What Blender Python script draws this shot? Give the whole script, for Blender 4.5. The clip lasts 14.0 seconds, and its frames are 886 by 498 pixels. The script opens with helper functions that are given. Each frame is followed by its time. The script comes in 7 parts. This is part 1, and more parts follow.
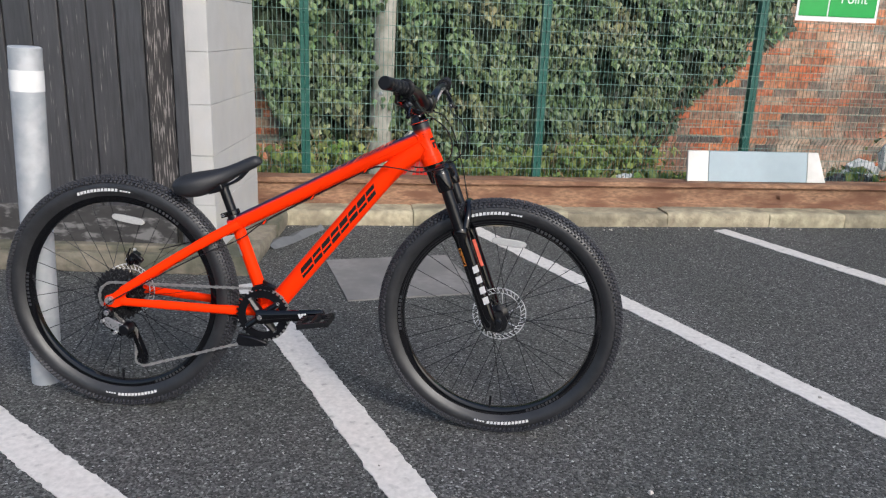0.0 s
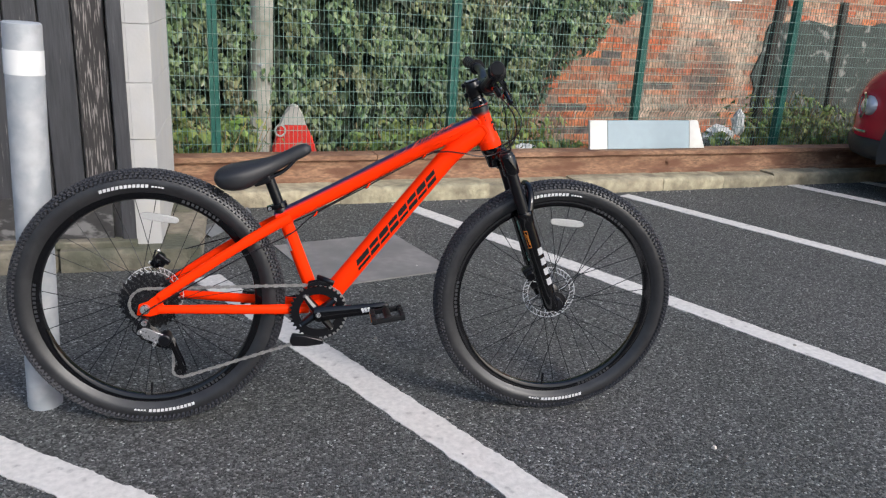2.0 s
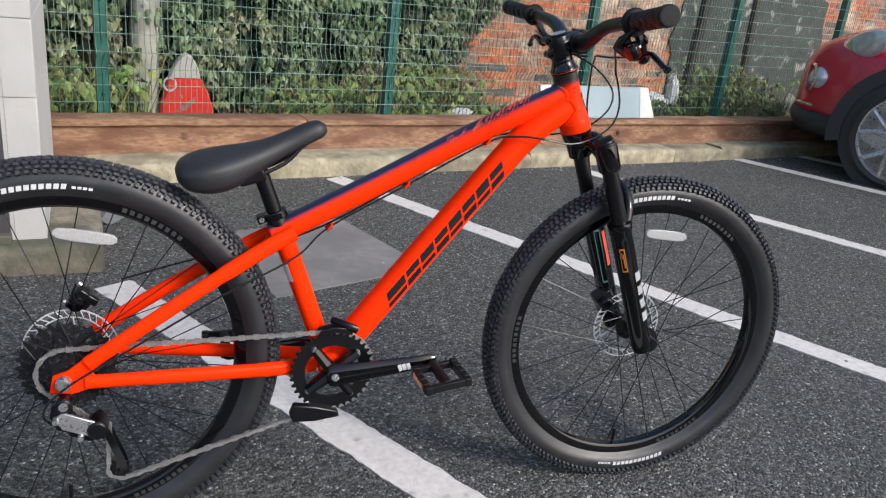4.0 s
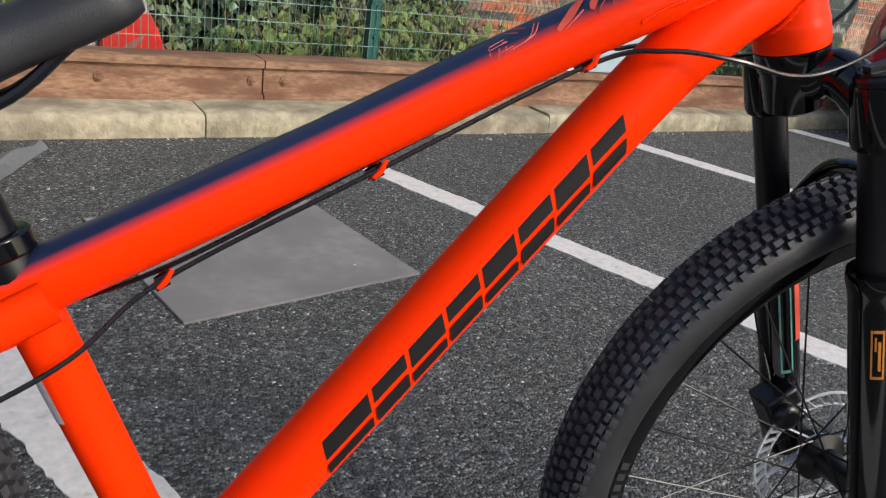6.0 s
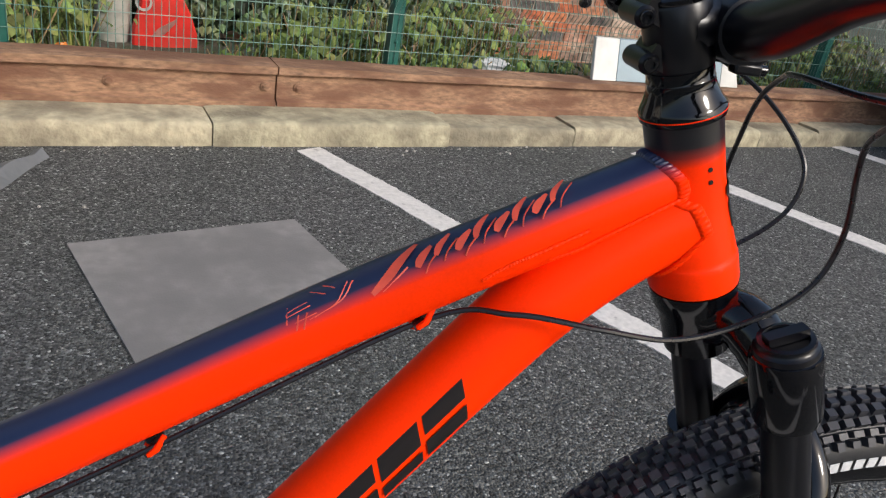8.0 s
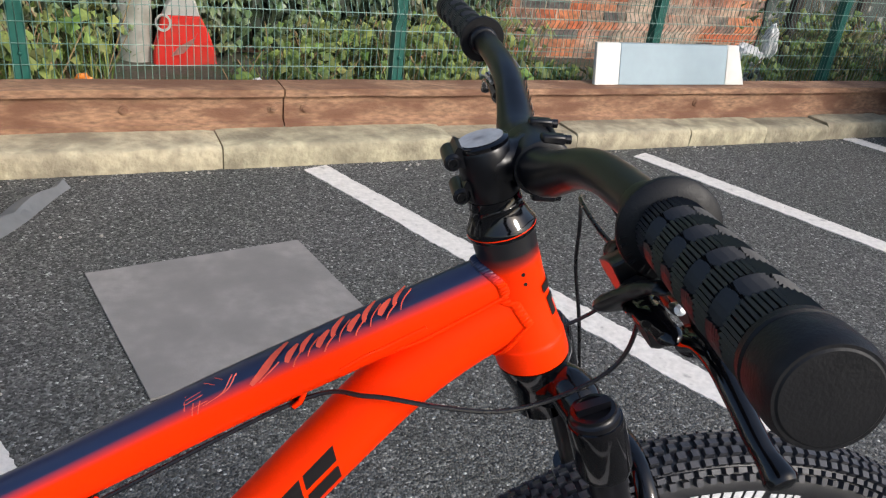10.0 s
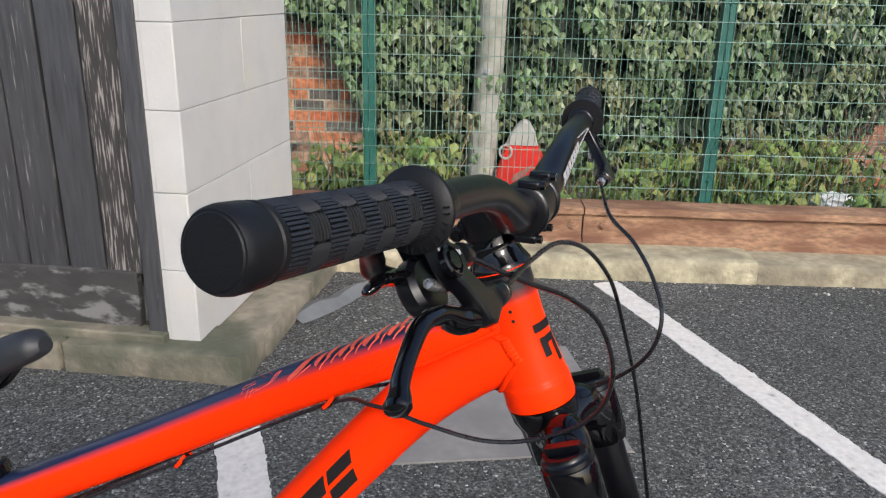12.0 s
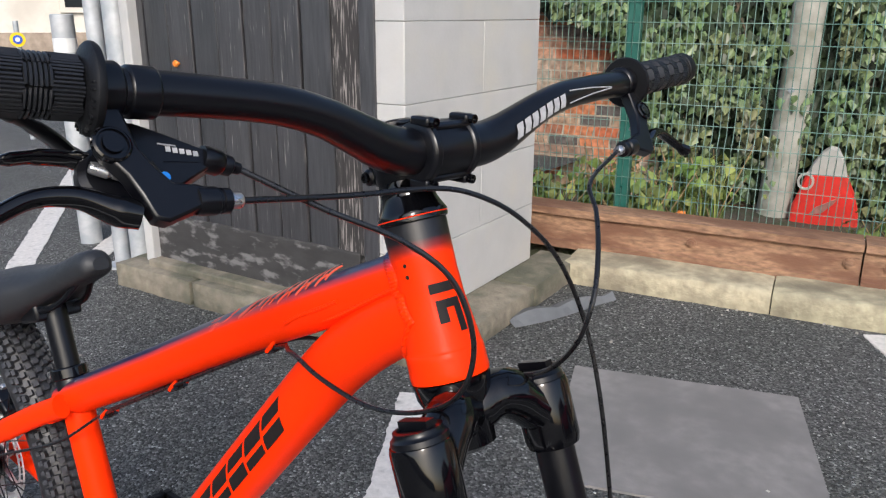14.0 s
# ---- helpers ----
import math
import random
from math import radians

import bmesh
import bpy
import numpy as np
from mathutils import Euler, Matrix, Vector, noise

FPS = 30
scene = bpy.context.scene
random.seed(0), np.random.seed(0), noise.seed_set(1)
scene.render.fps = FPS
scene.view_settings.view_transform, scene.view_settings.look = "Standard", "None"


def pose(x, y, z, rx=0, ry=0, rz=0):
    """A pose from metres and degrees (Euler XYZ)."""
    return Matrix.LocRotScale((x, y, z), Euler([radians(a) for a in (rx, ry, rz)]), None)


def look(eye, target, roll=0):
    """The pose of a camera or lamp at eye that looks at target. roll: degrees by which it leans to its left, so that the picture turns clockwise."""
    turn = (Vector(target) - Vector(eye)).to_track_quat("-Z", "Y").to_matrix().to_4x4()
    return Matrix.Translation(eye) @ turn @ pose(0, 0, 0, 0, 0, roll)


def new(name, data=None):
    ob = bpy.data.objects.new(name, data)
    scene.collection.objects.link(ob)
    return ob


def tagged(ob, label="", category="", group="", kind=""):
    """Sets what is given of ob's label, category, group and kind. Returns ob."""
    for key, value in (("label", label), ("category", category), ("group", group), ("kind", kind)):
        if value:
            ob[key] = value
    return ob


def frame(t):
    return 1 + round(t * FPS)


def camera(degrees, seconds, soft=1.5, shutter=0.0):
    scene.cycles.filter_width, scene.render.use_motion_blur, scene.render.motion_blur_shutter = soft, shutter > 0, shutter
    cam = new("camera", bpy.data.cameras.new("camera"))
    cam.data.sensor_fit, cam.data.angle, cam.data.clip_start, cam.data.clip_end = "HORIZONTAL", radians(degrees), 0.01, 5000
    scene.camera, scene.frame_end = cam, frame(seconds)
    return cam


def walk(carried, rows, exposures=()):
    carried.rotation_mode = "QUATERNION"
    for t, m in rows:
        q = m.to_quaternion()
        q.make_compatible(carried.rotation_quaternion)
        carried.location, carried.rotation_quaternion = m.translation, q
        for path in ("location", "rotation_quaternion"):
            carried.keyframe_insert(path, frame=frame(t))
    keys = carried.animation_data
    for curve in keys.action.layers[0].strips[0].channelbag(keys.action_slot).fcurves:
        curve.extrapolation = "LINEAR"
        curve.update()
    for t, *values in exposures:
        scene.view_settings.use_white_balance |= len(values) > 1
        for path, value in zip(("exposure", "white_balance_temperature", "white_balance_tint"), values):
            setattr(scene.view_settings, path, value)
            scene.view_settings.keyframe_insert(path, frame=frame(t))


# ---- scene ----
cam = camera(60.3, 14.0, soft=1.25)
PATH = [
    (0, (1.063, -1.975, 1.098), (0.931, -0.057, 0.549), 2.1),
    (0.5, (0.904, -1.942, 1.087), (0.878, -0.023, 0.525), 2.2),
    (1, (0.714, -1.942, 1.094), (0.809, -0.029, 0.518), 2.4),
    (1.5, (0.542, -1.95, 1.108), (0.765, -0.052, 0.517), 2.7),
    (2, (0.4, -1.912, 1.108), (0.752, -0.04, 0.499), 3.2),
    (2.5, (0.274, -1.826, 1.11), (0.741, 0.017, 0.488), 3.7),
    (3, (0.209, -1.683, 1.101), (0.769, 0.127, 0.462), 4.5),
    (3.5, (0.163, -1.446, 1.066), (0.796, 0.332, 0.404), 5.5),
    (3.7, (0.153, -1.349, 1.045), (0.808, 0.418, 0.373), 5.9),
    (5.8, (0.378, -0.458, 0.811), (1.08, 1.2, 0.063), 8.3),
    (6, (0.418, -0.423, 0.8), (1.106, 1.239, 0.047), 8.6),
    (6.5, (0.481, -0.392, 0.805), (1.123, 1.285, 0.043), 9.6),
    (7, (0.538, -0.365, 0.831), (1.13, 1.325, 0.059), 10.2),
    (7.5, (0.571, -0.348, 0.889), (1.135, 1.337, 0.086), 10.0),
    (8, (0.583, -0.312, 0.958), (1.158, 1.351, 0.117), 10.3),
    (8.5, (0.599, -0.287, 1.016), (1.193, 1.341, 0.123), 9.8),
    (8.7, (0.601, -0.298, 1.042), (1.202, 1.318, 0.132), 9.6),
    (10.8, (0.758, -0.458, 1.09), (0.983, 1.308, 0.297), 4.5),
    (11, (0.785, -0.473, 1.085), (0.906, 1.317, 0.322), 3.9),
    (11.5, (0.854, -0.499, 1.064), (0.702, 1.317, 0.369), 2.2),
    (12, (0.93, -0.492, 1.067), (0.515, 1.307, 0.44), 1.2),
    (12.5, (0.997, -0.476, 1.068), (0.339, 1.265, 0.484), 0.6),
    (13, (1.058, -0.451, 1.066), (0.226, 1.217, 0.495), 0.3),
    (13.5, (1.117, -0.404, 1.043), (0.143, 1.187, 0.474), 0.4),
    (14, (1.182, -0.332, 1.0), (0.053, 1.148, 0.422), 0.3),
]
walk(cam, [(t, look(eye, target, roll)) for t, eye, target, roll in PATH], [(0, 0.58, 6120, 10), (1.5, 0.6, 6120, 10), (3.0, 0.7, 6120, 10), (3.7, 0.72, 6120, 10), (6, 0.6, 6400, 10), (7.5, 0.42, 6380, 10), (8.5, 0.8, 6380, 10), (11, 0.78, 6220, 10), (12.5, 0.82, 6200, 10), (14, 0.76, 6150, 10)])

# ---- light ----
SUN_ELEV, SUN_ROT = 34.0, 142.0
world = bpy.data.worlds.new("sky")
scene.world = world
world.use_nodes = True
wn = world.node_tree
sky = wn.nodes.new("ShaderNodeTexSky")
sky.sky_type = "NISHITA"
sky.sun_disc = False
sky.sun_elevation, sky.sun_rotation = radians(SUN_ELEV), radians(SUN_ROT)
sky.air_density, sky.dust_density, sky.ozone_density = 1.0, 3.0, 1.0
bg = wn.nodes["Background"]
bg.inputs["Strength"].default_value = 0.13
wn.links.new(sky.outputs[0], bg.inputs["Color"])
lamp = bpy.data.lights.new("sun", "SUN")
lamp.energy, lamp.angle, lamp.color = 1.4, radians(14), (1.0, 0.95, 0.88)
sun = new("sun", lamp)
a, e = radians(SUN_ROT), radians(SUN_ELEV)
sun_way = Vector((math.sin(a) * math.cos(e), math.cos(a) * math.cos(e), math.sin(e)))
sun.matrix_world = look(sun_way * 20, (0, 0, 0))


# ---- material helpers ----
def mat(name, colour, rough=0.6, metal=0.0, scale=30.0, vary=0.15, bump=0.1, bscale=200.0, coat=0.0, second=None, amount=0.5, sscale=4.0, sharp=0.1,
        stretch=(1, 1, 1), island=0.0, random_object=0.0, paint=None, spec=0.5, bdist=0.002, rvary=0.15):
    """A node material: base colour with fine variation, patches of a second colour, bump, gloss variation."""
    m = bpy.data.materials.new(name)
    m.use_nodes = True
    nt = m.node_tree
    N, L = nt.nodes, nt.links
    b = N["Principled BSDF"]
    b.inputs["Roughness"].default_value = rough
    b.inputs["Metallic"].default_value = metal
    b.inputs["Coat Weight"].default_value = coat
    b.inputs["Coat Roughness"].default_value = 0.08
    b.inputs["Specular IOR Level"].default_value = spec
    tc = N.new("ShaderNodeTexCoord")
    mp = N.new("ShaderNodeMapping")
    mp.inputs["Scale"].default_value = stretch
    L.new(tc.outputs["Object"], mp.inputs[0])

    def noise_tex(s, detail=4.0):
        n = N.new("ShaderNodeTexNoise")
        n.inputs["Scale"].default_value = s
        n.inputs["Detail"].default_value = detail
        L.new(mp.outputs[0], n.inputs["Vector"])
        return n

    n1 = noise_tex(scale)
    ramp = N.new("ShaderNodeMapRange")
    ramp.inputs["From Min"].default_value, ramp.inputs["From Max"].default_value = 0.25, 0.75
    ramp.inputs["To Min"].default_value, ramp.inputs["To Max"].default_value = 1 - vary, 1 + vary
    L.new(n1.outputs["Fac"], ramp.inputs["Value"])
    hsv = N.new("ShaderNodeHueSaturation")
    hsv.inputs["Color"].default_value = (*colour, 1)
    L.new(ramp.outputs[0], hsv.inputs["Value"])
    out = hsv.outputs[0]
    if paint:
        at = N.new("ShaderNodeAttribute")
        at.attribute_name = "paint"
        mx = N.new("ShaderNodeMix")
        mx.data_type = "RGBA"
        L.new(at.outputs["Fac"], mx.inputs["Factor"])
        L.new(out, mx.inputs["A"])
        mx.inputs["B"].default_value = (*paint, 1)
        out = mx.outputs["Result"]
        gl = N.new("ShaderNodeMath")
        gl.operation = "MULTIPLY_ADD"
        gl.inputs[1].default_value, gl.inputs[2].default_value = 0.5, spec
        L.new(at.outputs["Fac"], gl.inputs[0])
        L.new(gl.outputs[0], b.inputs["Specular IOR Level"])
    if second:
        n2 = noise_tex(sscale, 6.0)
        st = N.new("ShaderNodeMapRange")
        st.interpolation_type = "SMOOTHSTEP"
        mid = 0.5 + (0.5 - amount) * 0.5
        st.inputs["From Min"].default_value, st.inputs["From Max"].default_value = mid - sharp, mid + sharp
        L.new(n2.outputs["Fac"], st.inputs["Value"])
        mx = N.new("ShaderNodeMix")
        mx.data_type = "RGBA"
        L.new(st.outputs[0], mx.inputs["Factor"])
        L.new(out, mx.inputs["A"])
        mx.inputs["B"].default_value = (*second, 1)
        out = mx.outputs["Result"]
    if island or random_object:
        if random_object:
            r = N.new("ShaderNodeObjectInfo").outputs["Random"]
        else:
            r = N.new("ShaderNodeNewGeometry").outputs["Random Per Island"]
        am = island or random_object
        rr = N.new("ShaderNodeMapRange")
        rr.inputs["To Min"].default_value, rr.inputs["To Max"].default_value = 1 - am, 1 + am
        L.new(r, rr.inputs["Value"])
        h2 = N.new("ShaderNodeHueSaturation")
        L.new(out, h2.inputs["Color"])
        L.new(rr.outputs[0], h2.inputs["Value"])
        mu = N.new("ShaderNodeMath")
        mu.operation = "MULTIPLY_ADD"
        wrap = N.new("ShaderNodeMath")
        wrap.operation = "FRACT"
        m7 = N.new("ShaderNodeMath")
        m7.operation = "MULTIPLY"
        m7.inputs[1].default_value = 7.31
        L.new(r, m7.inputs[0])
        L.new(m7.outputs[0], wrap.inputs[0])
        L.new(wrap.outputs[0], mu.inputs[0])
        mu.inputs[1].default_value, mu.inputs[2].default_value = 0.05 * am, 0.5 - 0.025 * am
        L.new(mu.outputs[0], h2.inputs["Hue"])
        out = h2.outputs[0]
    L.new(out, b.inputs["Base Color"])
    rv = N.new("ShaderNodeMapRange")
    rv.inputs["To Min"].default_value, rv.inputs["To Max"].default_value = max(0.02, rough - rvary), min(1, rough + rvary)
    L.new(n1.outputs["Fac"], rv.inputs["Value"])
    L.new(rv.outputs[0], b.inputs["Roughness"])
    if bump:
        n3 = noise_tex(bscale, 3.0)
        bp = N.new("ShaderNodeBump")
        bp.inputs["Strength"].default_value = bump
        bp.inputs["Distance"].default_value = bdist
        L.new(n3.outputs["Fac"], bp.inputs["Height"])
        L.new(bp.outputs[0], b.inputs["Normal"])
    return m


# ---- geometry helpers ----
class Geo:
    def __init__(self):
        self.v, self.f, self.paint = [], [], {}

    def add(self, verts, faces):
        o = len(self.v)
        self.v += [tuple(p) for p in verts]
        self.f += [tuple(i + o for i in q) for q in faces]
        return o

    def box(self, c, s, m=None, taper=(1, 1)):
        x, y, z = (k / 2 for k in s)
        vs = [Vector((sx * x * (taper[0] if sz > 0 else 1), sy * y * (taper[1] if sz > 0 else 1), sz * z)) for sz in (-1, 1) for sy in (-1, 1) for sx in (-1, 1)]
        m = m or Matrix.Identity(4)
        return self.add([m @ p + Vector(c) for p in vs], [(0, 2, 3, 1), (4, 5, 7, 6), (0, 1, 5, 4), (2, 6, 7, 3), (0, 4, 6, 2), (1, 3, 7, 5)])

    def loft(self, rings, closed=True, caps=True, wrap=False):
        n = len(rings[0])
        vs = [p for r in rings for p in r]
        fs = []
        k = n if closed else n - 1
        rows = len(rings) if wrap else len(rings) - 1
        for i in range(rows):
            j = (i + 1) % len(rings)
            for q in range(k):
                p = (q + 1) % n
                fs.append((i * n + q, i * n + p, j * n + p, j * n + q))
        if caps and closed and not wrap:
            fs.append(tuple(reversed(range(n))))
            fs.append(tuple(range((len(rings) - 1) * n, len(rings) * n)))
        return self.add(vs, fs)

    def tube(self, path, r, n=12, caps=True, squash=1.0, up=(0, 0, 1)):
        """Sweeps a circle along a path. squash widens it across the up direction."""
        path = [Vector(p) for p in path]
        rs = r if isinstance(r, (list, tuple)) else [r] * len(path)
        rings, side = [], None
        for i, p in enumerate(path):
            d = (path[min(i + 1, len(path) - 1)] - path[max(i - 1, 0)]).normalized()
            if side is None:
                side = d.cross(Vector(up))
                if side.length < 1e-3:
                    side = d.cross(Vector((0, 1, 0)))
            side = (side - d * side.dot(d)).normalized()
            top = side.cross(d).normalized()
            rings.append([p + (side * math.cos(t) * squash + top * math.sin(t)) * rs[i] for t in (2 * math.pi * k / n for k in range(n))])
        return self.loft(rings, True, caps)

    def lathe(self, prof, n=24, m=None, closed=False):
        """Turns (radius, height) pairs round the z axis of m."""
        m = m or Matrix.Identity(4)
        rings = [[m @ Vector((r * math.cos(t), r * math.sin(t), h)) for t in (2 * math.pi * k / n for k in range(n))] for r, h in prof]
        return self.loft(rings, True, not closed, closed)

    def prism(self, poly, depth, m=None):
        """A flat outline in local x and y, given depth along z, about its middle."""
        m = m or Matrix.Identity(4)
        n = len(poly)
        vs = [m @ Vector((x, y, z)) for z in (-depth / 2, depth / 2) for x, y in poly]
        fs = [tuple(reversed(range(n))), tuple(range(n, 2 * n))] + [(i, (i + 1) % n, n + (i + 1) % n, n + i) for i in range(n)]
        return self.add(vs, fs)

    def moved(self, m):
        self.v = [tuple(m @ Vector(p)) for p in self.v]
        return self

    def mesh(self, name, material, smooth=True, angle=38):
        me = bpy.data.meshes.new(name)
        me.from_pydata(self.v, [], self.f)
        if material:
            me.materials.append(material)
        if smooth:
            me.polygons.foreach_set("use_smooth", [True] * len(me.polygons))
            me.set_sharp_from_angle(angle=radians(angle))
        if self.paint:
            at = me.color_attributes.new("paint", "FLOAT_COLOR", "POINT")
            for i, w in self.paint.items():
                at.data[i].color = (w, w, w, 1)
        me.update()
        return me


def part(name, geo, material, parent=None, label="", m=None, bevel=0.0, smooth=True, kind=""):
    """Links a geometry as ONE mesh object under a thing or a part."""
    ob = new(name, geo.mesh(name, material, smooth))
    ob.parent = parent
    if m is not None:
        ob.matrix_basis = m
    if bevel:
        mod = ob.modifiers.new("bevel", "BEVEL")
        mod.width, mod.segments, mod.limit_method, mod.angle_limit = bevel, 2, "ANGLE", radians(40)
    return tagged(ob, label=label, kind=kind)


def thing(name, label, category, m=None, group="", kind=""):
    ob = new(name)
    ob.empty_display_size = 0.05
    if m is not None:
        ob.matrix_basis = m
    return tagged(ob, label, category, group, kind)


def curve_points(pts, n=10):
    """A smooth path (Catmull-Rom) through points."""
    pts = [Vector(p) for p in pts]
    ext = [2 * pts[0] - pts[1]] + pts + [2 * pts[-1] - pts[-2]]
    out = []
    for i in range(1, len(ext) - 2):
        p0, p1, p2, p3 = ext[i - 1 : i + 3]
        for k in range(n):
            t = k / n
            out.append(0.5 * (2 * p1 + (p2 - p0) * t + (2 * p0 - 5 * p1 + 4 * p2 - p3) * t * t + (3 * p1 - p0 - 3 * p2 + p3) * t ** 3))
    return out + [pts[-1]]


def frame_to(a, b, up=(0, 0, 1)):
    """A pose at a whose z axis points to b."""
    d = (Vector(b) - Vector(a)).normalized()
    x = Vector(up).cross(d)
    if x.length < 1e-4:
        x = Vector((1, 0, 0)).cross(d)
    x.normalize()
    y = d.cross(x)
    return Matrix.Translation(a) @ Matrix((x, y, d)).transposed().to_4x4()


def srgb(r, g, b):
    """A colour from display values."""
    return tuple((v / 12.92 if v <= 0.04045 else ((v + 0.055) / 1.055) ** 2.4) for v in (r, g, b))


rng = random.Random(7)

# ---- materials ----
M_ASPHALT = mat("asphalt", (0.076, 0.0785, 0.073), 0.85, scale=90, vary=0.35, bump=0.0, second=(0.098, 0.097, 0.094), sscale=1.3, sharp=0.25)


def add_chips(m):
    """Stone chips a few millimetres across: dark and pale, with a few bright ones, and their relief."""
    nt = m.node_tree
    N, L = nt.nodes, nt.links
    b = N["Principled BSDF"]
    src = b.inputs["Base Color"].links[0].from_socket
    tc = N.new("ShaderNodeTexCoord")
    vo = N.new("ShaderNodeTexVoronoi")
    vo.inputs["Scale"].default_value = 180
    L.new(tc.outputs["Object"], vo.inputs["Vector"])
    sep = N.new("ShaderNodeSeparateColor")
    L.new(vo.outputs["Color"], sep.inputs[0])
    r = N.new("ShaderNodeValToRGB")
    pts = [(0.0, 0.22), (0.35, 0.65), (0.65, 1.08), (0.88, 1.7), (0.98, 2.8), (1.0, 5.5)]
    el = r.color_ramp.elements
    while len(el) < len(pts):
        el.new(0.5)
    for e_, (p, w) in zip(el, pts):
        e_.position, e_.color = p, (w / 7, w / 7, w / 7, 1)
    L.new(sep.outputs[0], r.inputs[0])
    mu = N.new("ShaderNodeMix")
    mu.data_type, mu.blend_type = "RGBA", "MULTIPLY"
    mu.inputs["Factor"].default_value = 1.0
    L.new(src, mu.inputs["A"])
    L.new(r.outputs[0], mu.inputs["B"])
    hs = N.new("ShaderNodeHueSaturation")
    hs.inputs["Value"].default_value = 7.0
    L.new(mu.outputs["Result"], hs.inputs["Color"])
    L.new(hs.outputs[0], b.inputs["Base Color"])
    bp = N.new("ShaderNodeBump")
    bp.inputs["Strength"].default_value, bp.inputs["Distance"].default_value = 1.0, 0.005
    bp.invert = True
    L.new(vo.outputs["Distance"], bp.inputs["Height"])
    L.new(bp.outputs[0], b.inputs["Normal"])


add_chips(M_ASPHALT)
M_LINE = mat("line_paint", (0.63, 0.6, 0.565), 0.75, scale=60, vary=0.16, bump=0.5, bscale=220, second=(0.3, 0.285, 0.27), amount=0.15, sscale=30, sharp=0.12)
M_PLATE = mat("worn_concrete", (0.22, 0.208, 0.2), 0.85, scale=25, vary=0.2, bump=0.4, bscale=160, second=(0.16, 0.153, 0.148), sscale=5, sharp=0.2)
M_KERB = mat("kerb_stone", (0.37, 0.33, 0.225), 0.9, scale=26, vary=0.3, bump=0.9, bscale=55, second=(0.19, 0.165, 0.115), amount=0.42, sscale=7, sharp=0.16, random_object=0.16, bdist=0.008)
M_PLINTH = mat("plinth_stone", (0.235, 0.205, 0.155), 0.9, scale=22, vary=0.32, bump=0.9, bscale=45, second=(0.085, 0.088, 0.06), amount=0.45, sscale=5, sharp=0.16, bdist=0.008)
M_RUST = mat("rusty_steel", (0.3, 0.175, 0.105), 0.85, scale=60, vary=0.5, bump=0.9, bscale=90, second=(0.165, 0.08, 0.047), amount=0.46, sscale=9, sharp=0.14, stretch=(0.45, 1, 1.5), bdist=0.004)
M_WALLPAINT = mat("white_masonry_paint", (0.46, 0.456, 0.445), 0.8, scale=9, vary=0.07, bump=0.35, bscale=90, second=(0.5, 0.48, 0.43), amount=0.2, sscale=6, sharp=0.2)
M_DOOR = mat("black_stained_board", (0.043, 0.043, 0.047), 0.42, spec=0.8, scale=35, vary=0.4, bump=0.6, bscale=60, second=(0.2, 0.185, 0.17), amount=0.0, sscale=30, sharp=0.035, stretch=(3, 3, 0.25), random_object=0.25)
M_DOORS = mat("scuffed_board", (0.039, 0.038, 0.041), 0.44, spec=0.8, scale=35, vary=0.4, bump=0.7, bscale=65, second=(0.24, 0.225, 0.21), amount=0.14, sscale=70, sharp=0.06, stretch=(2.6, 2.6, 0.14), random_object=0.2)
M_DOORW = mat("weathered_board", (0.032, 0.029, 0.028), 0.7, scale=35, vary=0.4, bump=0.8, bscale=70, second=(0.26, 0.235, 0.22), amount=0.34, sscale=75, sharp=0.06, stretch=(2.6, 2.6, 0.16))
M_PEEL = mat("peeling_base_board", (0.04, 0.038, 0.037), 0.8, scale=30, vary=0.3, bump=0.8, bscale=60, second=(0.17, 0.165, 0.16), amount=0.34, sscale=26, sharp=0.07, stretch=(0.5, 0.5, 1.1))
M_GREEN = mat("green_coated_steel", srgb(0.07, 0.33, 0.29), 0.5, scale=40, vary=0.15, bump=0.05, second=srgb(0.2, 0.4, 0.36), amount=0.25, sscale=12, sharp=0.2)
M_WIRE = mat("galvanised_wire", srgb(0.47, 0.57, 0.53), 0.5, metal=0.2, scale=30, vary=0.25, bump=0.0, second=srgb(0.25, 0.42, 0.38), amount=0.4, sscale=2.5, sharp=0.25)
M_GALV = mat("galvanised_steel", srgb(0.74, 0.75, 0.76), 0.55, metal=0.35, scale=26, vary=0.14, bump=0.08, bscale=120, second=srgb(0.66, 0.68, 0.7), amount=0.5, sscale=14, sharp=0.12)
M_BANDW = mat("white_reflective_band", (0.75, 0.75, 0.74), 0.5, scale=30, vary=0.06, bump=0.05)
M_MORTAR = mat("lime_mortar", (0.42, 0.36, 0.28), 0.95, scale=8, vary=0.45, bump=0.8, bscale=80, bdist=0.006)
M_SOIL = mat("soil", (0.09, 0.07, 0.05), 0.95, scale=40, vary=0.4, bump=1.0, bscale=50, second=(0.05, 0.07, 0.03), amount=0.4, sscale=8, sharp=0.2, bdist=0.01)

# ---- ground ----
FS = 0.2   # slope of fence, kerb and wall against the x axis


def wall_y(a, x):
    return a + FS * x


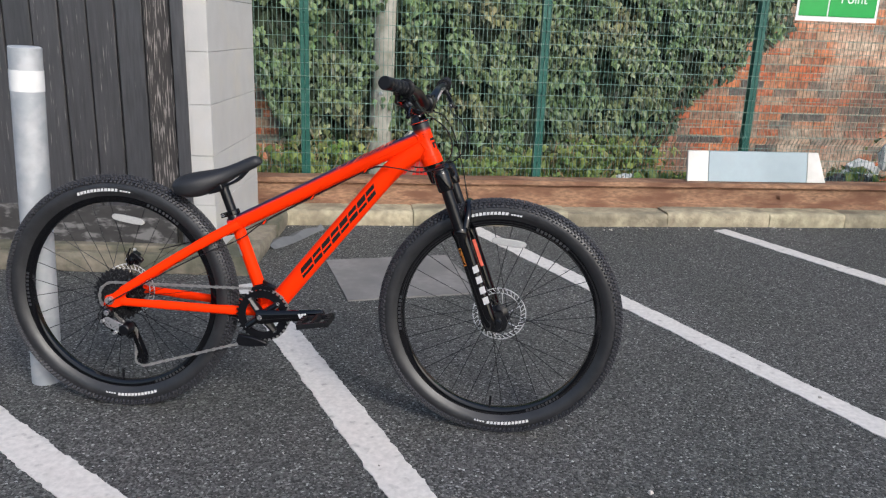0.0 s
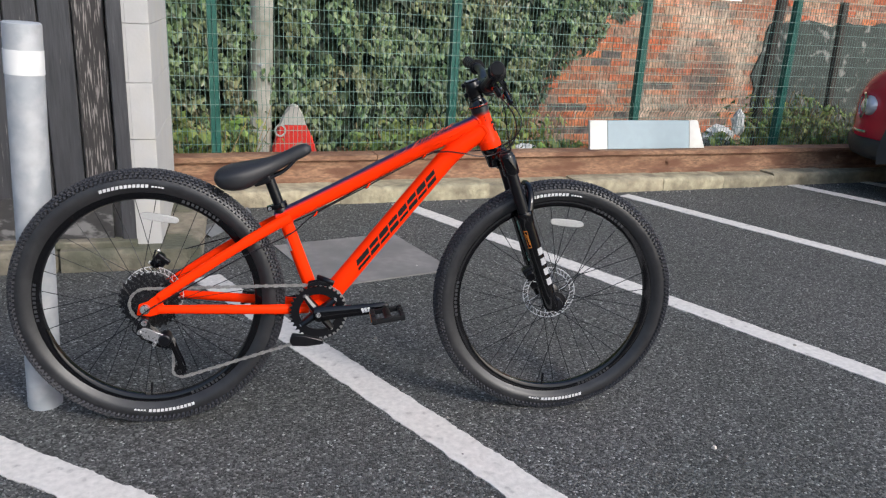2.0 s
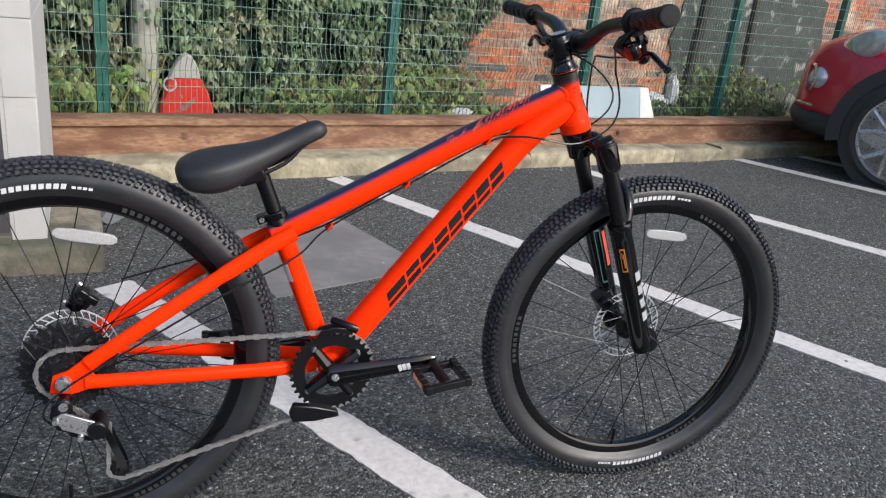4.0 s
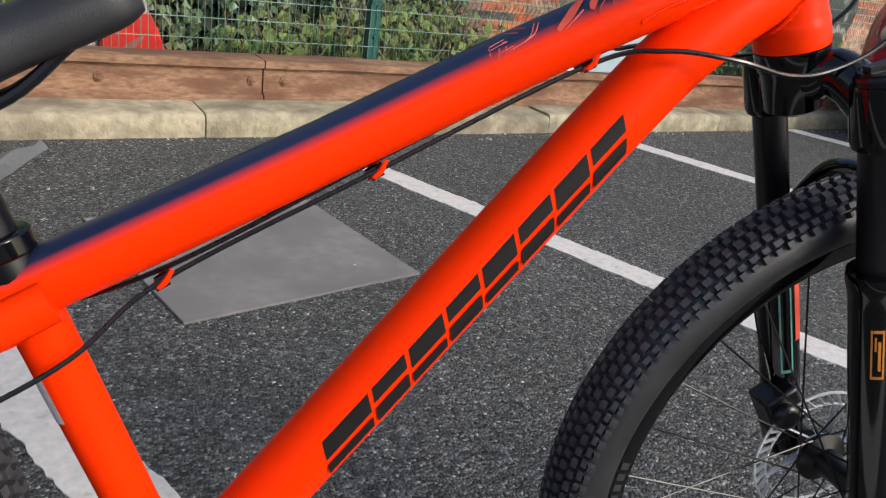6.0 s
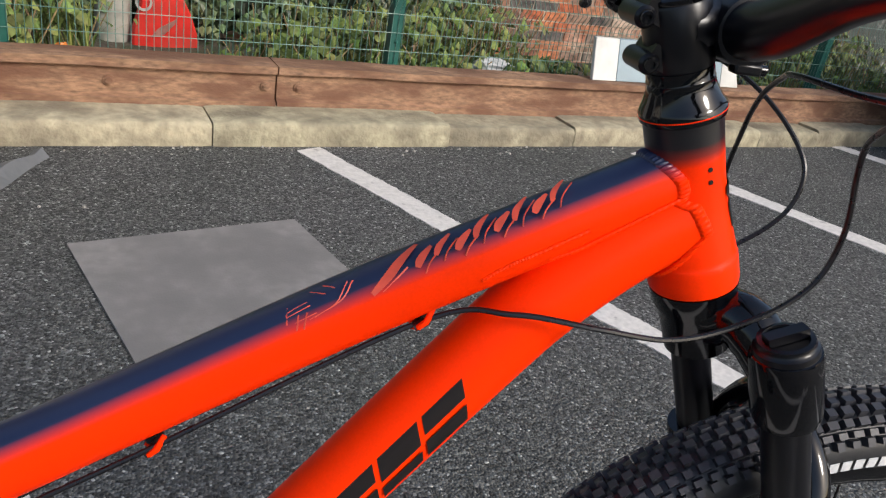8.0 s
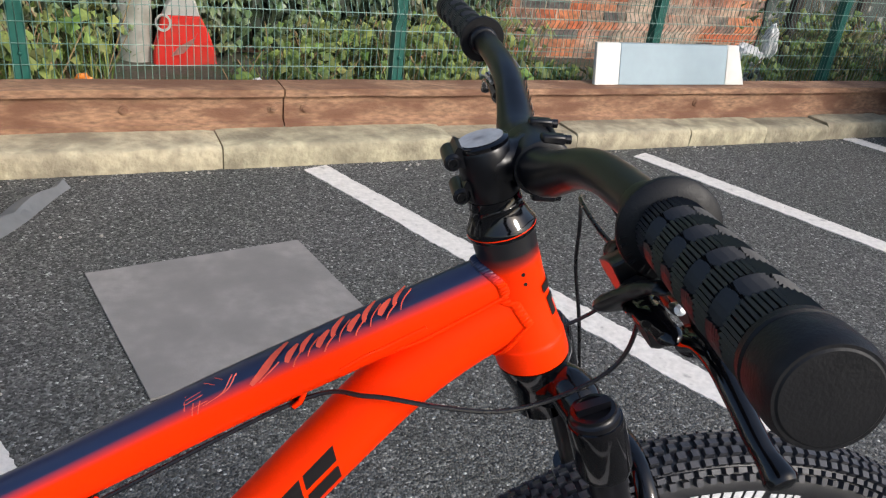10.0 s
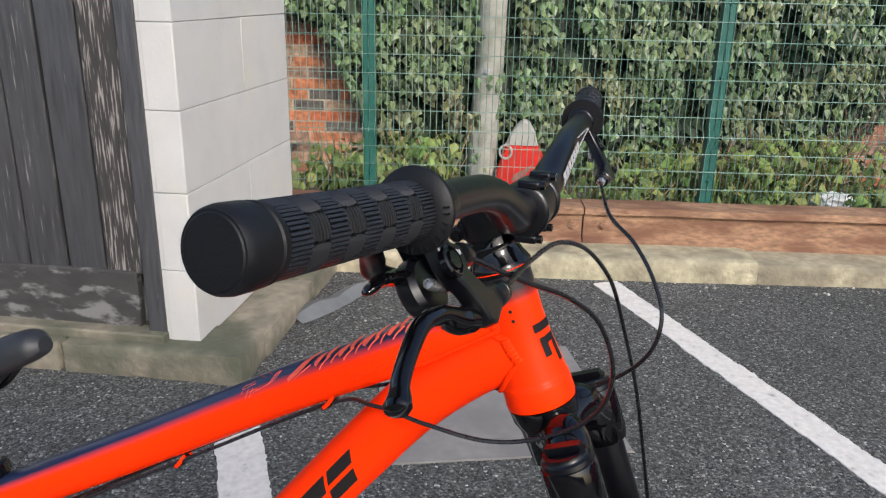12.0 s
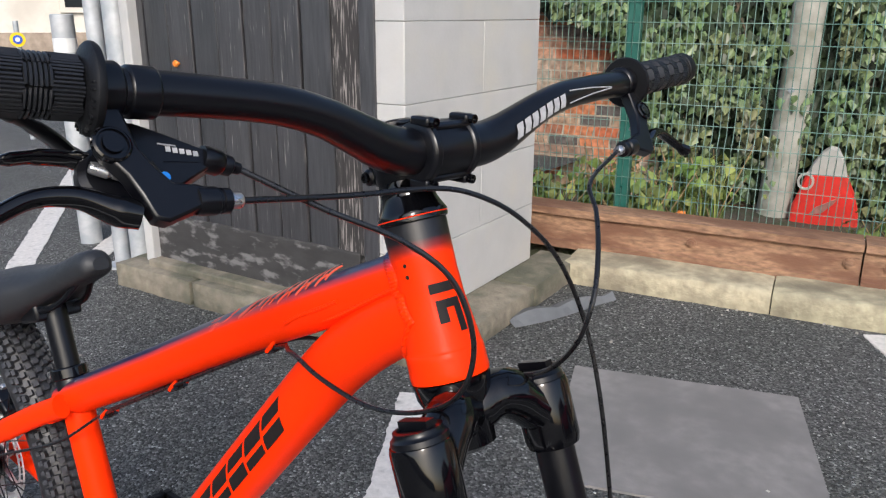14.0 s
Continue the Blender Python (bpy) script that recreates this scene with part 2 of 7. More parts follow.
# one sheet to the horizon, left open where the soil falls away behind the kerb
g = Geo()
rows = []
for gx in (-600, -1.3, 11.5, 600):
    cx = min(max(gx, -1.3), 11.5)
    rows.append([(gx, -600, 0), (gx, 2.5 + FS * cx, 0), (gx, 4.97 + FS * cx, 0), (gx, 600, 0)])
g.add([p for r in rows for p in r], [(4 * i + j, 4 * i + 4 + j, 4 * i + 5 + j, 4 * i + 1 + j) for i in range(3) for j in range(3) if (i, j) != (1, 1)])
part("ground", g, M_ASPHALT, smooth=False, label="dark grey asphalt car park surface", kind="structure")

D = Vector((0.52, -0.854, 0))      # direction of the bay lines


def bay_line(start, length, width, name="bay_line", D=D):
    """A worn painted line with ragged edges, 3 mm proud."""
    NL = Vector((-D.y, D.x, 0))
    g = Geo()
    n = int(length / 0.012)
    s = Vector((*start, 0))
    rings = []
    for i in range(n + 1):
        d = s + D * (length * i / n)
        l = width / 2 + 0.006 * noise.noise(d * 14) + 0.006 * noise.noise(d * 75)
        r = width / 2 + 0.006 * noise.noise(d * 14 + Vector((9, 9, 9))) + 0.006 * noise.noise(d * 75 + Vector((3, 3, 3)))
        a, b = d - NL * l, d + NL * r
        rings.append([Vector((a.x, a.y, 0.0)), Vector((a.x, a.y, 0.003)), Vector((b.x, b.y, 0.003)), Vector((b.x, b.y, 0.0))])
    g.loft(rings, closed=False, caps=False)
    ob = part(name, g, M_LINE, label="worn white painted parking bay line on asphalt", kind="structure", smooth=False)
    return ob


bay_line((-0.005, 1.125), 3.4, 0.112)
bay_line((0.924, 2.353), 4.65, 0.1)
bay_line((2.42, 2.61), 4.8, 0.1)
bay_line((3.86, 2.985), 5.0, 0.1)
bay_line((4.53, 3.17), 3.0, 0.1)
H1 = Vector((0.83, -0.558, 0))
bay_line((-4.9, 2.93), 8.6, 0.105, "hatch_line", H1)
bay_line((-3.2, 2.75), 2.2, 0.1, "hatch_line", Vector((0.66, -0.75, 0)).normalized())

# worn square access cover, flush in the asphalt
g = Geo()
g.prism([(0.25, 1.535), (0.47, 0.985), (1.032, 1.19), (0.822, 1.735)], 0.008, Matrix.Translation((0, 0, 0.002)))
part("access_cover", g, M_PLATE, label="square worn grey concrete access cover set flush in asphalt", kind="structure")

# kerb of separate stones, with the rusty beam on it
KA, KF, KZ = 2.2, 0.2, 0.085
kerb = thing("kerb", "row of weathered pale kerb stones below a rusty steel beam", "kerb", kind="structure")


def stone(c, size, seed):
    """A kerb stone: its front and top are uneven, its arris worn round."""
    g = Geo()
    lx, ly, lz = size
    prof = [(-ly / 2, -lz / 2), (-ly / 2, -lz * 0.1), (-ly / 2, lz * 0.22), (-ly / 2 + 0.003, lz / 2 - 0.016), (-ly / 2 + 0.009, lz / 2 - 0.005), (-ly / 2 + 0.02, lz / 2), (-ly / 2 + 0.08, lz / 2), (ly / 2, lz / 2), (ly / 2, -lz / 2)]
    n = max(6, int(lx / 0.03))
    rings = []
    for k in range(n + 1):
        x = lx * (k / n - 0.5)
        end = 0.004 if k in (0, n) else 0.0
        ring = []
        for j, (y, z) in enumerate(prof):
            q = noise.noise(Vector((x * 8 + seed * 5.3, y * 10, z * 12))) + 0.6 * noise.noise(Vector((x * 30 + seed, y * 30, z * 30)))
            w = 0.0045 if 0 < j < 7 else 0.0
            ring.append(c + rot @ Vector((x, y + w * q + end, z + (w * q * 0.7 if j > 2 else 0) - (end if j > 2 else 0))))
        rings.append(ring)
    g.loft(rings)
    return g


u = Vector((1, FS, 0)).normalized()
v = Vector((-u.y, u.x, 0))
rot = Matrix.Rotation(math.atan2(u.y, u.x), 4, "Z")
lens = [0.75, 0.93, 0.62, 0.66, 0.5, 0.45, 0.55, 0.6, 0.9, 0.6, 0.7, 0.9, 0.9, 0.9]
pos = -0.15
for i, ln in enumerate(lens):
    c = Vector((0, KA, 0)) + u * (pos + ln / 2) + v * 0.16
    dz = 0.006 * math.sin(i * 2.3)
    g = stone(c + Vector((0, 0, KZ / 2 - 0.02 + dz / 2)), (ln - 0.004, 0.32 + 0.008 * math.sin(i * 1.7), KZ + 0.04 + dz), i)
    part("kerb_stone", g, M_KERB, kerb)
    pos += ln

beam = thing("steel_beam", "rusty brown riveted steel beam lying along the kerb", "steel beam")
joints = [-1.0, 0.815, 5.9, 9.0]
for a0, a1 in zip(joints[:-1], joints[1:]):
    g = Geo()
    prof = [(0.0, 0.075), (0.0, 0.105), (0.022, 0.112), (0.022, 0.205), (0.0, 0.212), (0.0, 0.24), (0.14, 0.24), (0.14, 0.075)]
    rings = []
    n = max(2, int((a1 - a0) / 0.12))
    for k in range(n + 1):
        xx = a0 + (a1 - a0) * k / n
        o = Vector((xx, 2.405 + 0.187 * xx, 0))
        w = 0.004 * noise.noise(Vector((xx * 3, 0, 0)))
        rings.append([o + v * (p + w) + Vector((0, 0, z + (0.004 * noise.noise(Vector((xx * 4, 5, z))) if z > 0.2 else 0))) for p, z in prof])
    rings[0] = [p + u * 0.003 for p in rings[0]]
    rings[-1] = [p - u * 0.003 for p in rings[-1]]
    g.loft(rings)
    part("beam_length", g, M_RUST, beam)
for bx in (0.245, 0.775, 0.90, 2.87, 4.4):
    g = Geo()
    o = Vector((bx, 2.405 + 0.187 * bx, 0.16)) + v * 0.022
    g.lathe([(0.02, 0.0), (0.02, 0.006), (0.012, 0.008), (0.012, 0.014), (0.0, 0.016)], 10, frame_to(o, o - v))
    part("bolt", g, M_RUST, beam)

# soil behind the beam, falling away behind the fence
g = Geo()
rings = []
for k in range(66):
    xx = -3.0 + k * 0.23
    row = []
    for j, (a, z) in enumerate(((2.44, -0.03), (2.53, 0.06), (2.75, 0.07), (3.0, 0.04), (3.3, -0.07), (3.7, -0.16), (4.2, -0.21), (5.0, -0.22))):
        row.append(Vector((xx, a + FS * xx, z + 0.05 * noise.noise(Vector((xx * 2, j * 1.3, 0))))))
    rings.append(row)
g.loft(rings, closed=False, caps=False)
part("soil_strip", g, M_SOIL, label="bare soil and litter strip behind the kerb", kind="structure")

# ---- boundary wall ----
WA = 4.85
g = Geo()
x0, x1, zt = -4.0, 12.0, 3.2
p = [Vector((x0, wall_y(WA, x0), -0.3)), Vector((x1, wall_y(WA, x1), -0.3)), Vector((x1, wall_y(WA, x1), zt)), Vector((x0, wall_y(WA, x0), zt))]
q = [k + v * 0.22 for k in p]
g.add(p + q, [(0, 1, 2, 3), (7, 6, 5, 4), (3, 2, 6, 7), (0, 4, 5, 1), (1, 5, 6, 2), (0, 3, 7, 4)])
wall_back = part("wall_back", g, M_MORTAR, label="old red brick boundary wall with worn lime mortar", kind="structure", smooth=False)

# ---- mesh fence ----
FA = 2.62
fence = thing("mesh_fence", "green steel mesh security fence with square posts", "fence")
POSTS = [-0.112, 1.303, 2.656, 3.928, 5.12, 6.4, 7.7]
for px in POSTS:
    g = Geo()
    o = Vector((px, wall_y(FA, px), 0))
    g.box((o.x, o.y, 1.2), (0.05, 0.05, 2.6), rot)
    for z in (0.32, 0.75, 1.18, 1.6, 2.0):
        c = o - v * 0.028
        g.lathe([(0.008, 0.0), (0.007, 0.006), (0.0, 0.007)], 8, frame_to((c.x, c.y, z), (c.x - v.x, c.y - v.y, z)))
    post = part("post", g, M_GREEN, fence, bevel=0.004)


def wire(g, a, b, r):
    """A thin four-sided wire."""
    d = (b - a).normalized()
    s = d.cross(Vector((0, 1, 0.3))).normalized() * r
    t = d.cross(s).normalized() * r
    g.loft([[a + s, a + t, a - s, a - t], [b + s, b + t, b - s, b - t]], True, False)


FOLDS = (0.5, 1.45, 2.2)


def fold(z):
    """The mesh bulges forward in narrow V folds."""
    return max([0.0] + [0.035 * (1 - abs(z - f) / 0.05) for f in FOLDS if abs(z - f) < 0.05])


spans = [(-1.1, -0.112)] + list(zip(POSTS[:-1], POSTS[1:]))
for a0, a1 in spans:
    g = Geo()
    off = -v * 0.03
    n = int((a1 - a0) / 0.025)
    zs = [-0.1, 0.45, 0.5, 0.55, 1.4, 1.45, 1.5, 2.4]
    for k in range(n + 1):
        xx = a0 + (a1 - a0) * k / n
        for z0, z1 in zip(zs[:-1], zs[1:]):
            wire(g, Vector((xx, wall_y(FA, xx), z0)) + off - v * fold(z0), Vector((xx, wall_y(FA, xx), z1)) + off - v * fold(z1), 0.0016)
    z = -0.1
    while z < 2.4:
        wire(g, Vector((a0, wall_y(FA, a0), z)) + off - v * fold(z), Vector((a1, wall_y(FA, a1), z)) + off - v * fold(z), 0.0016)
        z += 0.0762
    part("mesh_panel", g, M_WIRE, fence, smooth=False)

# ---- white-painted outbuilding with black boarded doors ----
NC, FC = Vector((-0.198, 1.3, 0)), Vector((-0.275, 2.17, 0))   # near and far corners of its end wall
fd = Vector((-1, -0.1, 0)).normalized()                             # along the front, away from the corner
fn = Vector((0.0995, -0.995, 0))                                   # out of the front


def on_front(s, z, out=0.0):
    return NC + fd * s + fn * out + Vector((0, 0, z))


bld = thing("outbuilding", "white painted block outbuilding with black boarded doors", "outbuilding", kind="structure")
H = 2.9
# end wall, in painted blocks with fine joints
ed = (FC - NC).normalized()
en = Vector((ed.y, -ed.x, 0))
z, row = 0.08, 0
while z < H:
    h = min(0.224, H - z)
    cuts = [0.0, 0.44, 0.84] if row % 2 else [0.0, 0.84]
    for s0, s1 in zip(cuts[:-1], cuts[1:]):
        g = Geo()
        c = NC + ed * ((s0 + s1) / 2) - en * 0.06 + Vector((0, 0, z + h / 2))
        g.box(c, (s1 - s0 - 0.0015, 0.12, h - 0.0015), Matrix.Rotation(math.atan2(ed.y, ed.x), 4, "Z"))
        part("block", g, M_WALLPAINT, bld, bevel=0.002)
    z += h
    row += 1
# corner pier on the front
z = 0.08
while z < H:
    h = min(0.224, H - z)
    g = Geo()
    c = on_front(0.045, z + h / 2, -0.055)
    g.box(c, (0.085, 0.11, h - 0.0015), Matrix.Rotation(math.atan2(fd.y, fd.x), 4, "Z"))
    part("block", g, M_WALLPAINT, bld, bevel=0.002)
    z += h
# backing walls and flat roof that close it
g = Geo()
a, b = on_front(0.0, 0, -0.12), on_front(1.3, 0, -0.12)
c, d = b - fn * 0.75, FC + ed * 0.0 - en * 0.12
g.add([Vector((p.x, p.y, z)) for z in (0.0, H) for p in (a, b, c, d)], [(0, 1, 5, 4), (1, 2, 6, 5), (2, 3, 7, 6), (3, 0, 4, 7), (4, 5, 6, 7)])
part("core_wall", g, M_WALLPAINT, bld, smooth=False)
g = Geo()
g.prism([tuple((p + q)[:2]) for p, q in ((a, fn * 0.15 + en * 0.16), (b, fn * 0.15), (c, -fn * 0.05), (d, en * 0.16 - fn * 0.05))], 0.08, Matrix.Translation((0, 0, H + 0.04)))
part("roof", g, M_DOOR, bld)

# plinth stones, worn and uneven
def worn_block(c, size, rot_, amp, seed):
    """A stone with rounded, broken edges: a fine box pushed in and out."""
    g = Geo()
    bm = bmesh.new()
    bmesh.ops.create_cube(bm, size=1.0)
    for p in bm.verts:
        p.co = Vector((p.co.x * size[0], p.co.y * size[1], p.co.z * size[2]))
    for axis in range(3):
        cuts = max(1, int(size[axis] / 0.025))
        es = [e for e in bm.edges if abs((e.verts[0].co - e.verts[1].co)[axis]) > size[axis] * 0.9]
        bmesh.ops.subdivide_edges(bm, edges=es, cuts=cuts, use_grid_fill=True)
    half_ = Vector(size) / 2
    off_ = Vector((seed * 3.1, seed * 1.7, 0))
    for p in bm.verts:
        near = sum(1 for k in range(3) if half_[k] - abs(p.co[k]) < 0.004)
        k = noise.noise(p.co * 9 + off_) + 0.5 * noise.noise(p.co * 26 + off_)
        if near >= 2:
            p.co = p.co * (1 - (0.007 + 0.016 * max(0.0, noise.noise(p.co * 14 + off_))) / max(0.12, p.co.length) )
        p.co += p.co.normalized() * k * amp
    g.add([rot_ @ p.co + Vector(c) for p in bm.verts], [[q.index for q in f.verts] for f in bm.faces])
    bm.free()
    return g


frot = Matrix.Rotation(math.atan2(fd.y, fd.x), 4, "Z")
s = -0.16
for k, ln in enumerate((0.55, 0.48, 0.42)):
    g = worn_block(on_front(s + ln / 2, 0.04, -0.02), (ln - 0.004, 0.2, 0.1), frot, 0.004, k)
    part("plinth_stone", g, M_PLINTH, bld)
    s += ln
for k, (s0, s1) in enumerate(((0.1, 0.56), (0.565, 0.98))):
    g = worn_block(NC + ed * ((s0 + s1) / 2) + en * 0.07 + Vector((0, 0, 0.035)), (s1 - s0, 0.18, 0.09), Matrix.Rotation(math.atan2(ed.y, ed.x), 4, "Z"), 0.004, 7 + k)
    part("plinth_stone", g, M_PLINTH, bld)

# boarded doors
door = thing("door_1", "black stained vertical board door with peeling base", "door", kind="structure")
s, k = 0.16, 0
while s < 1.12:
    w = 0.118
    g = Geo()
    g.box(on_front(s + w / 2, 1.5, -0.035 - 0.004 * (k % 2)), (w - 0.006, 0.022, 2.45), frot)
    part("board", g, M_DOORW if k == 0 else (M_DOORS if k in (2, 3, 4, 6) else M_DOOR), door, bevel=0.004)
    s += w
    k += 1
g = Geo()
g.box(on_front(0.125, 1.4, -0.02), (0.055, 0.05, 2.6), frot)
part("frame", g, M_DOOR, door, bevel=0.004)
g = Geo()
g.box(on_front(0.66, 0.185, -0.03), (0.95, 0.03, 0.2), frot)
part("base_board", g, M_PEEL, door, bevel=0.004)
g = Geo()
g.box(on_front(0.62, 0.1, 0.0), (1.05, 0.07, 0.03), frot)
part("sill", g, M_PLINTH, door, bevel=0.006)
g = Geo()
g.box(on_front(1.155, 1.4, -0.015), (0.045, 0.06, 2.6), frot)
part("jamb", g, M_WALLPAINT, door, bevel=0.004)

# ---- bollard ----


def bollard(at, r, h, label, band_z, lean=0.0):
    t = thing("bollard", label, "bollard", pose(*at, 0, 0, lean, 0), "galvanised bollards")
    g = Geo()
    g.lathe([(r, 0.0), (r, band_z - 0.06)], 28)
    g2 = Geo()
    g.lathe([(r, band_z - 0.06), (r, h - 0.004), (r - 0.004, h), (0.0, h)], 28)
    part("tube", g, M_GALV, t)
    g2.lathe([(r + 0.0012, band_z - 0.029), (r + 0.0012, band_z + 0.029)], 28)
    part("band", g2, M_BANDW, t, "white reflective band")
    return t


bollard((-0.312, 0.118), 0.044, 1.018, "galvanised steel tube bollard with white reflective band", 0.925, 2.6)

# ---- bicycle ----
M_ORANGE = mat("orange_frame_paint", (0.97, 0.034, 0.0004), 0.36, scale=600, vary=0.04, bump=0.03, bscale=700, coat=0.0, spec=0.055, rvary=0.05, paint=(0.012, 0.02, 0.058))
M_ORANGE2 = mat("orange_paint_plain", (0.97, 0.034, 0.0004), 0.36, scale=600, vary=0.04, bump=0.03, bscale=700, coat=0.0, spec=0.055, rvary=0.05)
M_ORANGEK = mat("orange_paint_to_black", (0.97, 0.034, 0.0004), 0.33, scale=600, vary=0.04, bump=0.03, bscale=700, spec=0.1, rvary=0.05, paint=(0.007, 0.007, 0.009))
M_BLACKS = mat("satin_black_alloy", (0.0026, 0.0027, 0.0042), 0.3, scale=90, vary=0.1, bump=0.0, rvary=0.025, spec=0.42)
M_BLACKG = mat("gloss_black_paint", (0.0022, 0.0022, 0.003), 0.08, scale=200, vary=0.1, bump=0.0, coat=0.1, rvary=0.04, spec=0.45)
M_RUBBER = mat("tyre_rubber", (0.0165, 0.0168, 0.019), 0.42, scale=120, vary=0.25, bump=0.12, bscale=900, second=(0.029, 0.029, 0.031), amount=0.4, sscale=25, sharp=0.2, spec=0.6)
M_KNOB = mat("tread_rubber", (0.04, 0.041, 0.048), 0.45, scale=150, vary=0.3, bump=0.1, bscale=700, second=(0.056, 0.056, 0.06), amount=0.35, sscale=60, sharp=0.2, spec=0.3)
M_GRIP = mat("grip_rubber", (0.0042, 0.0044, 0.0055), 0.5, scale=200, vary=0.12, bump=0.1, bscale=900, spec=0.3)
# one rubber in two tones: groove shade and rib highlight put into the colour
M_GRIP_SHADE = mat("grip_groove_painted_shade", (0.0015, 0.0015, 0.002), 0.85, scale=200, vary=0.12, bump=0.0, spec=0.1)
M_RIB = mat("grip_rib_lit_tone", (0.014, 0.0148, 0.0175), 0.42, scale=300, vary=0.15, bump=0.0, spec=0.4)
M_SADDLE = mat("saddle_vinyl", (0.016, 0.017, 0.02), 0.52, scale=200, vary=0.12, bump=0.25, bscale=900, bdist=0.001)
M_STEEL = mat("bright_steel", (0.6, 0.6, 0.61), 0.3, metal=0.9, scale=200, vary=0.15, bump=0.05)
M_CHAIN = mat("chain_steel", (0.5, 0.48, 0.46), 0.38, metal=0.85, scale=300, vary=0.3, bump=0.1)
M_CASS = mat("black_sprocket_steel", (0.022, 0.022, 0.025), 0.35, metal=0.5, scale=200, vary=0.25, bump=0.05, second=(0.2, 0.2, 0.21), amount=0.2, sscale=120, sharp=0.1)
M_DARKST = mat("dark_steel", (0.06, 0.06, 0.065), 0.4, metal=0.7, scale=200, vary=0.25, bump=0.05)
M_DISC = mat("brake_disc_steel", (0.68, 0.68, 0.69), 0.42, metal=0.35, scale=200, vary=0.1, bump=0.03)
M_RIMMARK = mat("faint_rim_print", (0.03, 0.03, 0.033), 0.5, scale=200, vary=0.15, bump=0.0)
M_CABLE = mat("cable_housing", (0.006, 0.006, 0.007), 0.3, scale=200, vary=0.1, bump=0.0)
M_MARKW = mat("white_marking", (0.62, 0.62, 0.62), 0.6, scale=200, vary=0.12, bump=0.0)
M_MARKG = mat("grey_marking", (0.2, 0.2, 0.21), 0.5, scale=200, vary=0.15, bump=0.0)
M_MARKK = mat("black_marking", (0.012, 0.01, 0.01), 0.6, scale=200, vary=0.1, bump=0.0, spec=0.2)
M_MARKR = mat("red_marking", (0.72, 0.09, 0.045), 0.45, scale=200, vary=0.1, bump=0.0)
M_MARKO = mat("amber_marking", (0.72, 0.25, 0.03), 0.4, scale=200, vary=0.1, bump=0.0)
M_MARKT = mat("teal_marking", (0.1, 0.28, 0.25), 0.4, scale=200, vary=0.1, bump=0.0)
M_MARKB = mat("pale_blue_marking", (0.2, 0.27, 0.36), 0.4, scale=200, vary=0.1, bump=0.0)
M_BLUEDOT = mat("blue_plastic", (0.02, 0.2, 0.65), 0.4, scale=200, vary=0.05, bump=0.0)
M_REFL = mat("clear_reflector", (0.42, 0.42, 0.41), 0.2, scale=300, vary=0.12, bump=0.6, bscale=500, coat=0.5)
M_AMBER = mat("amber_reflector", (0.75, 0.22, 0.02), 0.3, scale=300, vary=0.2, bump=0.4, bscale=500, coat=0.4)

LEAN_DEG, BIKE_Y = 4.0, 0.012
bike = thing("bicycle", "orange dirt-jump bicycle with black fork and knobbly tyres standing on asphalt", "bicycle", pose(0, BIKE_Y, 0, -LEAN_DEG, 0, 0))

RW = Vector((0.0, 0.0, 0.339))
BB = Vector((0.43, 0.0, 0.315))
H0 = Vector((0.887, 0.0, 0.754))                       # foot of the head tube
AX = Vector((-0.35, 0.0, 0.937)).normalized()          # steering axis, upwards
FWD = Vector((AX.z, 0.0, -AX.x))
STEER, STEER_BAR = 4.5, 7.0
S = Matrix.Translation(H0) @ Matrix.Rotation(radians(-STEER), 4, AX) @ Matrix.Translation(-H0)
SB = Matrix.Translation(H0) @ Matrix.Rotation(radians(-STEER_BAR), 4, AX) @ Matrix.Translation(-H0)
YW = Matrix.Rotation(radians(90), 4, "X")              # turns a lathe's axis onto y


def side_lathe(g, c, prof, n=24):
    """Lathe round the y axis: (radius, y) pairs."""
    g.lathe([(r, -y) for r, y in prof], n, Matrix.Translation(c) @ YW)


def bar_marks(g, R0, R1, y, a0, a1, count, fill=0.72, thick=0.0006, slant=0.0):
    """Plain upright bars round a wheel's side, standing for small writing."""
    for i in range(count):
        t0 = a0 + (a1 - a0) * i / count
        t1 = t0 + (a1 - a0) / count * fill
        vs = []
        for yy in (y, y - thick if y < 0 else y + thick):
            for r, t in ((R0, t0), (R0, t1), (R1, t1 + slant), (R1, t0 + slant)):
                vs.append(Vector((r * math.cos(t), yy, r * math.sin(t))))
        g.add(vs, [(0, 1, 2, 3), (7, 6, 5, 4), (0, 4, 5, 1), (1, 5, 6, 2), (2, 6, 7, 3), (3, 7, 4, 0)])


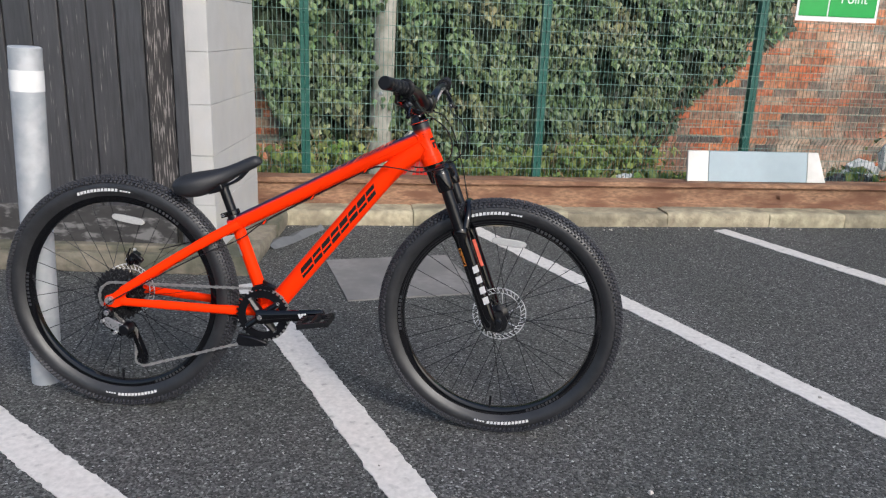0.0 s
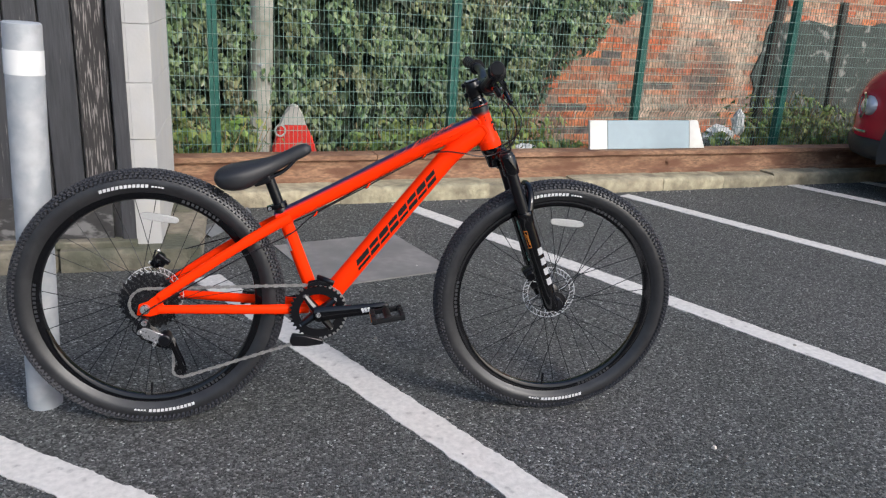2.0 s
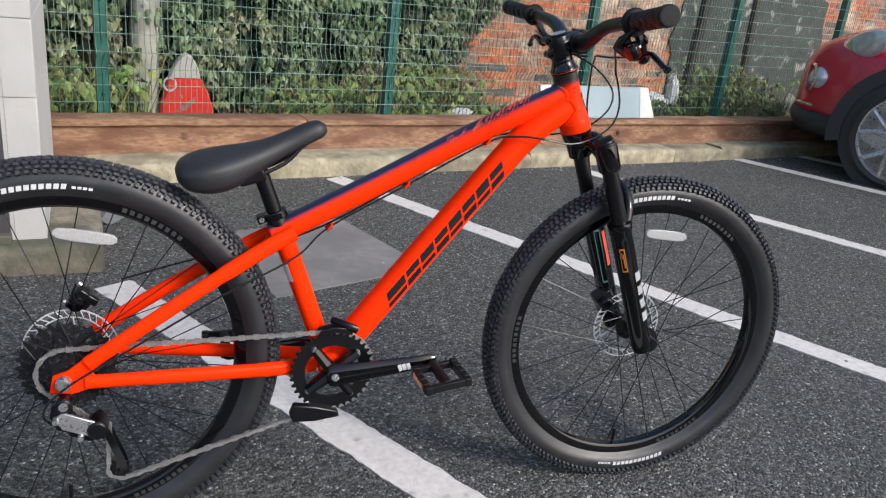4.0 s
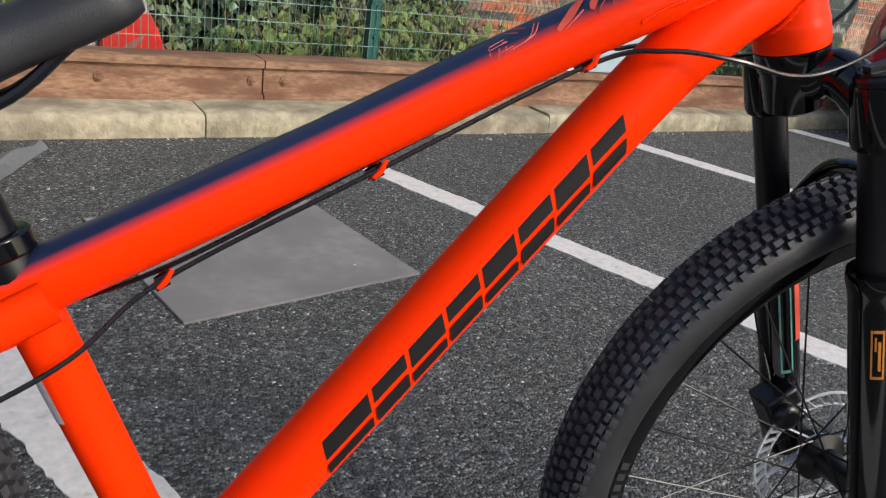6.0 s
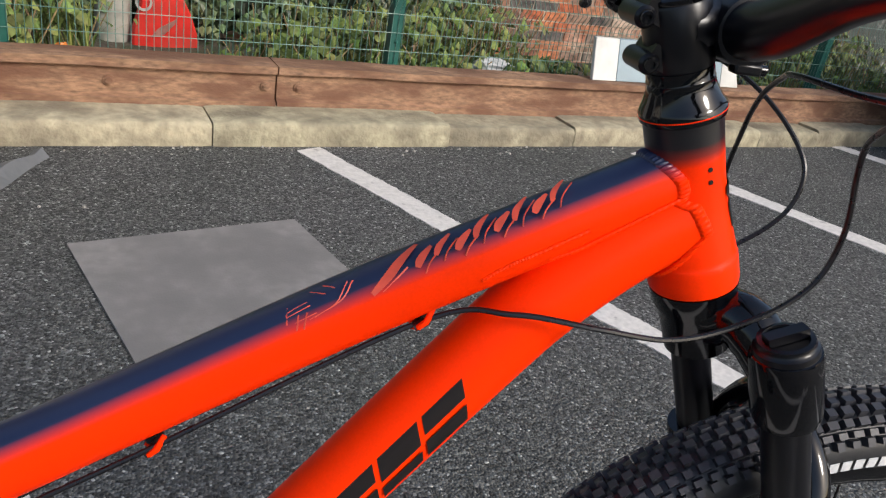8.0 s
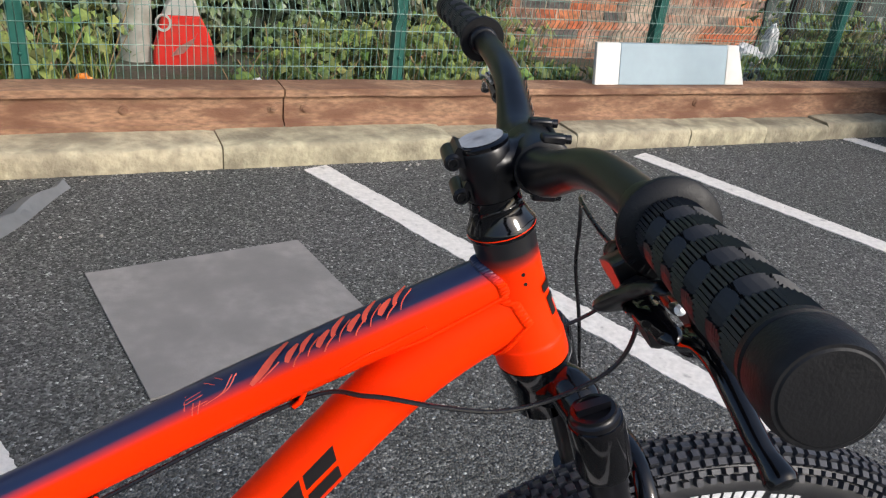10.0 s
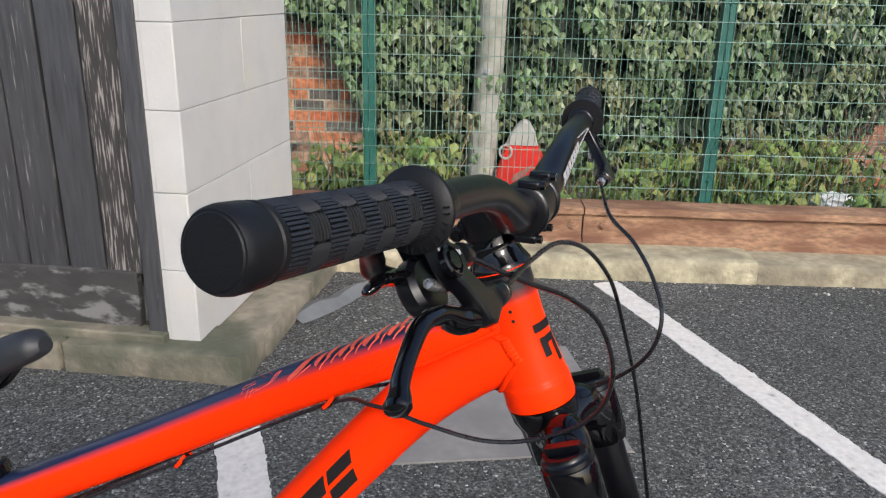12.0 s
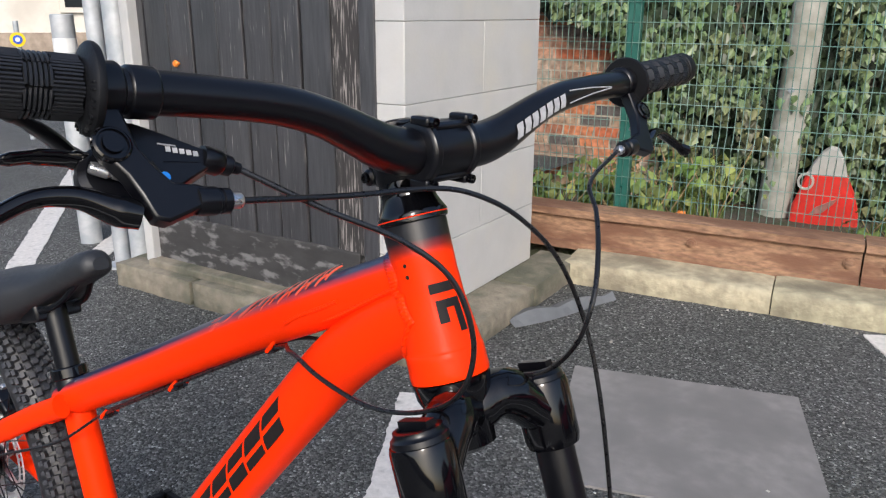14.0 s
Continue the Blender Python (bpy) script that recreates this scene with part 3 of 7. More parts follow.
def wheel(name, label, R, m, rear):
    """A spoked wheel; its axle lies along y. The tyre is the part, the rest belongs to it."""
    tw = 0.0275
    g = Geo()
    prof = [(0.283, -0.012), (0.289, -0.019), (0.298, -0.0255), (0.308, -tw), (0.317, -0.0255), (R - 0.0118, -0.0195), (R - 0.0056, -0.011), (R - 0.0038, 0.0)]
    prof = prof + [(r, -y) for r, y in reversed(prof[:-1])] + [(0.279, 0.011), (0.279, -0.011)]
    g.lathe([(r, -y) for r, y in prof], 96, YW, closed=True)
    w = part(name, g, M_RUBBER, bike, label, m)
    # tread blocks
    g = Geo()
    N = 172
    cols = [(-0.0258, -62, 0.25), (-0.0228, -52, 0.0), (-0.0172, -36, 0.35), (-0.0092, -17, 0.0), (0.0, 0, 0.35), (0.0092, 17, 0.0), (0.0172, 36, 0.35), (0.0228, 52, 0.0), (0.0258, 62, 0.25)]
    for i in range(N):
        for j, (yy, tilt, sh) in enumerate(cols):
            t = 2 * math.pi * (i + sh) / N
            k = min(j, 8 - j)
            ro = (R - 0.0172, R - 0.0116, R - 0.0068, R - 0.0036, R - 0.0026)[k]
            mm = Matrix.Rotation(-t, 4, "Y") @ Matrix.Translation((ro, yy, 0)) @ Matrix.Rotation(radians(tilt), 4, "Z")
            g.box((0, 0, 0), (0.0085, ((0.0074 if i % 2 else 0.0056), 0.0052, 0.0066, 0.0074, 0.0074)[k], 0.0064 if k == 0 else (0.0088 if (i + j) % 2 else 0.0074)), None)
            o_ = len(g.v) - 8
            for q in range(o_, o_ + 8):
                p = Vector(g.v[q])
                if p.x > 0:
                    p.y *= 0.86
                    p.z *= 0.88
                g.v[q] = tuple(mm @ p)
    part("tread", g, M_KNOB, w, "small square rubber tread blocks", smooth=False, kind="stuff")
    # sidewall marks on the drive side
    for a in (96, 276):
        g = Geo()
        bar_marks(g, 0.2985, 0.3065, -tw - 0.0001, radians(a + 14), radians(a - 9), 12, slant=-0.004)
        bar_marks(g, 0.2995, 0.3035, -tw - 0.0001, radians(a - 10), radians(a - 16), 4)
        part("sidewall_mark", g, M_MARKW, w, "white bars moulded on the sidewall", smooth=False, kind="stuff")
    # rim
    g = Geo()
    rp = [(0.284, -0.0125), (0.2835, -0.0135), (0.272, -0.0125), (0.266, -0.009), (0.264, 0.0), (0.266, 0.009), (0.272, 0.0125), (0.2835, 0.0135), (0.284, 0.0125)]
    g.lathe([(r, -y) for r, y in rp], 72, YW, closed=True)
    rim = part("rim", g, M_BLACKG, w, "black alloy rim")
    for a in (60, 180, 300):
        g = Geo()
        bar_marks(g, 0.2735, 0.281, -0.0134, radians(a + 11), radians(a - 11), 9, fill=0.6)
        part("rim_mark", g, M_RIMMARK, w, "grey bars printed on the rim", smooth=False)
    # hub
    g = Geo()
    hl = 0.035
    side_lathe(g, (0, 0, 0), [(0.0, -0.052), (0.008, -0.052), (0.009, -0.04), (0.012, -0.039), (0.029, -hl - 0.002), (0.029, -hl + 0.002), (0.016, -hl + 0.008), (0.014, 0.0), (0.016, hl - 0.008), (0.029, hl - 0.002), (0.029, hl + 0.002), (0.012, 0.039), (0.009, 0.04), (0.008, 0.052), (0.0, 0.052)], 20)
    part("hub", g, M_BLACKS, w)
    # spokes
    for i in range(32):
        t = 2 * math.pi * (i + 0.5) / 32
        sgn = 1 if (i // 2) % 2 else -1
        ys = -hl if i % 2 else hl
        th = t + sgn * radians(62)
        g = Geo()
        g.tube([(0.266 * math.cos(t), 0.002 * (1 if ys > 0 else -1), 0.266 * math.sin(t)), (0.027 * math.cos(th), ys, 0.027 * math.sin(th))], 0.001, 5)
        part("spoke", g, M_BLACKS, w)
    # brake disc on the far side
    g = Geo()
    n, dk = 36, 0.91
    for r0, r1 in ((0.0815, 0.084), (0.067, 0.069)):
        g.lathe([(r0, -0.0425), (r1, -0.0425), (r1, -0.0445), (r0, -0.0445)], 60, YW, closed=True)
    for i in range(n):
        t = 2 * math.pi * i / n
        p0, p1 = Vector((0.0685 * math.cos(t), 0.0435, 0.0685 * math.sin(t))), Vector((0.082 * math.cos(t + 0.12), 0.0435, 0.082 * math.sin(t + 0.12)))
        g.tube([p0, p1], 0.0028, 4, squash=0.4, up=(0, 1, 0))
    for i in range(6):
        t = 2 * math.pi * i / 6
        g.tube([(0.022 * math.cos(t), 0.0435, 0.022 * math.sin(t)), (0.068 * math.cos(t + 0.45), 0.0435, 0.068 * math.sin(t + 0.45))], 0.0035, 4, squash=0.4, up=(0, 1, 0))
    g.lathe([(0.018, -0.0425), (0.026, -0.0425), (0.026, -0.0445), (0.018, -0.0445)], 30, YW, closed=True)
    g.v = [(x * dk, y, z * dk) for x, y, z in g.v]
    part("brake_disc", g, M_DISC, w, "vented steel brake disc")
    # spoke reflector and valve
    g = Geo()
    t = radians(85 if not rear else 81)
    pts = [(-0.047, -0.003), (-0.041, -0.008), (-0.02, -0.01), (0.02, -0.01), (0.041, -0.008), (0.047, -0.003), (0.047, 0.003), (0.041, 0.008), (0.02, 0.01), (-0.02, 0.01), (-0.041, 0.008), (-0.047, 0.003)]
    g.prism(pts, 0.007, Matrix.Rotation(-t, 4, "Y") @ Matrix.Translation((0.222, -0.014, 0)) @ Matrix.Rotation(radians(90), 4, "Y") @ Matrix.Rotation(radians(90), 4, "X"))
    part("reflector", g, M_REFL, w, "clear plastic spoke reflector", bevel=0.0015)
    g = Geo()
    t = radians(268)
    g.tube([(0.266 * math.cos(t), 0, 0.266 * math.sin(t)), (0.24 * math.cos(t), 0, 0.24 * math.sin(t)), (0.232 * math.cos(t), 0, 0.232 * math.sin(t))], [0.003, 0.004, 0.0035], 8)
    part("valve", g, M_BLACKS, w)
    return w


rear_wheel = wheel("rear_wheel", "black knobbly tyre on a black spoked rim", 0.342, Matrix.Translation(RW), True)
AXLE = Vector((1.087, 0.0, 0.335))
front_wheel = wheel("front_wheel", "black knobbly tyre on a black spoked rim, slightly steered", 0.338, S @ Matrix.Translation(AXLE + Vector((0, -0.012, 0))), False)

# cassette
g = Geo()
for k in range(9):
    r, y = 0.076 - 0.0064 * k, -0.014 - 0.0038 * k
    n = 30 - 2 * k
    outline = []
    for i in range(n):
        t = 2 * math.pi * i / n
        for dr, dt in ((-0.004, -0.3), (0.0015, -0.1), (0.0015, 0.1), (-0.004, 0.3)):
            tt = t + dt * 2 * math.pi / n
            outline.append(((r + dr) * math.cos(tt), (r + dr) * math.sin(tt)))
    if k > 5:
        g.prism(outline, 0.0018, Matrix.Translation((0, y, 0)) @ YW)
        continue
    m_ = Matrix.Translation((0, y, 0)) @ YW
    nn = len(outline)
    inner = [Vector((x, z, 0)).normalized() * (r - 0.0125) for x, z in outline]
    vs = [m_ @ Vector((x, z, h)) for h in (-0.0009, 0.0009) for x, z in outline] + [m_ @ Vector((p.x, p.y, h)) for h in (-0.0009, 0.0009) for p in inner]
    fs = []
    for i in range(nn):
        j = (i + 1) % nn
        fs += [(i, j, nn + j, nn + i), (2 * nn + i, 3 * nn + i, 3 * nn + j, 2 * nn + j), (i, 2 * nn + i, 2 * nn + j, j), (nn + i, nn + j, 3 * nn + j, 3 * nn + i)]
    g.add(vs, fs)
    for i in range(6):
        t = 2 * math.pi * (i + 0.3 * k) / 6
        g.tube([(0.02 * math.cos(t), y, 0.02 * math.sin(t)), ((r - 0.011) * math.cos(t + 0.3), y, (r - 0.011) * math.sin(t + 0.3))], 0.004, 4, squash=0.25, up=(0, 1, 0))
g.tube([(0, -0.05, 0), (0, -0.012, 0)], 0.021, 20)
part("cassette", g, M_CASS, rear_wheel, "black and steel sprocket cassette")


# ---- frame ----
def painted_tube(name, path, radii, top=None, n=28, squash=1.0, label="", material=None, end_dark=None):
    """A frame tube; top: (cosine where dark begins, where it is full) of the dark band along its upper side."""
    g = Geo()
    path = [Vector(p) for p in path]
    g.tube(path, radii, n, True, squash)
    if top:
        lo, hi = top
        for i in range(len(path) * n):
            c = path[i // n]
            d = (path[min(i // n + 1, len(path) - 1)] - path[max(i // n - 1, 0)]).normalized()
            up = (Vector((0, 0, 1)) - d * d.z).normalized()
            o = (Vector(g.v[i]) - c).normalized()
            w = max(0.0, min(1.0, (o.dot(up) - lo) / (hi - lo)))
            g.paint[i] = w * w * (3 - 2 * w)
    if end_dark:
        a, b, full = end_dark
        for i in range(len(path) * n):
            h = (Vector(g.v[i]) - a).dot(b)
            w = max(0.0, min(1.0, (h - full[0]) / (full[1] - full[0])))
            g.paint[i] = w * w * (3 - 2 * w)
    return part(name, g, material or M_ORANGE, bike, label)


def lerp(a, b, n):
    a, b = Vector(a), Vector(b)
    return [a + (b - a) * (k / n) for k in range(n + 1)]


TT0, TT1 = Vector((0.325, 0, 0.5535)), Vector((0.862, 0, 0.8265))
top_tube = painted_tube("top_tube", curve_points([TT0, (0.5, 0, 0.6435), (0.68, 0, 0.7387), TT1], 8), [0.0212] * 9 + [0.0208] * 8 + [0.0206] * 8, top=(0.5, 0.74), label="orange tube fading to navy on top")
DT0, DT1 = Vector((0.44, 0, 0.315)), Vector((0.866, 0, 0.801))
dt_path = curve_points([DT0, (0.4765, 0, 0.363), (0.6, 0, 0.517), (0.6835, 0, 0.62), (0.735, 0, 0.683), (0.778, 0, 0.733), (0.82, 0, 0.77), DT1], 8)
DT_R = 0.0262
down_tube = painted_tube("down_tube", dt_path, DT_R, top=(5, 6), label="thick orange tube with black block marks")
ST1 = Vector((0.343, 0, 0.556))
seat_tube = painted_tube("seat_tube", lerp(BB, ST1 + (ST1 - BB) * 0.02, 6), 0.0175, top=(5, 6))
hd = [(0.0235, 0.112), (0.0232, 0.1), (0.0228, 0.075), (0.0236, 0.055), (0.0262, 0.033), (0.0278, 0.0206), (0.0284, 0.0198), (0.029, 0.003), (0.0285, 0.0)]
g = Geo()
HM = frame_to(H0, H0 + AX, (0, 1, 0))
prof = []
for (r0, h0), (r1, h1) in zip(hd[:-1], hd[1:]):
    prof += [(r0 + (r1 - r0) * k / 4, h0 + (h1 - h0) * k / 4) for k in range(4)]
prof.append(hd[-1])
g.lathe(prof, 36, HM)
for i in range(len(g.v)):
    h = (Vector(g.v[i]) - H0).dot(AX)
    w = max(0.0, min(1.0, (h - 0.086) / 0.011))
    g.paint[i] = w * w * (3 - 2 * w)
head_tube = part("head_tube", g, M_ORANGEK, bike, "flared orange head tube, black at the top")
# weld beads round the head tube, rippled and low
for c, d, r in ((TT1, (TT1 - Vector((0.68, 0, 0.7387))).normalized(), 0.0206), (DT1, (DT1 - Vector((0.778, 0, 0.733))).normalized(), 0.0262)):
    g = Geo()
    mm = frame_to(c, c + d, (0, 1, 0))
    ring = []
    n = 260
    for i in range(n):
        t = 2 * math.pi * i / n
        p = mm @ Vector((r * math.cos(t), r * math.sin(t), -0.002))
        # slide back along the tube until it leaves the head tube
        for _ in range(120):
            q = p - H0
            h = q.dot(AX)
            rad = 0.0233 if h > 0.05 else 0.0233 + (0.05 - max(h, 0)) * 0.11
            if (q - AX * h).length > rad + 0.0012:
                break
            p = p - d * 0.0006
        o = (p - c)
        o = (o - d * o.dot(d)).normalized()
        rp = 1.0 + 0.2 * math.sin(i * 2 * math.pi / 5)
        ring.append([p + o * (0.0021 * rp * math.cos(k * math.pi / 4)) + d * (0.0042 * (0.9 + 0.1 * rp) * math.sin(k * math.pi / 4)) for k in range(8)])
    g.loft(ring, True, False, True)
    for i in range(len(g.v)):
        w = max(0.0, min(1.0, ((Vector(g.v[i]) - H0).dot(AX) - 0.082) / 0.01))
        g.paint[i] = w
    part("weld_bead", g, M_ORANGE, bike)
# seam where the two tubes run together
for sgn in (-1, 1):
    for pts in (((0.768, 0.014, 0.768), (0.79, 0.0175, 0.7785), (0.82, 0.0195, 0.797), (0.852, 0.0205, 0.8165)), ((0.733, 0.0196, 0.7585), (0.749, 0.02, 0.769), (0.765, 0.0204, 0.777), (0.793, 0.0206, 0.792))):
        g = Geo()
        pth = curve_points([(x, abs(y) * sgn, z) for x, y, z in pts], 40)
        g.tube(pth, [0.0016 + 0.0002 * math.sin(k * 2 * math.pi / 4.6) for k in range(len(pth))], 8)
        part("weld_bead", g, M_ORANGE2, bike)
# gusset between top and down tube
g = Geo()
rings = []
for k in range(9):
    t = k / 8
    a = Vector((0.768, 0, 0.764)).lerp(Vector((0.868, 0, 0.81)), t)
    hh, ww = 0.006 + 0.02 * t, 0.004 + 0.016 * t
    rings.append([a + Vector((0, ww * math.cos(q), 0)) + Vector((-0.45, 0, 0.89)) * hh * math.sin(q) for q in (2 * math.pi * j / 14 for j in range(14))])
g.loft(rings)
part("gusset", g, M_ORANGE2, bike)
# stays
for sgn in (-1, 1):
    g = Geo()
    pth = curve_points([(0.405, 0.022 * sgn, 0.315), (0.33, 0.036 * sgn, 0.318), (0.22, 0.05 * sgn, 0.324), (0.1, 0.062 * sgn, 0.33), (0.03, 0.066 * sgn, 0.332)], 6)
    g.tube(pth, [0.0135] * 8 + [0.0125] * 9 + [0.0115] * 8, 14, squash=0.78)
    part("chain_stay", g, M_ORANGE2, bike)
    g = Geo()
    pth = curve_points([(0.36, 0.027 * sgn, 0.565), (0.3, 0.036 * sgn, 0.533), (0.2, 0.052 * sgn, 0.473), (0.1, 0.064 * sgn, 0.408), (0.035, 0.068 * sgn, 0.364)], 6)
    g.tube(pth, [0.014] * 10 + [0.0125] * 15, 14, squash=0.72)
    part("seat_stay", g, M_ORANGE2, bike)
    g = Geo()
    out = [(-0.022, -0.016), (0.012, -0.02), (0.045, -0.01), (0.05, 0.004), (0.042, 0.012), (0.046, 0.036), (0.034, 0.042), (0.006, 0.02), (-0.016, 0.012)]
    g.prism([(x, -z) for x, z in out][::-1], 0.007, Matrix.Translation((0.0, 0.066 * sgn, 0.334)) @ Matrix.Rotation(radians(-90), 4, "X"))
    part("dropout", g, M_ORANGE2, bike, bevel=0.0015)
g = Geo()
side_lathe(g, BB, [(0.0215, -0.037), (0.0225, -0.034), (0.0225, 0.034), (0.0215, 0.037)], 24)
part("bottom_bracket", g, M_ORANGE2, bike)
g = Geo()
g.tube(curve_points([(0.335, -0.03, 0.547), (0.323, 0, 0.541), (0.335, 0.03, 0.547)], 5), 0.011, 12)
part("stay_bridge", g, M_ORANGE2, bike)

# seat post, clamp, saddle
ud = (ST1 - BB).normalized()
g = Geo()
g.tube([ST1 + ud * 0.0, ST1 + ud * 0.125], 0.0136, 20)
part("seat_post", g, M_BLACKS, bike, "black tube seat post")
g = Geo()
mm = frame_to(ST1 + ud * 0.005, ST1 + ud)
g.lathe([(0.0175, 0.0), (0.0178, 0.03), (0.0165, 0.034), (0.0138, 0.034)], 24, mm)
part("seat_tube_top", g, M_BLACKS, bike, "black painted end of the seat tube")
g = Geo()
mm = frame_to(ST1 + ud * 0.03, ST1 + ud)
g.lathe([(0.0188, 0.0), (0.0205, 0.001), (0.0205, 0.013), (0.0188, 0.014)], 24, mm)
c = ST1 + ud * 0.037 + Vector((-0.024, 0, -0.008))
g.box(c, (0.014, 0.022, 0.013), Matrix.Rotation(radians(-20), 4, "Y"))
clamp = part("seat_clamp", g, M_BLACKG, bike, bevel=0.001)
g = Geo()
side_lathe(g, c, [(0.0, -0.014), (0.004, -0.014), (0.0045, -0.011), (0.0045, 0.011), (0.004, 0.014), (0.0, 0.014)], 12)
part("clamp_bolt", g, M_STEEL, clamp)
# saddle: rings from tail to nose
sad = [(0.0, 0.03, 0.006, 0.012, 0.0), (0.012, 0.056, 0.015, 0.032, 0.003), (0.04, 0.066, 0.02, 0.045, 0.003), (0.075, 0.063, 0.021, 0.046, 0.0), (0.11, 0.05, 0.02, 0.034, -0.003), (0.145, 0.034, 0.0185, 0.024, -0.004), (0.185, 0.024, 0.0175, 0.018, 0.0), (0.22, 0.021, 0.0165, 0.018, 0.006), (0.243, 0.018, 0.014, 0.015, 0.008), (0.254, 0.009, 0.007, 0.007, 0.006)]
SD = Matrix.Translation((0.171, 0.003, 0.659)) @ Matrix.Rotation(radians(-17.3), 4, "Y")
g = Geo()
rings = []
for s_, w_, h_, hd_, lift in sad:
    ring = []
    for q in range(24):
        t = 2 * math.pi * q / 24
        cy, sz = math.cos(t), math.sin(t)
        yy = w_ * math.copysign(abs(cy) ** 0.8, cy)
        zz = (h_ * sz if sz > 0 else -hd_ * abs(sz) ** 0.65) - 0.006 * (abs(cy) ** 2) * (w_ / 0.06)
        ring.append(SD @ Vector((s_, yy, zz + lift)))
    rings.append(ring)
dense = []
for q in range(24):
    dense.append(curve_points([r[q] for r in rings], 4))
g.loft([[dense[q][k] for q in range(24)] for k in range(len(dense[0]))])
saddle = part("saddle", g, M_SADDLE, bike, "black smooth vinyl saddle, nose raised")
for sgn in (-1, 1):
    g = Geo()
    g.tube(curve_points([SD @ Vector(p) for p in ((0.04, 0.03 * sgn, -0.012), (0.07, 0.024 * sgn, -0.034), (0.12, 0.022 * sgn, -0.036), (0.17, 0.016 * sgn, -0.03), (0.21, 0.008 * sgn, -0.01))], 5), 0.0036, 8)
    part("rail", g, M_BLACKS, saddle)
g = Geo()
g.box(SD @ Vector((0.112, 0, -0.034)), (0.045, 0.056, 0.026), Matrix.Rotation(radians(-17.3), 4, "Y"))
part("rail_clamp", g, M_BLACKS, saddle, bevel=0.004)

# ---- fork, steered ----
DN = -AX
CAPF = H0 + FWD * 0.025 - AX * 0.024
g = Geo()
g.lathe([(0.0285, -0.001), (0.0275, -0.012), (0.024, -0.02), (0.022, -0.05), (0.012, -0.055)], 28, HM)
for sgn in (-1, 1):
    g.tube(curve_points([H0 + DN * 0.03, H0 + DN * 0.022 + FWD * 0.018 + Vector((0, 0.028 * sgn, 0)), CAPF + DN * 0.022 + Vector((0, 0.058 * sgn, 0))], 6), [0.02] * 4 + [0.0185] * 5 + [0.0175] * 4, 14)
    mm = frame_to(CAPF + Vector((0, 0.065 * sgn, 0)), CAPF + Vector((0, 0.065 * sgn, 0)) + DN, (0, 1, 0))
    g.lathe([(0.015, -0.002), (0.0205, 0.0), (0.0215, 0.004), (0.0215, 0.044), (0.02, 0.05), (0.0155, 0.05)], 24, mm)
fork = part("suspension_fork", g, M_BLACKG, bike, "gloss black suspension fork", S)
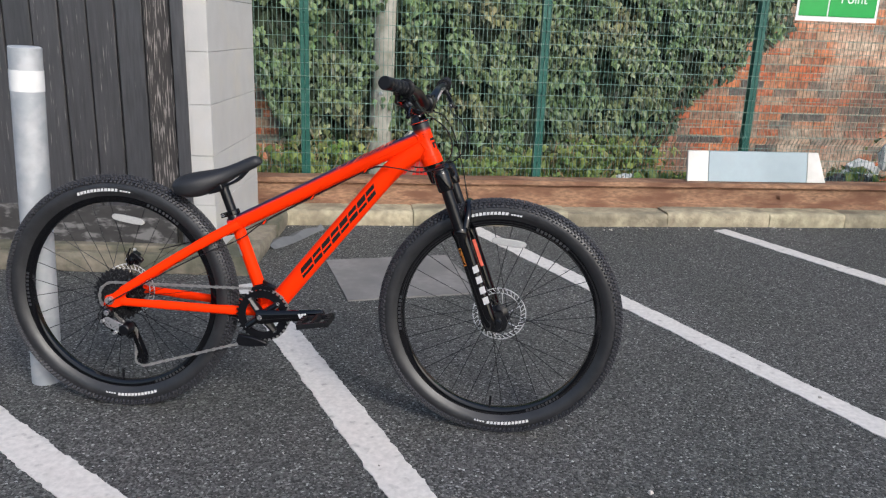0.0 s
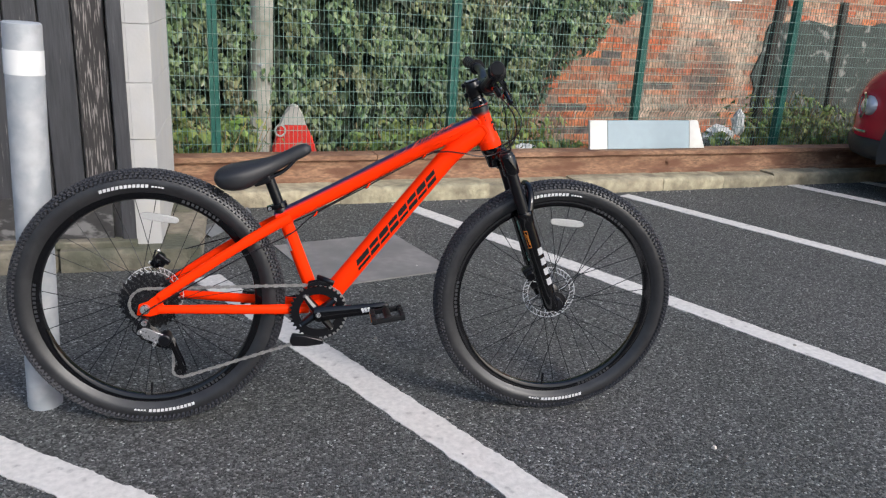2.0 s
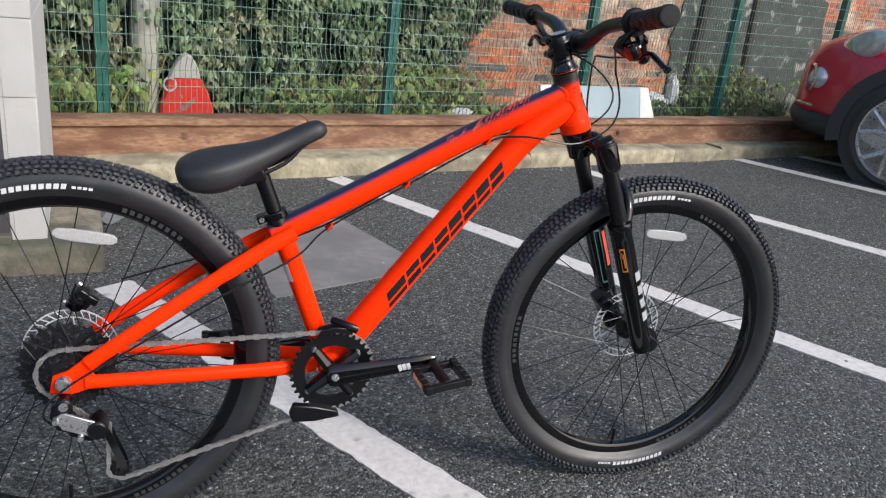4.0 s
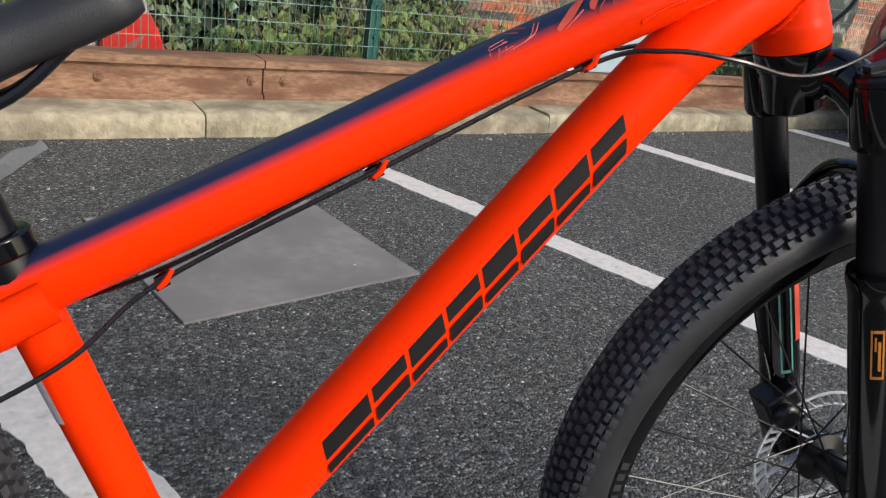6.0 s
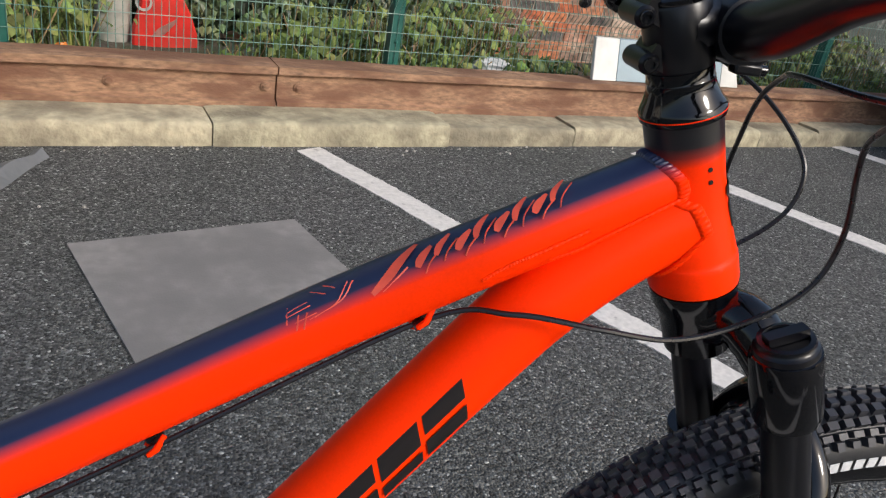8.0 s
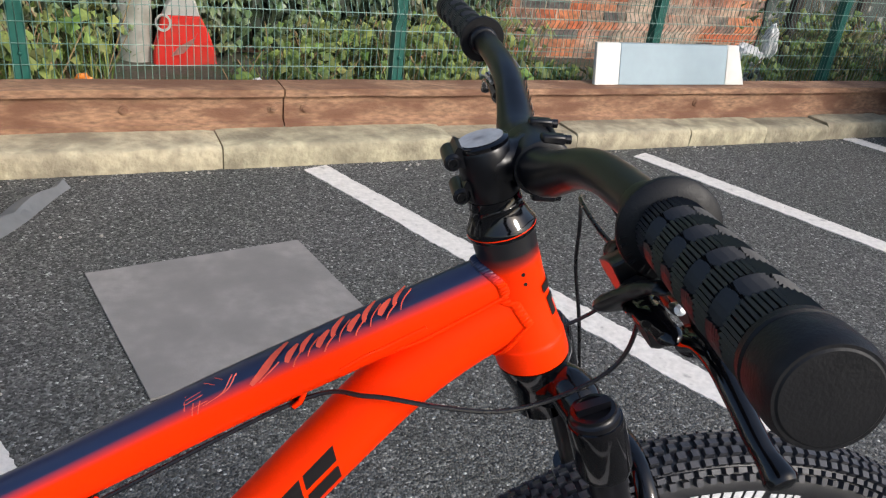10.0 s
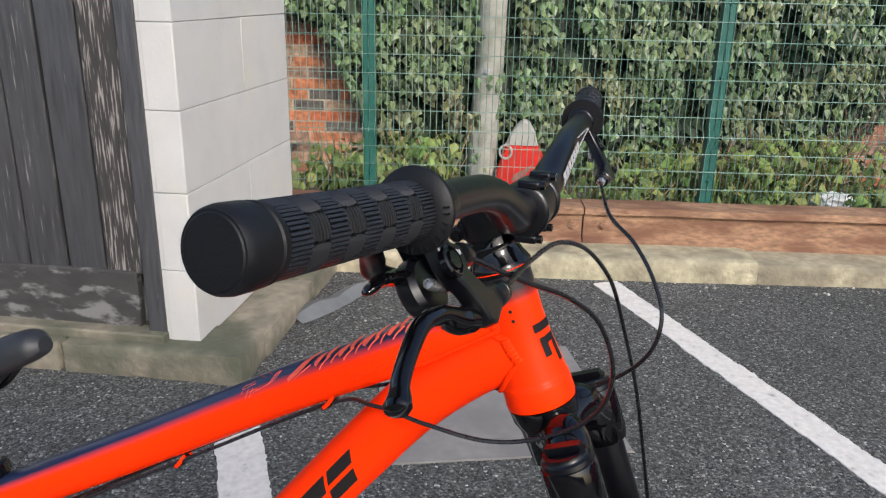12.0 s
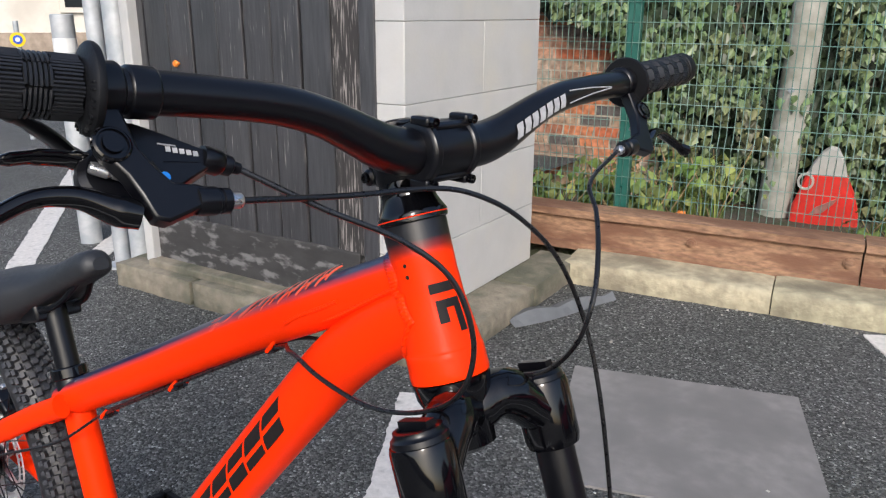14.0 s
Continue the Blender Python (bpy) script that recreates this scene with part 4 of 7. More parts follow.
for sgn in (-1, 1):
    o = CAPF + Vector((0, 0.065 * sgn, 0))
    mm = frame_to(o, o + AX, (0, 1, 0))
    g = Geo()
    g.lathe([(0.0195, 0.0), (0.019, 0.004), (0.0175, 0.005), (0.0165, 0.0065), (0.0165, 0.009), (0.0135, 0.0095), (0.0125, 0.0075), (0.0, 0.0075)], 24, mm)
    g.box(mm @ Vector((0, 0, 0.011)), (0.026, 0.008, 0.006), mm.to_3x3().to_4x4())
    part("top_cap", g, M_BLACKS, fork)
    g = Geo()
    g.tube([o + DN * 0.045, o + DN * 0.2], 0.0152, 24)
    part("stanchion", g, M_BLACKS, fork, "black sliding tube")
    g = Geo()
    mm = frame_to(o, o + DN, (0, 1, 0))
    g.lathe([(0.0155, 0.158), (0.0225, 0.158), (0.0235, 0.162), (0.0235, 0.17), (0.0222, 0.176), (0.0215, 0.19), (0.0205, 0.3), (0.0205, 0.4), (0.0215, 0.43), (0.0185, 0.446), (0.0, 0.448)], 24, mm)
    lower = part("lower_leg", g, M_BLACKG, fork, "gloss black lower leg")
    # axle foot
    g = Geo()
    a = AXLE + Vector((0, 0.06 * sgn, 0))
    side_lathe(g, a, [(0.0, -0.016 if sgn < 0 else -0.008), (0.014, -0.016 if sgn < 0 else -0.008), (0.016, -0.01), (0.016, 0.01), (0.012, 0.014), (0.0, 0.014)], 18)
    part("axle_foot", g, M_BLACKS, lower)
    # marks on the leg
    if sgn < 0:
        M_LEGW = mat("worn_white_print", (0.36, 0.36, 0.37), 0.5, scale=200, vary=0.2, bump=0.0)

        def leg(sdist, ang, eps=0.0007):
            base = o + DN * sdist
            return base + (FWD * math.cos(ang) + Vector((0, -1, 0)) * math.sin(ang)) * (0.0207 + eps)
        for k in range(4):
            g = Geo()
            s0 = 0.262 + 0.03 * k
            rows = [[leg(s0 + 0.019 * i / 2, radians(30 + 16 * j)) for j in range(4)] for i in range(3)]
            g.loft(rows, False, False)
            part("leg_mark", g, M_LEGW, lower, "grey-white block mark")
        g = Geo()
        for j0, j1, s0, s1 in ((112, 116, 0.205, 0.255), (136, 140, 0.205, 0.255), (112, 140, 0.205, 0.208), (112, 140, 0.252, 0.255), (119, 125, 0.216, 0.246), (128, 132, 0.212, 0.226)):
            g.loft([[leg(s0 + (s1 - s0) * i / 3, radians(j0 + (j1 - j0) * j / 3)) for j in range(4)] for i in range(4)], False, False)
        part("leg_label", g, M_MARKO, lower, "small amber outlined label")
    else:
        def legl(sdist, ang, eps=0.0008):
            base = o + DN * sdist
            return base + (-FWD * math.cos(ang) + Vector((0, -1, 0)) * math.sin(ang)) * (0.0207 + eps)
        g = Geo()
        for j0, j1, s0, s1 in ((58, 63, 0.21, 0.33), (88, 93, 0.21, 0.33), (58, 93, 0.208, 0.212), (58, 93, 0.328, 0.332)):
            g.loft([[legl(s0 + (s1 - s0) * i / 3, radians(j0 + (j1 - j0) * j / 2)) for j in range(3)] for i in range(4)], False, False)
        part("leg_mark", g, M_MARKT, lower, "teal outline mark")
        g = Geo()
        g.loft([[legl(0.215 + 0.08 * i / 3, radians(104 + 25 * j / 2)) for j in range(3)] for i in range(4)], False, False)
        part("leg_mark", g, M_MARKR, lower, "red block mark")
# arch over the tyre
g = Geo()
o = CAPF + DN * 0.168
g.tube(curve_points([o + Vector((0, -0.065, 0)) + FWD * 0.012, o + AX * 0.035 + FWD * 0.03 + Vector((0, -0.05, 0)), o + AX * 0.06 + FWD * 0.036 + Vector((0, -0.022, 0)), o + AX * 0.06 + FWD * 0.036 + Vector((0, 0.022, 0)), o + AX * 0.035 + FWD * 0.03 + Vector((0, 0.05, 0)), o + Vector((0, 0.065, 0)) + FWD * 0.012], 6), 0.0115, 12)
part("arch", g, M_BLACKG, fork)
# front caliper behind the far leg
g = Geo()
cc = AXLE + Vector((-0.052, 0.05, 0.052))
g.box(cc, (0.04, 0.034, 0.048), Matrix.Rotation(radians(-35), 4, "Y"))
g.box(cc + Vector((0.012, 0.004, -0.03)), (0.03, 0.022, 0.03), Matrix.Rotation(radians(-35), 4, "Y"))
side_lathe(g, cc + Vector((-0.004, -0.022, -0.002)), [(0.0, -0.006), (0.013, -0.006), (0.015, 0.0), (0.015, 0.01)], 16)
part("front_caliper", g, M_BLACKS, fork, "black cable disc brake caliper", bevel=0.004)

# headset, stem, bar (steered with the fork)
HT = H0 + AX * 0.112
g = Geo()
g.lathe([(0.0238, 0.0), (0.0252, 0.001), (0.0257, 0.006), (0.0243, 0.0085), (0.0218, 0.0135), (0.0201, 0.0185), (0.0194, 0.0225), (0.0197, 0.0232), (0.0193, 0.0242), (0.0193, 0.03)], 32, frame_to(HT, HT + AX, (0, 1, 0)))
headset = part("headset", g, M_BLACKG, bike, "gloss black headset cone", SB)
g = Geo()
g.lathe([(0.0255, 0.0036), (0.0257, 0.004), (0.0255, 0.0046)], 32, frame_to(HT, HT + AX, (0, 1, 0)), closed=True)
part("ring", g, M_ORANGE2, headset, "thin orange ring")
ST = HT + AX * 0.0295
BARC = Vector((0.8625, 0.012, 0.9125))
CLAMP = BARC + Vector((0.002, -0.007, 0.0005))    # the clamp, a little off the bar's middle
g = Geo()
g.lathe([(0.0185, 0.0), (0.0195, 0.002), (0.0195, 0.0362), (0.0185, 0.038)], 28, frame_to(ST, ST + AX, (0, 1, 0)))
mid = ST + AX * 0.0225
g.tube(curve_points([mid, mid.lerp(CLAMP, 0.5), CLAMP], 4), [0.0185] * 3 + [0.0165] * 3 + [0.019] * 3, 16, squash=1.1)
side_lathe(g, CLAMP, [(0.0165, -0.0235), (0.0195, -0.0225), (0.0203, -0.019), (0.0203, 0.019), (0.0195, 0.0225), (0.0165, 0.0235)], 28)
back = mid - FWD * 0.0225
for h in (-0.0128, 0.0128):
    side_lathe(g, back + AX * h, [(0.0, -0.0145), (0.0046, -0.0145), (0.0062, -0.0125), (0.0062, 0.0125), (0.0046, 0.0145), (0.0, 0.0145)], 18)
    g.box(back + AX * h + FWD * 0.008, (0.016, 0.025, 0.0118), Matrix.Rotation(radians(20), 4, "Y"))
stem = part("stem", g, M_BLACKS, bike, "black alloy stem", SB)
g = Geo()
g.lathe([(0.0192, 0.0), (0.0195, 0.001), (0.0195, 0.0028), (0.0178, 0.004), (0.0, 0.0043)], 28, frame_to(ST + AX * 0.038, ST + AX, (0, 1, 0)))
cap = part("stem_cap", g, M_BLACKG, stem, "round black top cap")
tm = frame_to(ST + AX * 0.0424, ST + AX, (0, 1, 0))
g = Geo()
for k, (w_, rr) in enumerate(((0.0014, 0.0), (0.0013, 0.4), (0.0013, -0.5), (0.0012, 1.1))):
    g.box(tm @ Vector((0.0, -0.007 + 0.005 * k, 0)), (0.026 - 0.004 * k, w_, 0.0004), tm.to_3x3().to_4x4() @ Matrix.Rotation(rr, 4, "Z"))
g.lathe([(0.004, 0.0), (0.005, 0.0003)], 16, tm)
g.lathe([(0.0158, 0.0), (0.0163, 0.0003)], 24, tm)
part("cap_mark", g, M_LEGW, stem, "grey printed lines")
for h in (-0.0128, 0.0128):
    g = Geo()
    side_lathe(g, back + AX * h, [(0.0, -0.0152), (0.002, -0.0152), (0.0022, -0.0165), (0.0036, -0.0165), (0.0039, -0.0154), (0.0039, -0.014)], 14)
    part("stem_bolt", g, M_BLACKG, stem)
# face plate: four ears and a window
g = Geo()
for yy in (-0.0185, 0.0185):
    rings = []
    for k in range(25):
        t = radians(-84 + 168 * k / 24)
        rings.append([CLAMP + Vector((r_ * math.cos(t), yy + w_, r_ * math.sin(t))) for r_, w_ in ((0.017, -0.0042), (0.0212, -0.0036), (0.0218, -0.002), (0.0218, 0.002), (0.0212, 0.0036), (0.017, 0.0042))])
    g.loft(rings)
for sz in (-1, 1):
    for yy in (-0.0185, 0.0185):
        g.box(CLAMP + Vector((0.005, yy, 0.0206 * sz)), (0.017, 0.0092, 0.0066))
    g.box(CLAMP + Vector((0.011, 0, 0.0172 * sz)), (0.006, 0.038, 0.005), Matrix.Rotation(radians(35 * sz), 4, "Y"))
part("face_plate", g, M_BLACKS, stem, bevel=0.002)
for yy in (-0.0185, 0.0185):
    for sz in (-1, 1):
        g = Geo()
        c = CLAMP + Vector((0.0133, yy, 0.0206 * sz))
        g.lathe([(0.0032, 0.0), (0.0032, 0.004), (0.0018, 0.004), (0.0018, 0.002), (0.0, 0.002)], 12, frame_to(c, c + Vector((1, 0, 0))))
        part("face_bolt", g, M_BLACKG, stem)

half = [(0.0, 0.0, 0.0, 0.0159), (0.0, 0.03, 0.0, 0.0159), (0.0, 0.045, 0.002, 0.0157), (0.001, 0.06, 0.0065, 0.015), (0.002, 0.075, 0.013, 0.0138), (0.0025, 0.09, 0.0195, 0.0128), (0.003, 0.105, 0.0255, 0.012), (0.003, 0.13, 0.0325, 0.0116), (0.0025, 0.16, 0.037, 0.0112), (0.001, 0.205, 0.041, 0.0111), (-0.0005, 0.231, 0.0425, 0.0111), (-0.009, 0.3, 0.049, 0.0111), (-0.017, 0.366, 0.0545, 0.0111)]
SBB = SB @ Matrix.Translation(BARC) @ Matrix.Rotation(radians(-1.45), 4, "X") @ Matrix.Translation(-BARC)   # the bar sits a little askew in its clamp


def bar_at(y):
    """A place on the bar's middle line."""
    s_, y = (1 if y >= 0 else -1), abs(y)
    for (x0, y0, z0, r0), (x1, y1, z1, r1) in zip(half[:-1], half[1:]):
        if y <= y1:
            t = (y - y0) / (y1 - y0)
            return BARC + Vector((x0 + (x1 - x0) * t, s_ * y, z0 + (z1 - z0) * t))
    return BARC + Vector((half[-1][0], s_ * y, half[-1][2]))


pts = [(x, -y, z) for x, y, z, r in reversed(half[1:])] + [(x, y, z) for x, y, z, r in half]
rad = [r for *_, r in reversed(half[1:])] + [r for *_, r in half]
path = curve_points([BARC + Vector(p) for p in pts], 4)
rads = [rad[min(i // 4, len(rad) - 1)] + (rad[min(i // 4 + 1, len(rad) - 1)] - rad[min(i // 4, len(rad) - 1)]) * (i % 4) / 4 for i in range(len(path))]
g = Geo()
g.tube(path, rads, 22, up=(0, 0, 1))
bar = part("handlebar", g, M_BLACKS, bike, "satin black riser handlebar", SBB)
# printed bars on the far half of the handlebar, facing forward
for k in range(7):
    g = Geo()
    y = 0.062 + 0.0085 * k
    rr = 0.0156 - 0.00028 * k
    g.loft([[c + Vector((math.cos(q), 0, math.sin(q))) * (rr + 0.0005) for q in (radians(z) for z in (28, 8, -12))] for c in (bar_at(y), bar_at(y + 0.0062))], False, False)
    part("bar_mark", g, M_LEGW, bar, "pale printed bar")
for up_, dn in (((0.128, 30), (0.19, 4)), ((0.128, -14), (0.19, 0))):
    g = Geo()
    path2 = [bar_at(up_[0] + (dn[0] - up_[0]) * k / 6) + Vector((math.cos(q), 0, math.sin(q))) * (0.0127 - 0.0013 * k / 6) for k, q in ((k, radians(up_[1] + (dn[1] - up_[1]) * k / 6)) for k in range(7))]
    g.tube(path2, 0.0006, 5)
    part("bar_mark", g, M_LEGW, bar, "thin pale line")
# dial mark in the face-plate window
g = Geo()
g.lathe([(0.006, 0), (0.0066, 0.0003)], 20, frame_to(CLAMP + Vector((0.0163, 0, 0.0)), CLAMP + Vector((1, 0, 0))))
g.box(CLAMP + Vector((0.0164, 0, 0)), (0.0004, 0.013, 0.0006))
g.box(CLAMP + Vector((0.0164, 0, 0)), (0.0004, 0.0006, 0.011))
part("bar_mark", g, M_MARKG, bar, "small target mark")

for sgn in (-1, 1):
    # grip: core, ribbed surface, flange, end cap
    g = Geo()
    a, b = bar_at(0.237 * sgn), bar_at(0.361 * sgn)
    mm = frame_to(a, b, (0, 0, 1))
    L = (b - a).length
    # core coloured near black, as the shade between the ribs
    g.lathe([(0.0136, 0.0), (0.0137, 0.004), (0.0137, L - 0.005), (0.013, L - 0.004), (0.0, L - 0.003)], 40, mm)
    grip = part("grip", g, M_GRIP_SHADE, bar, "ribbed black rubber grip with flange")
    g = Geo()
    nc, nr, per = 8, 9, 6
    for i in range(nc):
        for j in range(nr):
            t0 = 2 * math.pi * i / nc + (math.pi / nc if j % 2 else 0)
            z0, dz = 0.004 + (L - 0.0165) / nr * j, (L - 0.0165) / nr
            for k in range(per):
                f = (k + 0.5) / per
                if j % 2:
                    wid = (0.8 + 0.18 * (1 - abs(2 * f - 1))) * math.pi / nc
                    arc = [mm @ Vector((0.0143 * math.cos(t0 + wid * q), 0.0143 * math.sin(t0 + wid * q), z0 + dz * f)) for q in (-1, -0.5, 0, 0.5, 1)]
                else:
                    tt = t0 + (f - 0.5) * 2 * math.pi / nc * 0.98
                    hw = (0.9 + 0.25 * (1 - abs(2 * f - 1))) * dz * 0.5
                    arc = [mm @ Vector((0.0143 * math.cos(tt), 0.0143 * math.sin(tt), z0 + dz / 2 + hw * q)) for q in (-1, 1)]
                g.tube(arc, 0.00085, 4, caps=True)
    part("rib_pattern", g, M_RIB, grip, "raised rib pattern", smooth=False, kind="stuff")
    g = Geo()
    g.lathe([(0.014, -0.004), (0.0212, -0.004), (0.022, -0.0025), (0.0218, -0.0005), (0.0207, 0.0006), (0.0148, 0.003)], 44, mm)
    part("flange", g, M_GRIP, grip, "round rubber flange with raised marks")
    g = Geo()
    for k in range(8):
        t = radians(200 + 24 * k)
        mk = mm @ Matrix.Rotation(t, 4, "Z") @ Matrix.Translation((0.0182, 0, 0.0013))
        for q in (-1, 1):
            g.box(mk @ Vector((0, 0.0016 * q, 0)), (0.005, 0.0009, 0.0012), mk.to_3x3().to_4x4())
    part("raised_mark", g, M_GRIP, grip, smooth=False)
    g = Geo()
    g.lathe([(0.0138, L - 0.012), (0.0154, L - 0.0115), (0.0157, L - 0.0085), (0.0149, L - 0.0078), (0.0149, L - 0.0068), (0.0158, L - 0.006), (0.016, L - 0.002), (0.016, L + 0.005), (0.0154, L + 0.0083), (0.0145, L + 0.0099), (0.0136, L + 0.0099), (0.013, L + 0.0104), (0.0, L + 0.0106)], 40, mm)
    part("end_cap", g, M_GRIP, grip, "smooth rubber end cap")

    # brake: clamp, flat cranked body, pivot, blade, barrel
    F = bar_at(0.2365 * sgn)
    E2, EN = Vector((0.55, 0, -0.835)), Vector((0.835, 0, 0.55))

    def off(dx, dy, dz):
        return F + Vector((dx, dy * sgn, dz))

    def plane(a, b, n=0.0):
        """a inwards along the bar, b down and forward, n out of the body's face."""
        return F + Vector((0, -sgn * a, 0)) + E2 * b + EN * n

    def slab(poly, n0, n1):
        g = Geo()
        k = len(poly)
        vs = [plane(a, b, n) for n in (n0, n1) for a, b in poly]
        fs = [tuple(reversed(range(k))), tuple(range(k, 2 * k))] + [(q, (q + 1) % k, k + (q + 1) % k, k + q) for q in range(k)]
        if sgn < 0:
            fs = [tuple(reversed(f)) for f in fs]
        g.add(vs, fs)
        return g

    arm_ = [(0.0, 0.004), (-0.0005, 0.013), (-0.004, 0.0255), (-0.0045, 0.03), (-0.003, 0.035), (0.004, 0.046), (0.0075, 0.056), (0.0105, 0.068), (0.0165, 0.0705), (0.037, 0.065), (0.0415, 0.056), (0.036, 0.0535), (0.0245, 0.0515), (0.0185, 0.043), (0.0135, 0.033), (0.0125, 0.024), (0.011, 0.012), (0.011, 0.004)]
    g = slab(arm_, -0.006, 0.004)
    g.lathe([(0.0112, 0.0025), (0.013, 0.003), (0.0134, 0.0045), (0.0134, 0.0125), (0.013, 0.0142), (0.0112, 0.0146)], 30, frame_to(F, F + Vector((0, -sgn, -0.02))))
    brake = part("brake_lever", g, M_BLACKS, bar, "black alloy brake lever with flat cranked body", bevel=0.0016)
    pv = plane(0.0015, 0.0305, 0.004)
    g = Geo()
    g.lathe([(0.0088, -0.002), (0.0088, 0.0012), (0.0078, 0.002), (0.0072, 0.002), (0.0068, 0.0008), (0.0052, 0.0008), (0.0048, 0.0026), (0.0, 0.0026)], 26, frame_to(pv, pv + EN, (0, 1, 0)))
    part("pivot_cap", g, M_BLACKG, brake)
    g = Geo()
    blade = curve_points([off(0.028, -0.009, -0.0555), off(0.0245, 0.001, -0.0525), off(0.0205, 0.016, -0.0455), off(0.0186, 0.033, -0.0445), off(0.0195, 0.048, -0.0495), off(0.0217, 0.0635, -0.0567), off(0.0247, 0.0728, -0.0615), off(0.0263, 0.0792, -0.0645)], 6)
    n = len(blade)
    prof_ = [(0.0, 0.0085), (0.12, 0.0092), (0.25, 0.0068), (0.4, 0.0054), (0.6, 0.0048), (0.78, 0.0046), (0.86, 0.0058), (0.93, 0.0066), (0.98, 0.0056), (1.0, 0.0025)]

    def width(t):
        for (t0, r0), (t1, r1) in zip(prof_[:-1], prof_[1:]):
            if t <= t1:
                return r0 + (r1 - r0) * (t - t0) / (t1 - t0)
        return prof_[-1][1]

    g.tube(blade, [width(k / (n - 1)) for k in range(n)], 18, squash=0.8, up=(1, 0, 0.3))
    part("lever_blade", g, M_BLACKG, brake, "gloss black curved lever blade")
    # reach screw and spring beside the pivot
    g = Geo()
    c_ = plane(-0.006, 0.034, -0.01)
    g.lathe([(0.0, 0.0), (0.0026, 0.0005), (0.003, 0.002), (0.003, 0.009), (0.0022, 0.0095), (0.0022, 0.016), (0.0, 0.016)], 12, frame_to(c_, c_ + Vector((0, -sgn, 0)) + E2 * 0.5))
    part("reach_screw", g, M_STEEL, brake, "bright steel screw")
    g = Geo()
    b0, b1 = plane(0.034, 0.0605, -0.001), off(0.0324, -0.0555, -0.0533)
    d = (b1 - b0).normalized()
    g.lathe([(0.0068, 0.0), (0.0072, 0.002), (0.0072, 0.0105), (0.0058, 0.0115), (0.0058, 0.013), (0.0066, 0.0135), (0.0066, 0.0175), (0.0046, 0.0185)], 16, frame_to(b0, b1))
    part("barrel_adjuster", g, M_BLACKS, brake)
    g = Geo()
    g.lathe([(0.0038, 0.018), (0.004, 0.019), (0.004, 0.0245), (0.0032, 0.0255), (0.0, 0.0255)], 14, frame_to(b0, b1))
    part("ferrule", g, M_STEEL, brake)
    if sgn > 0:
        LB_OUT = b0 + d * 0.025
        continue
    RB_OUT = b0 + d * 0.025

    # shifter, on the near side only
    pod = [(0.014, 0.012), (0.021, 0.0125), (0.034, 0.0185), (0.051, 0.0275), (0.0575, 0.031), (0.0585, 0.0345), (0.0575, 0.038), (0.049, 0.0415), (0.036, 0.0475), (0.026, 0.046), (0.018, 0.036), (0.0135, 0.026)]
    g = slab(pod, -0.026, -0.0105)
    g.lathe([(0.0112, 0.0165), (0.0126, 0.017), (0.0129, 0.018), (0.0129, 0.03), (0.0126, 0.0312), (0.0112, 0.0316)], 30, frame_to(F, bar_at(-0.19)))
    shifter = part("shifter", g, M_BLACKS, bar, "black plastic shifter pod with printed bars", bevel=0.0022)
    g = slab([(0.0245, 0.0335), (0.0275, 0.0315), (0.049, 0.0345), (0.0485, 0.0365), (0.03, 0.0345), (0.027, 0.04)], -0.0106, -0.0099)
    part("raised_edge", g, M_BLACKS, shifter)
    for k in range(5):
        a0 = 0.0335 + 0.0034 * k
        g = slab([(a0, 0.0265 + 0.0009 * k), (a0 + 0.0024, 0.0268 + 0.0009 * k), (a0 + 0.0021, 0.0296 + 0.0009 * k), (a0 - 0.0004, 0.0293 + 0.0009 * k)], -0.0106, -0.0101)
        part("shifter_mark", g, M_LEGW, shifter, "pale printed bar", smooth=False)
    g = slab([(0.03, 0.0242), (0.039, 0.0262), (0.039, 0.0271), (0.03, 0.0251)], -0.0106, -0.0101)
    part("shifter_mark", g, M_MARKG, shifter, "grey printed bar", smooth=False)
    g = Geo()
    g.lathe([(0.0026, -0.003), (0.0026, 0.0006), (0.0, 0.001)], 12, frame_to(plane(0.0285, 0.0425, -0.0105), plane(0.0285, 0.0425, 0.1), (0, 1, 0)))
    part("blue_dot", g, M_BLUEDOT, shifter, "small blue plastic dot")
    g = Geo()
    cc_ = plane(0.008, 0.037, -0.028)
    g.lathe([(0.0, 0.0), (0.015, 0.001), (0.017, 0.004), (0.017, 0.01), (0.014, 0.013), (0.0, 0.0135)], 24, frame_to(cc_, cc_ + EN, (0, 1, 0)))
    part("lever_hub", g, M_BLACKS, shifter, bevel=0.0)
    g = Geo()
    g.tube(curve_points([off(-0.004, -0.004, -0.036), off(-0.0065, 0.008, -0.0325), off(-0.0075, 0.022, -0.0305), off(-0.0065, 0.034, -0.0305), off(-0.006, 0.039, -0.031)], 6), [0.0075] * 6 + [0.0062] * 7 + [0.0052] * 6 + [0.0045, 0.0042, 0.0038, 0.003, 0.002, 0.0012], 12, squash=0.55, up=(1, 0, 0.6))
    part("thumb_lever", g, M_BLACKG, shifter, "black thumb lever")
    g = Geo()
    g.tube(curve_points([off(-0.006, -0.012, -0.04), off(-0.019, 0.0, -0.034), off(-0.016, 0.012, -0.023), off(-0.0125, 0.026, -0.0135), off(-0.011, 0.034, -0.012)], 6), [0.0075] * 8 + [0.0065] * 8 + [0.0055] * 6 + [0.004, 0.003, 0.0015], 12, squash=0.5, up=(1, 0, 0.4))
    part("thumb_lever", g, M_BLACKS, shifter, "black upper thumb lever")
    g = Geo()
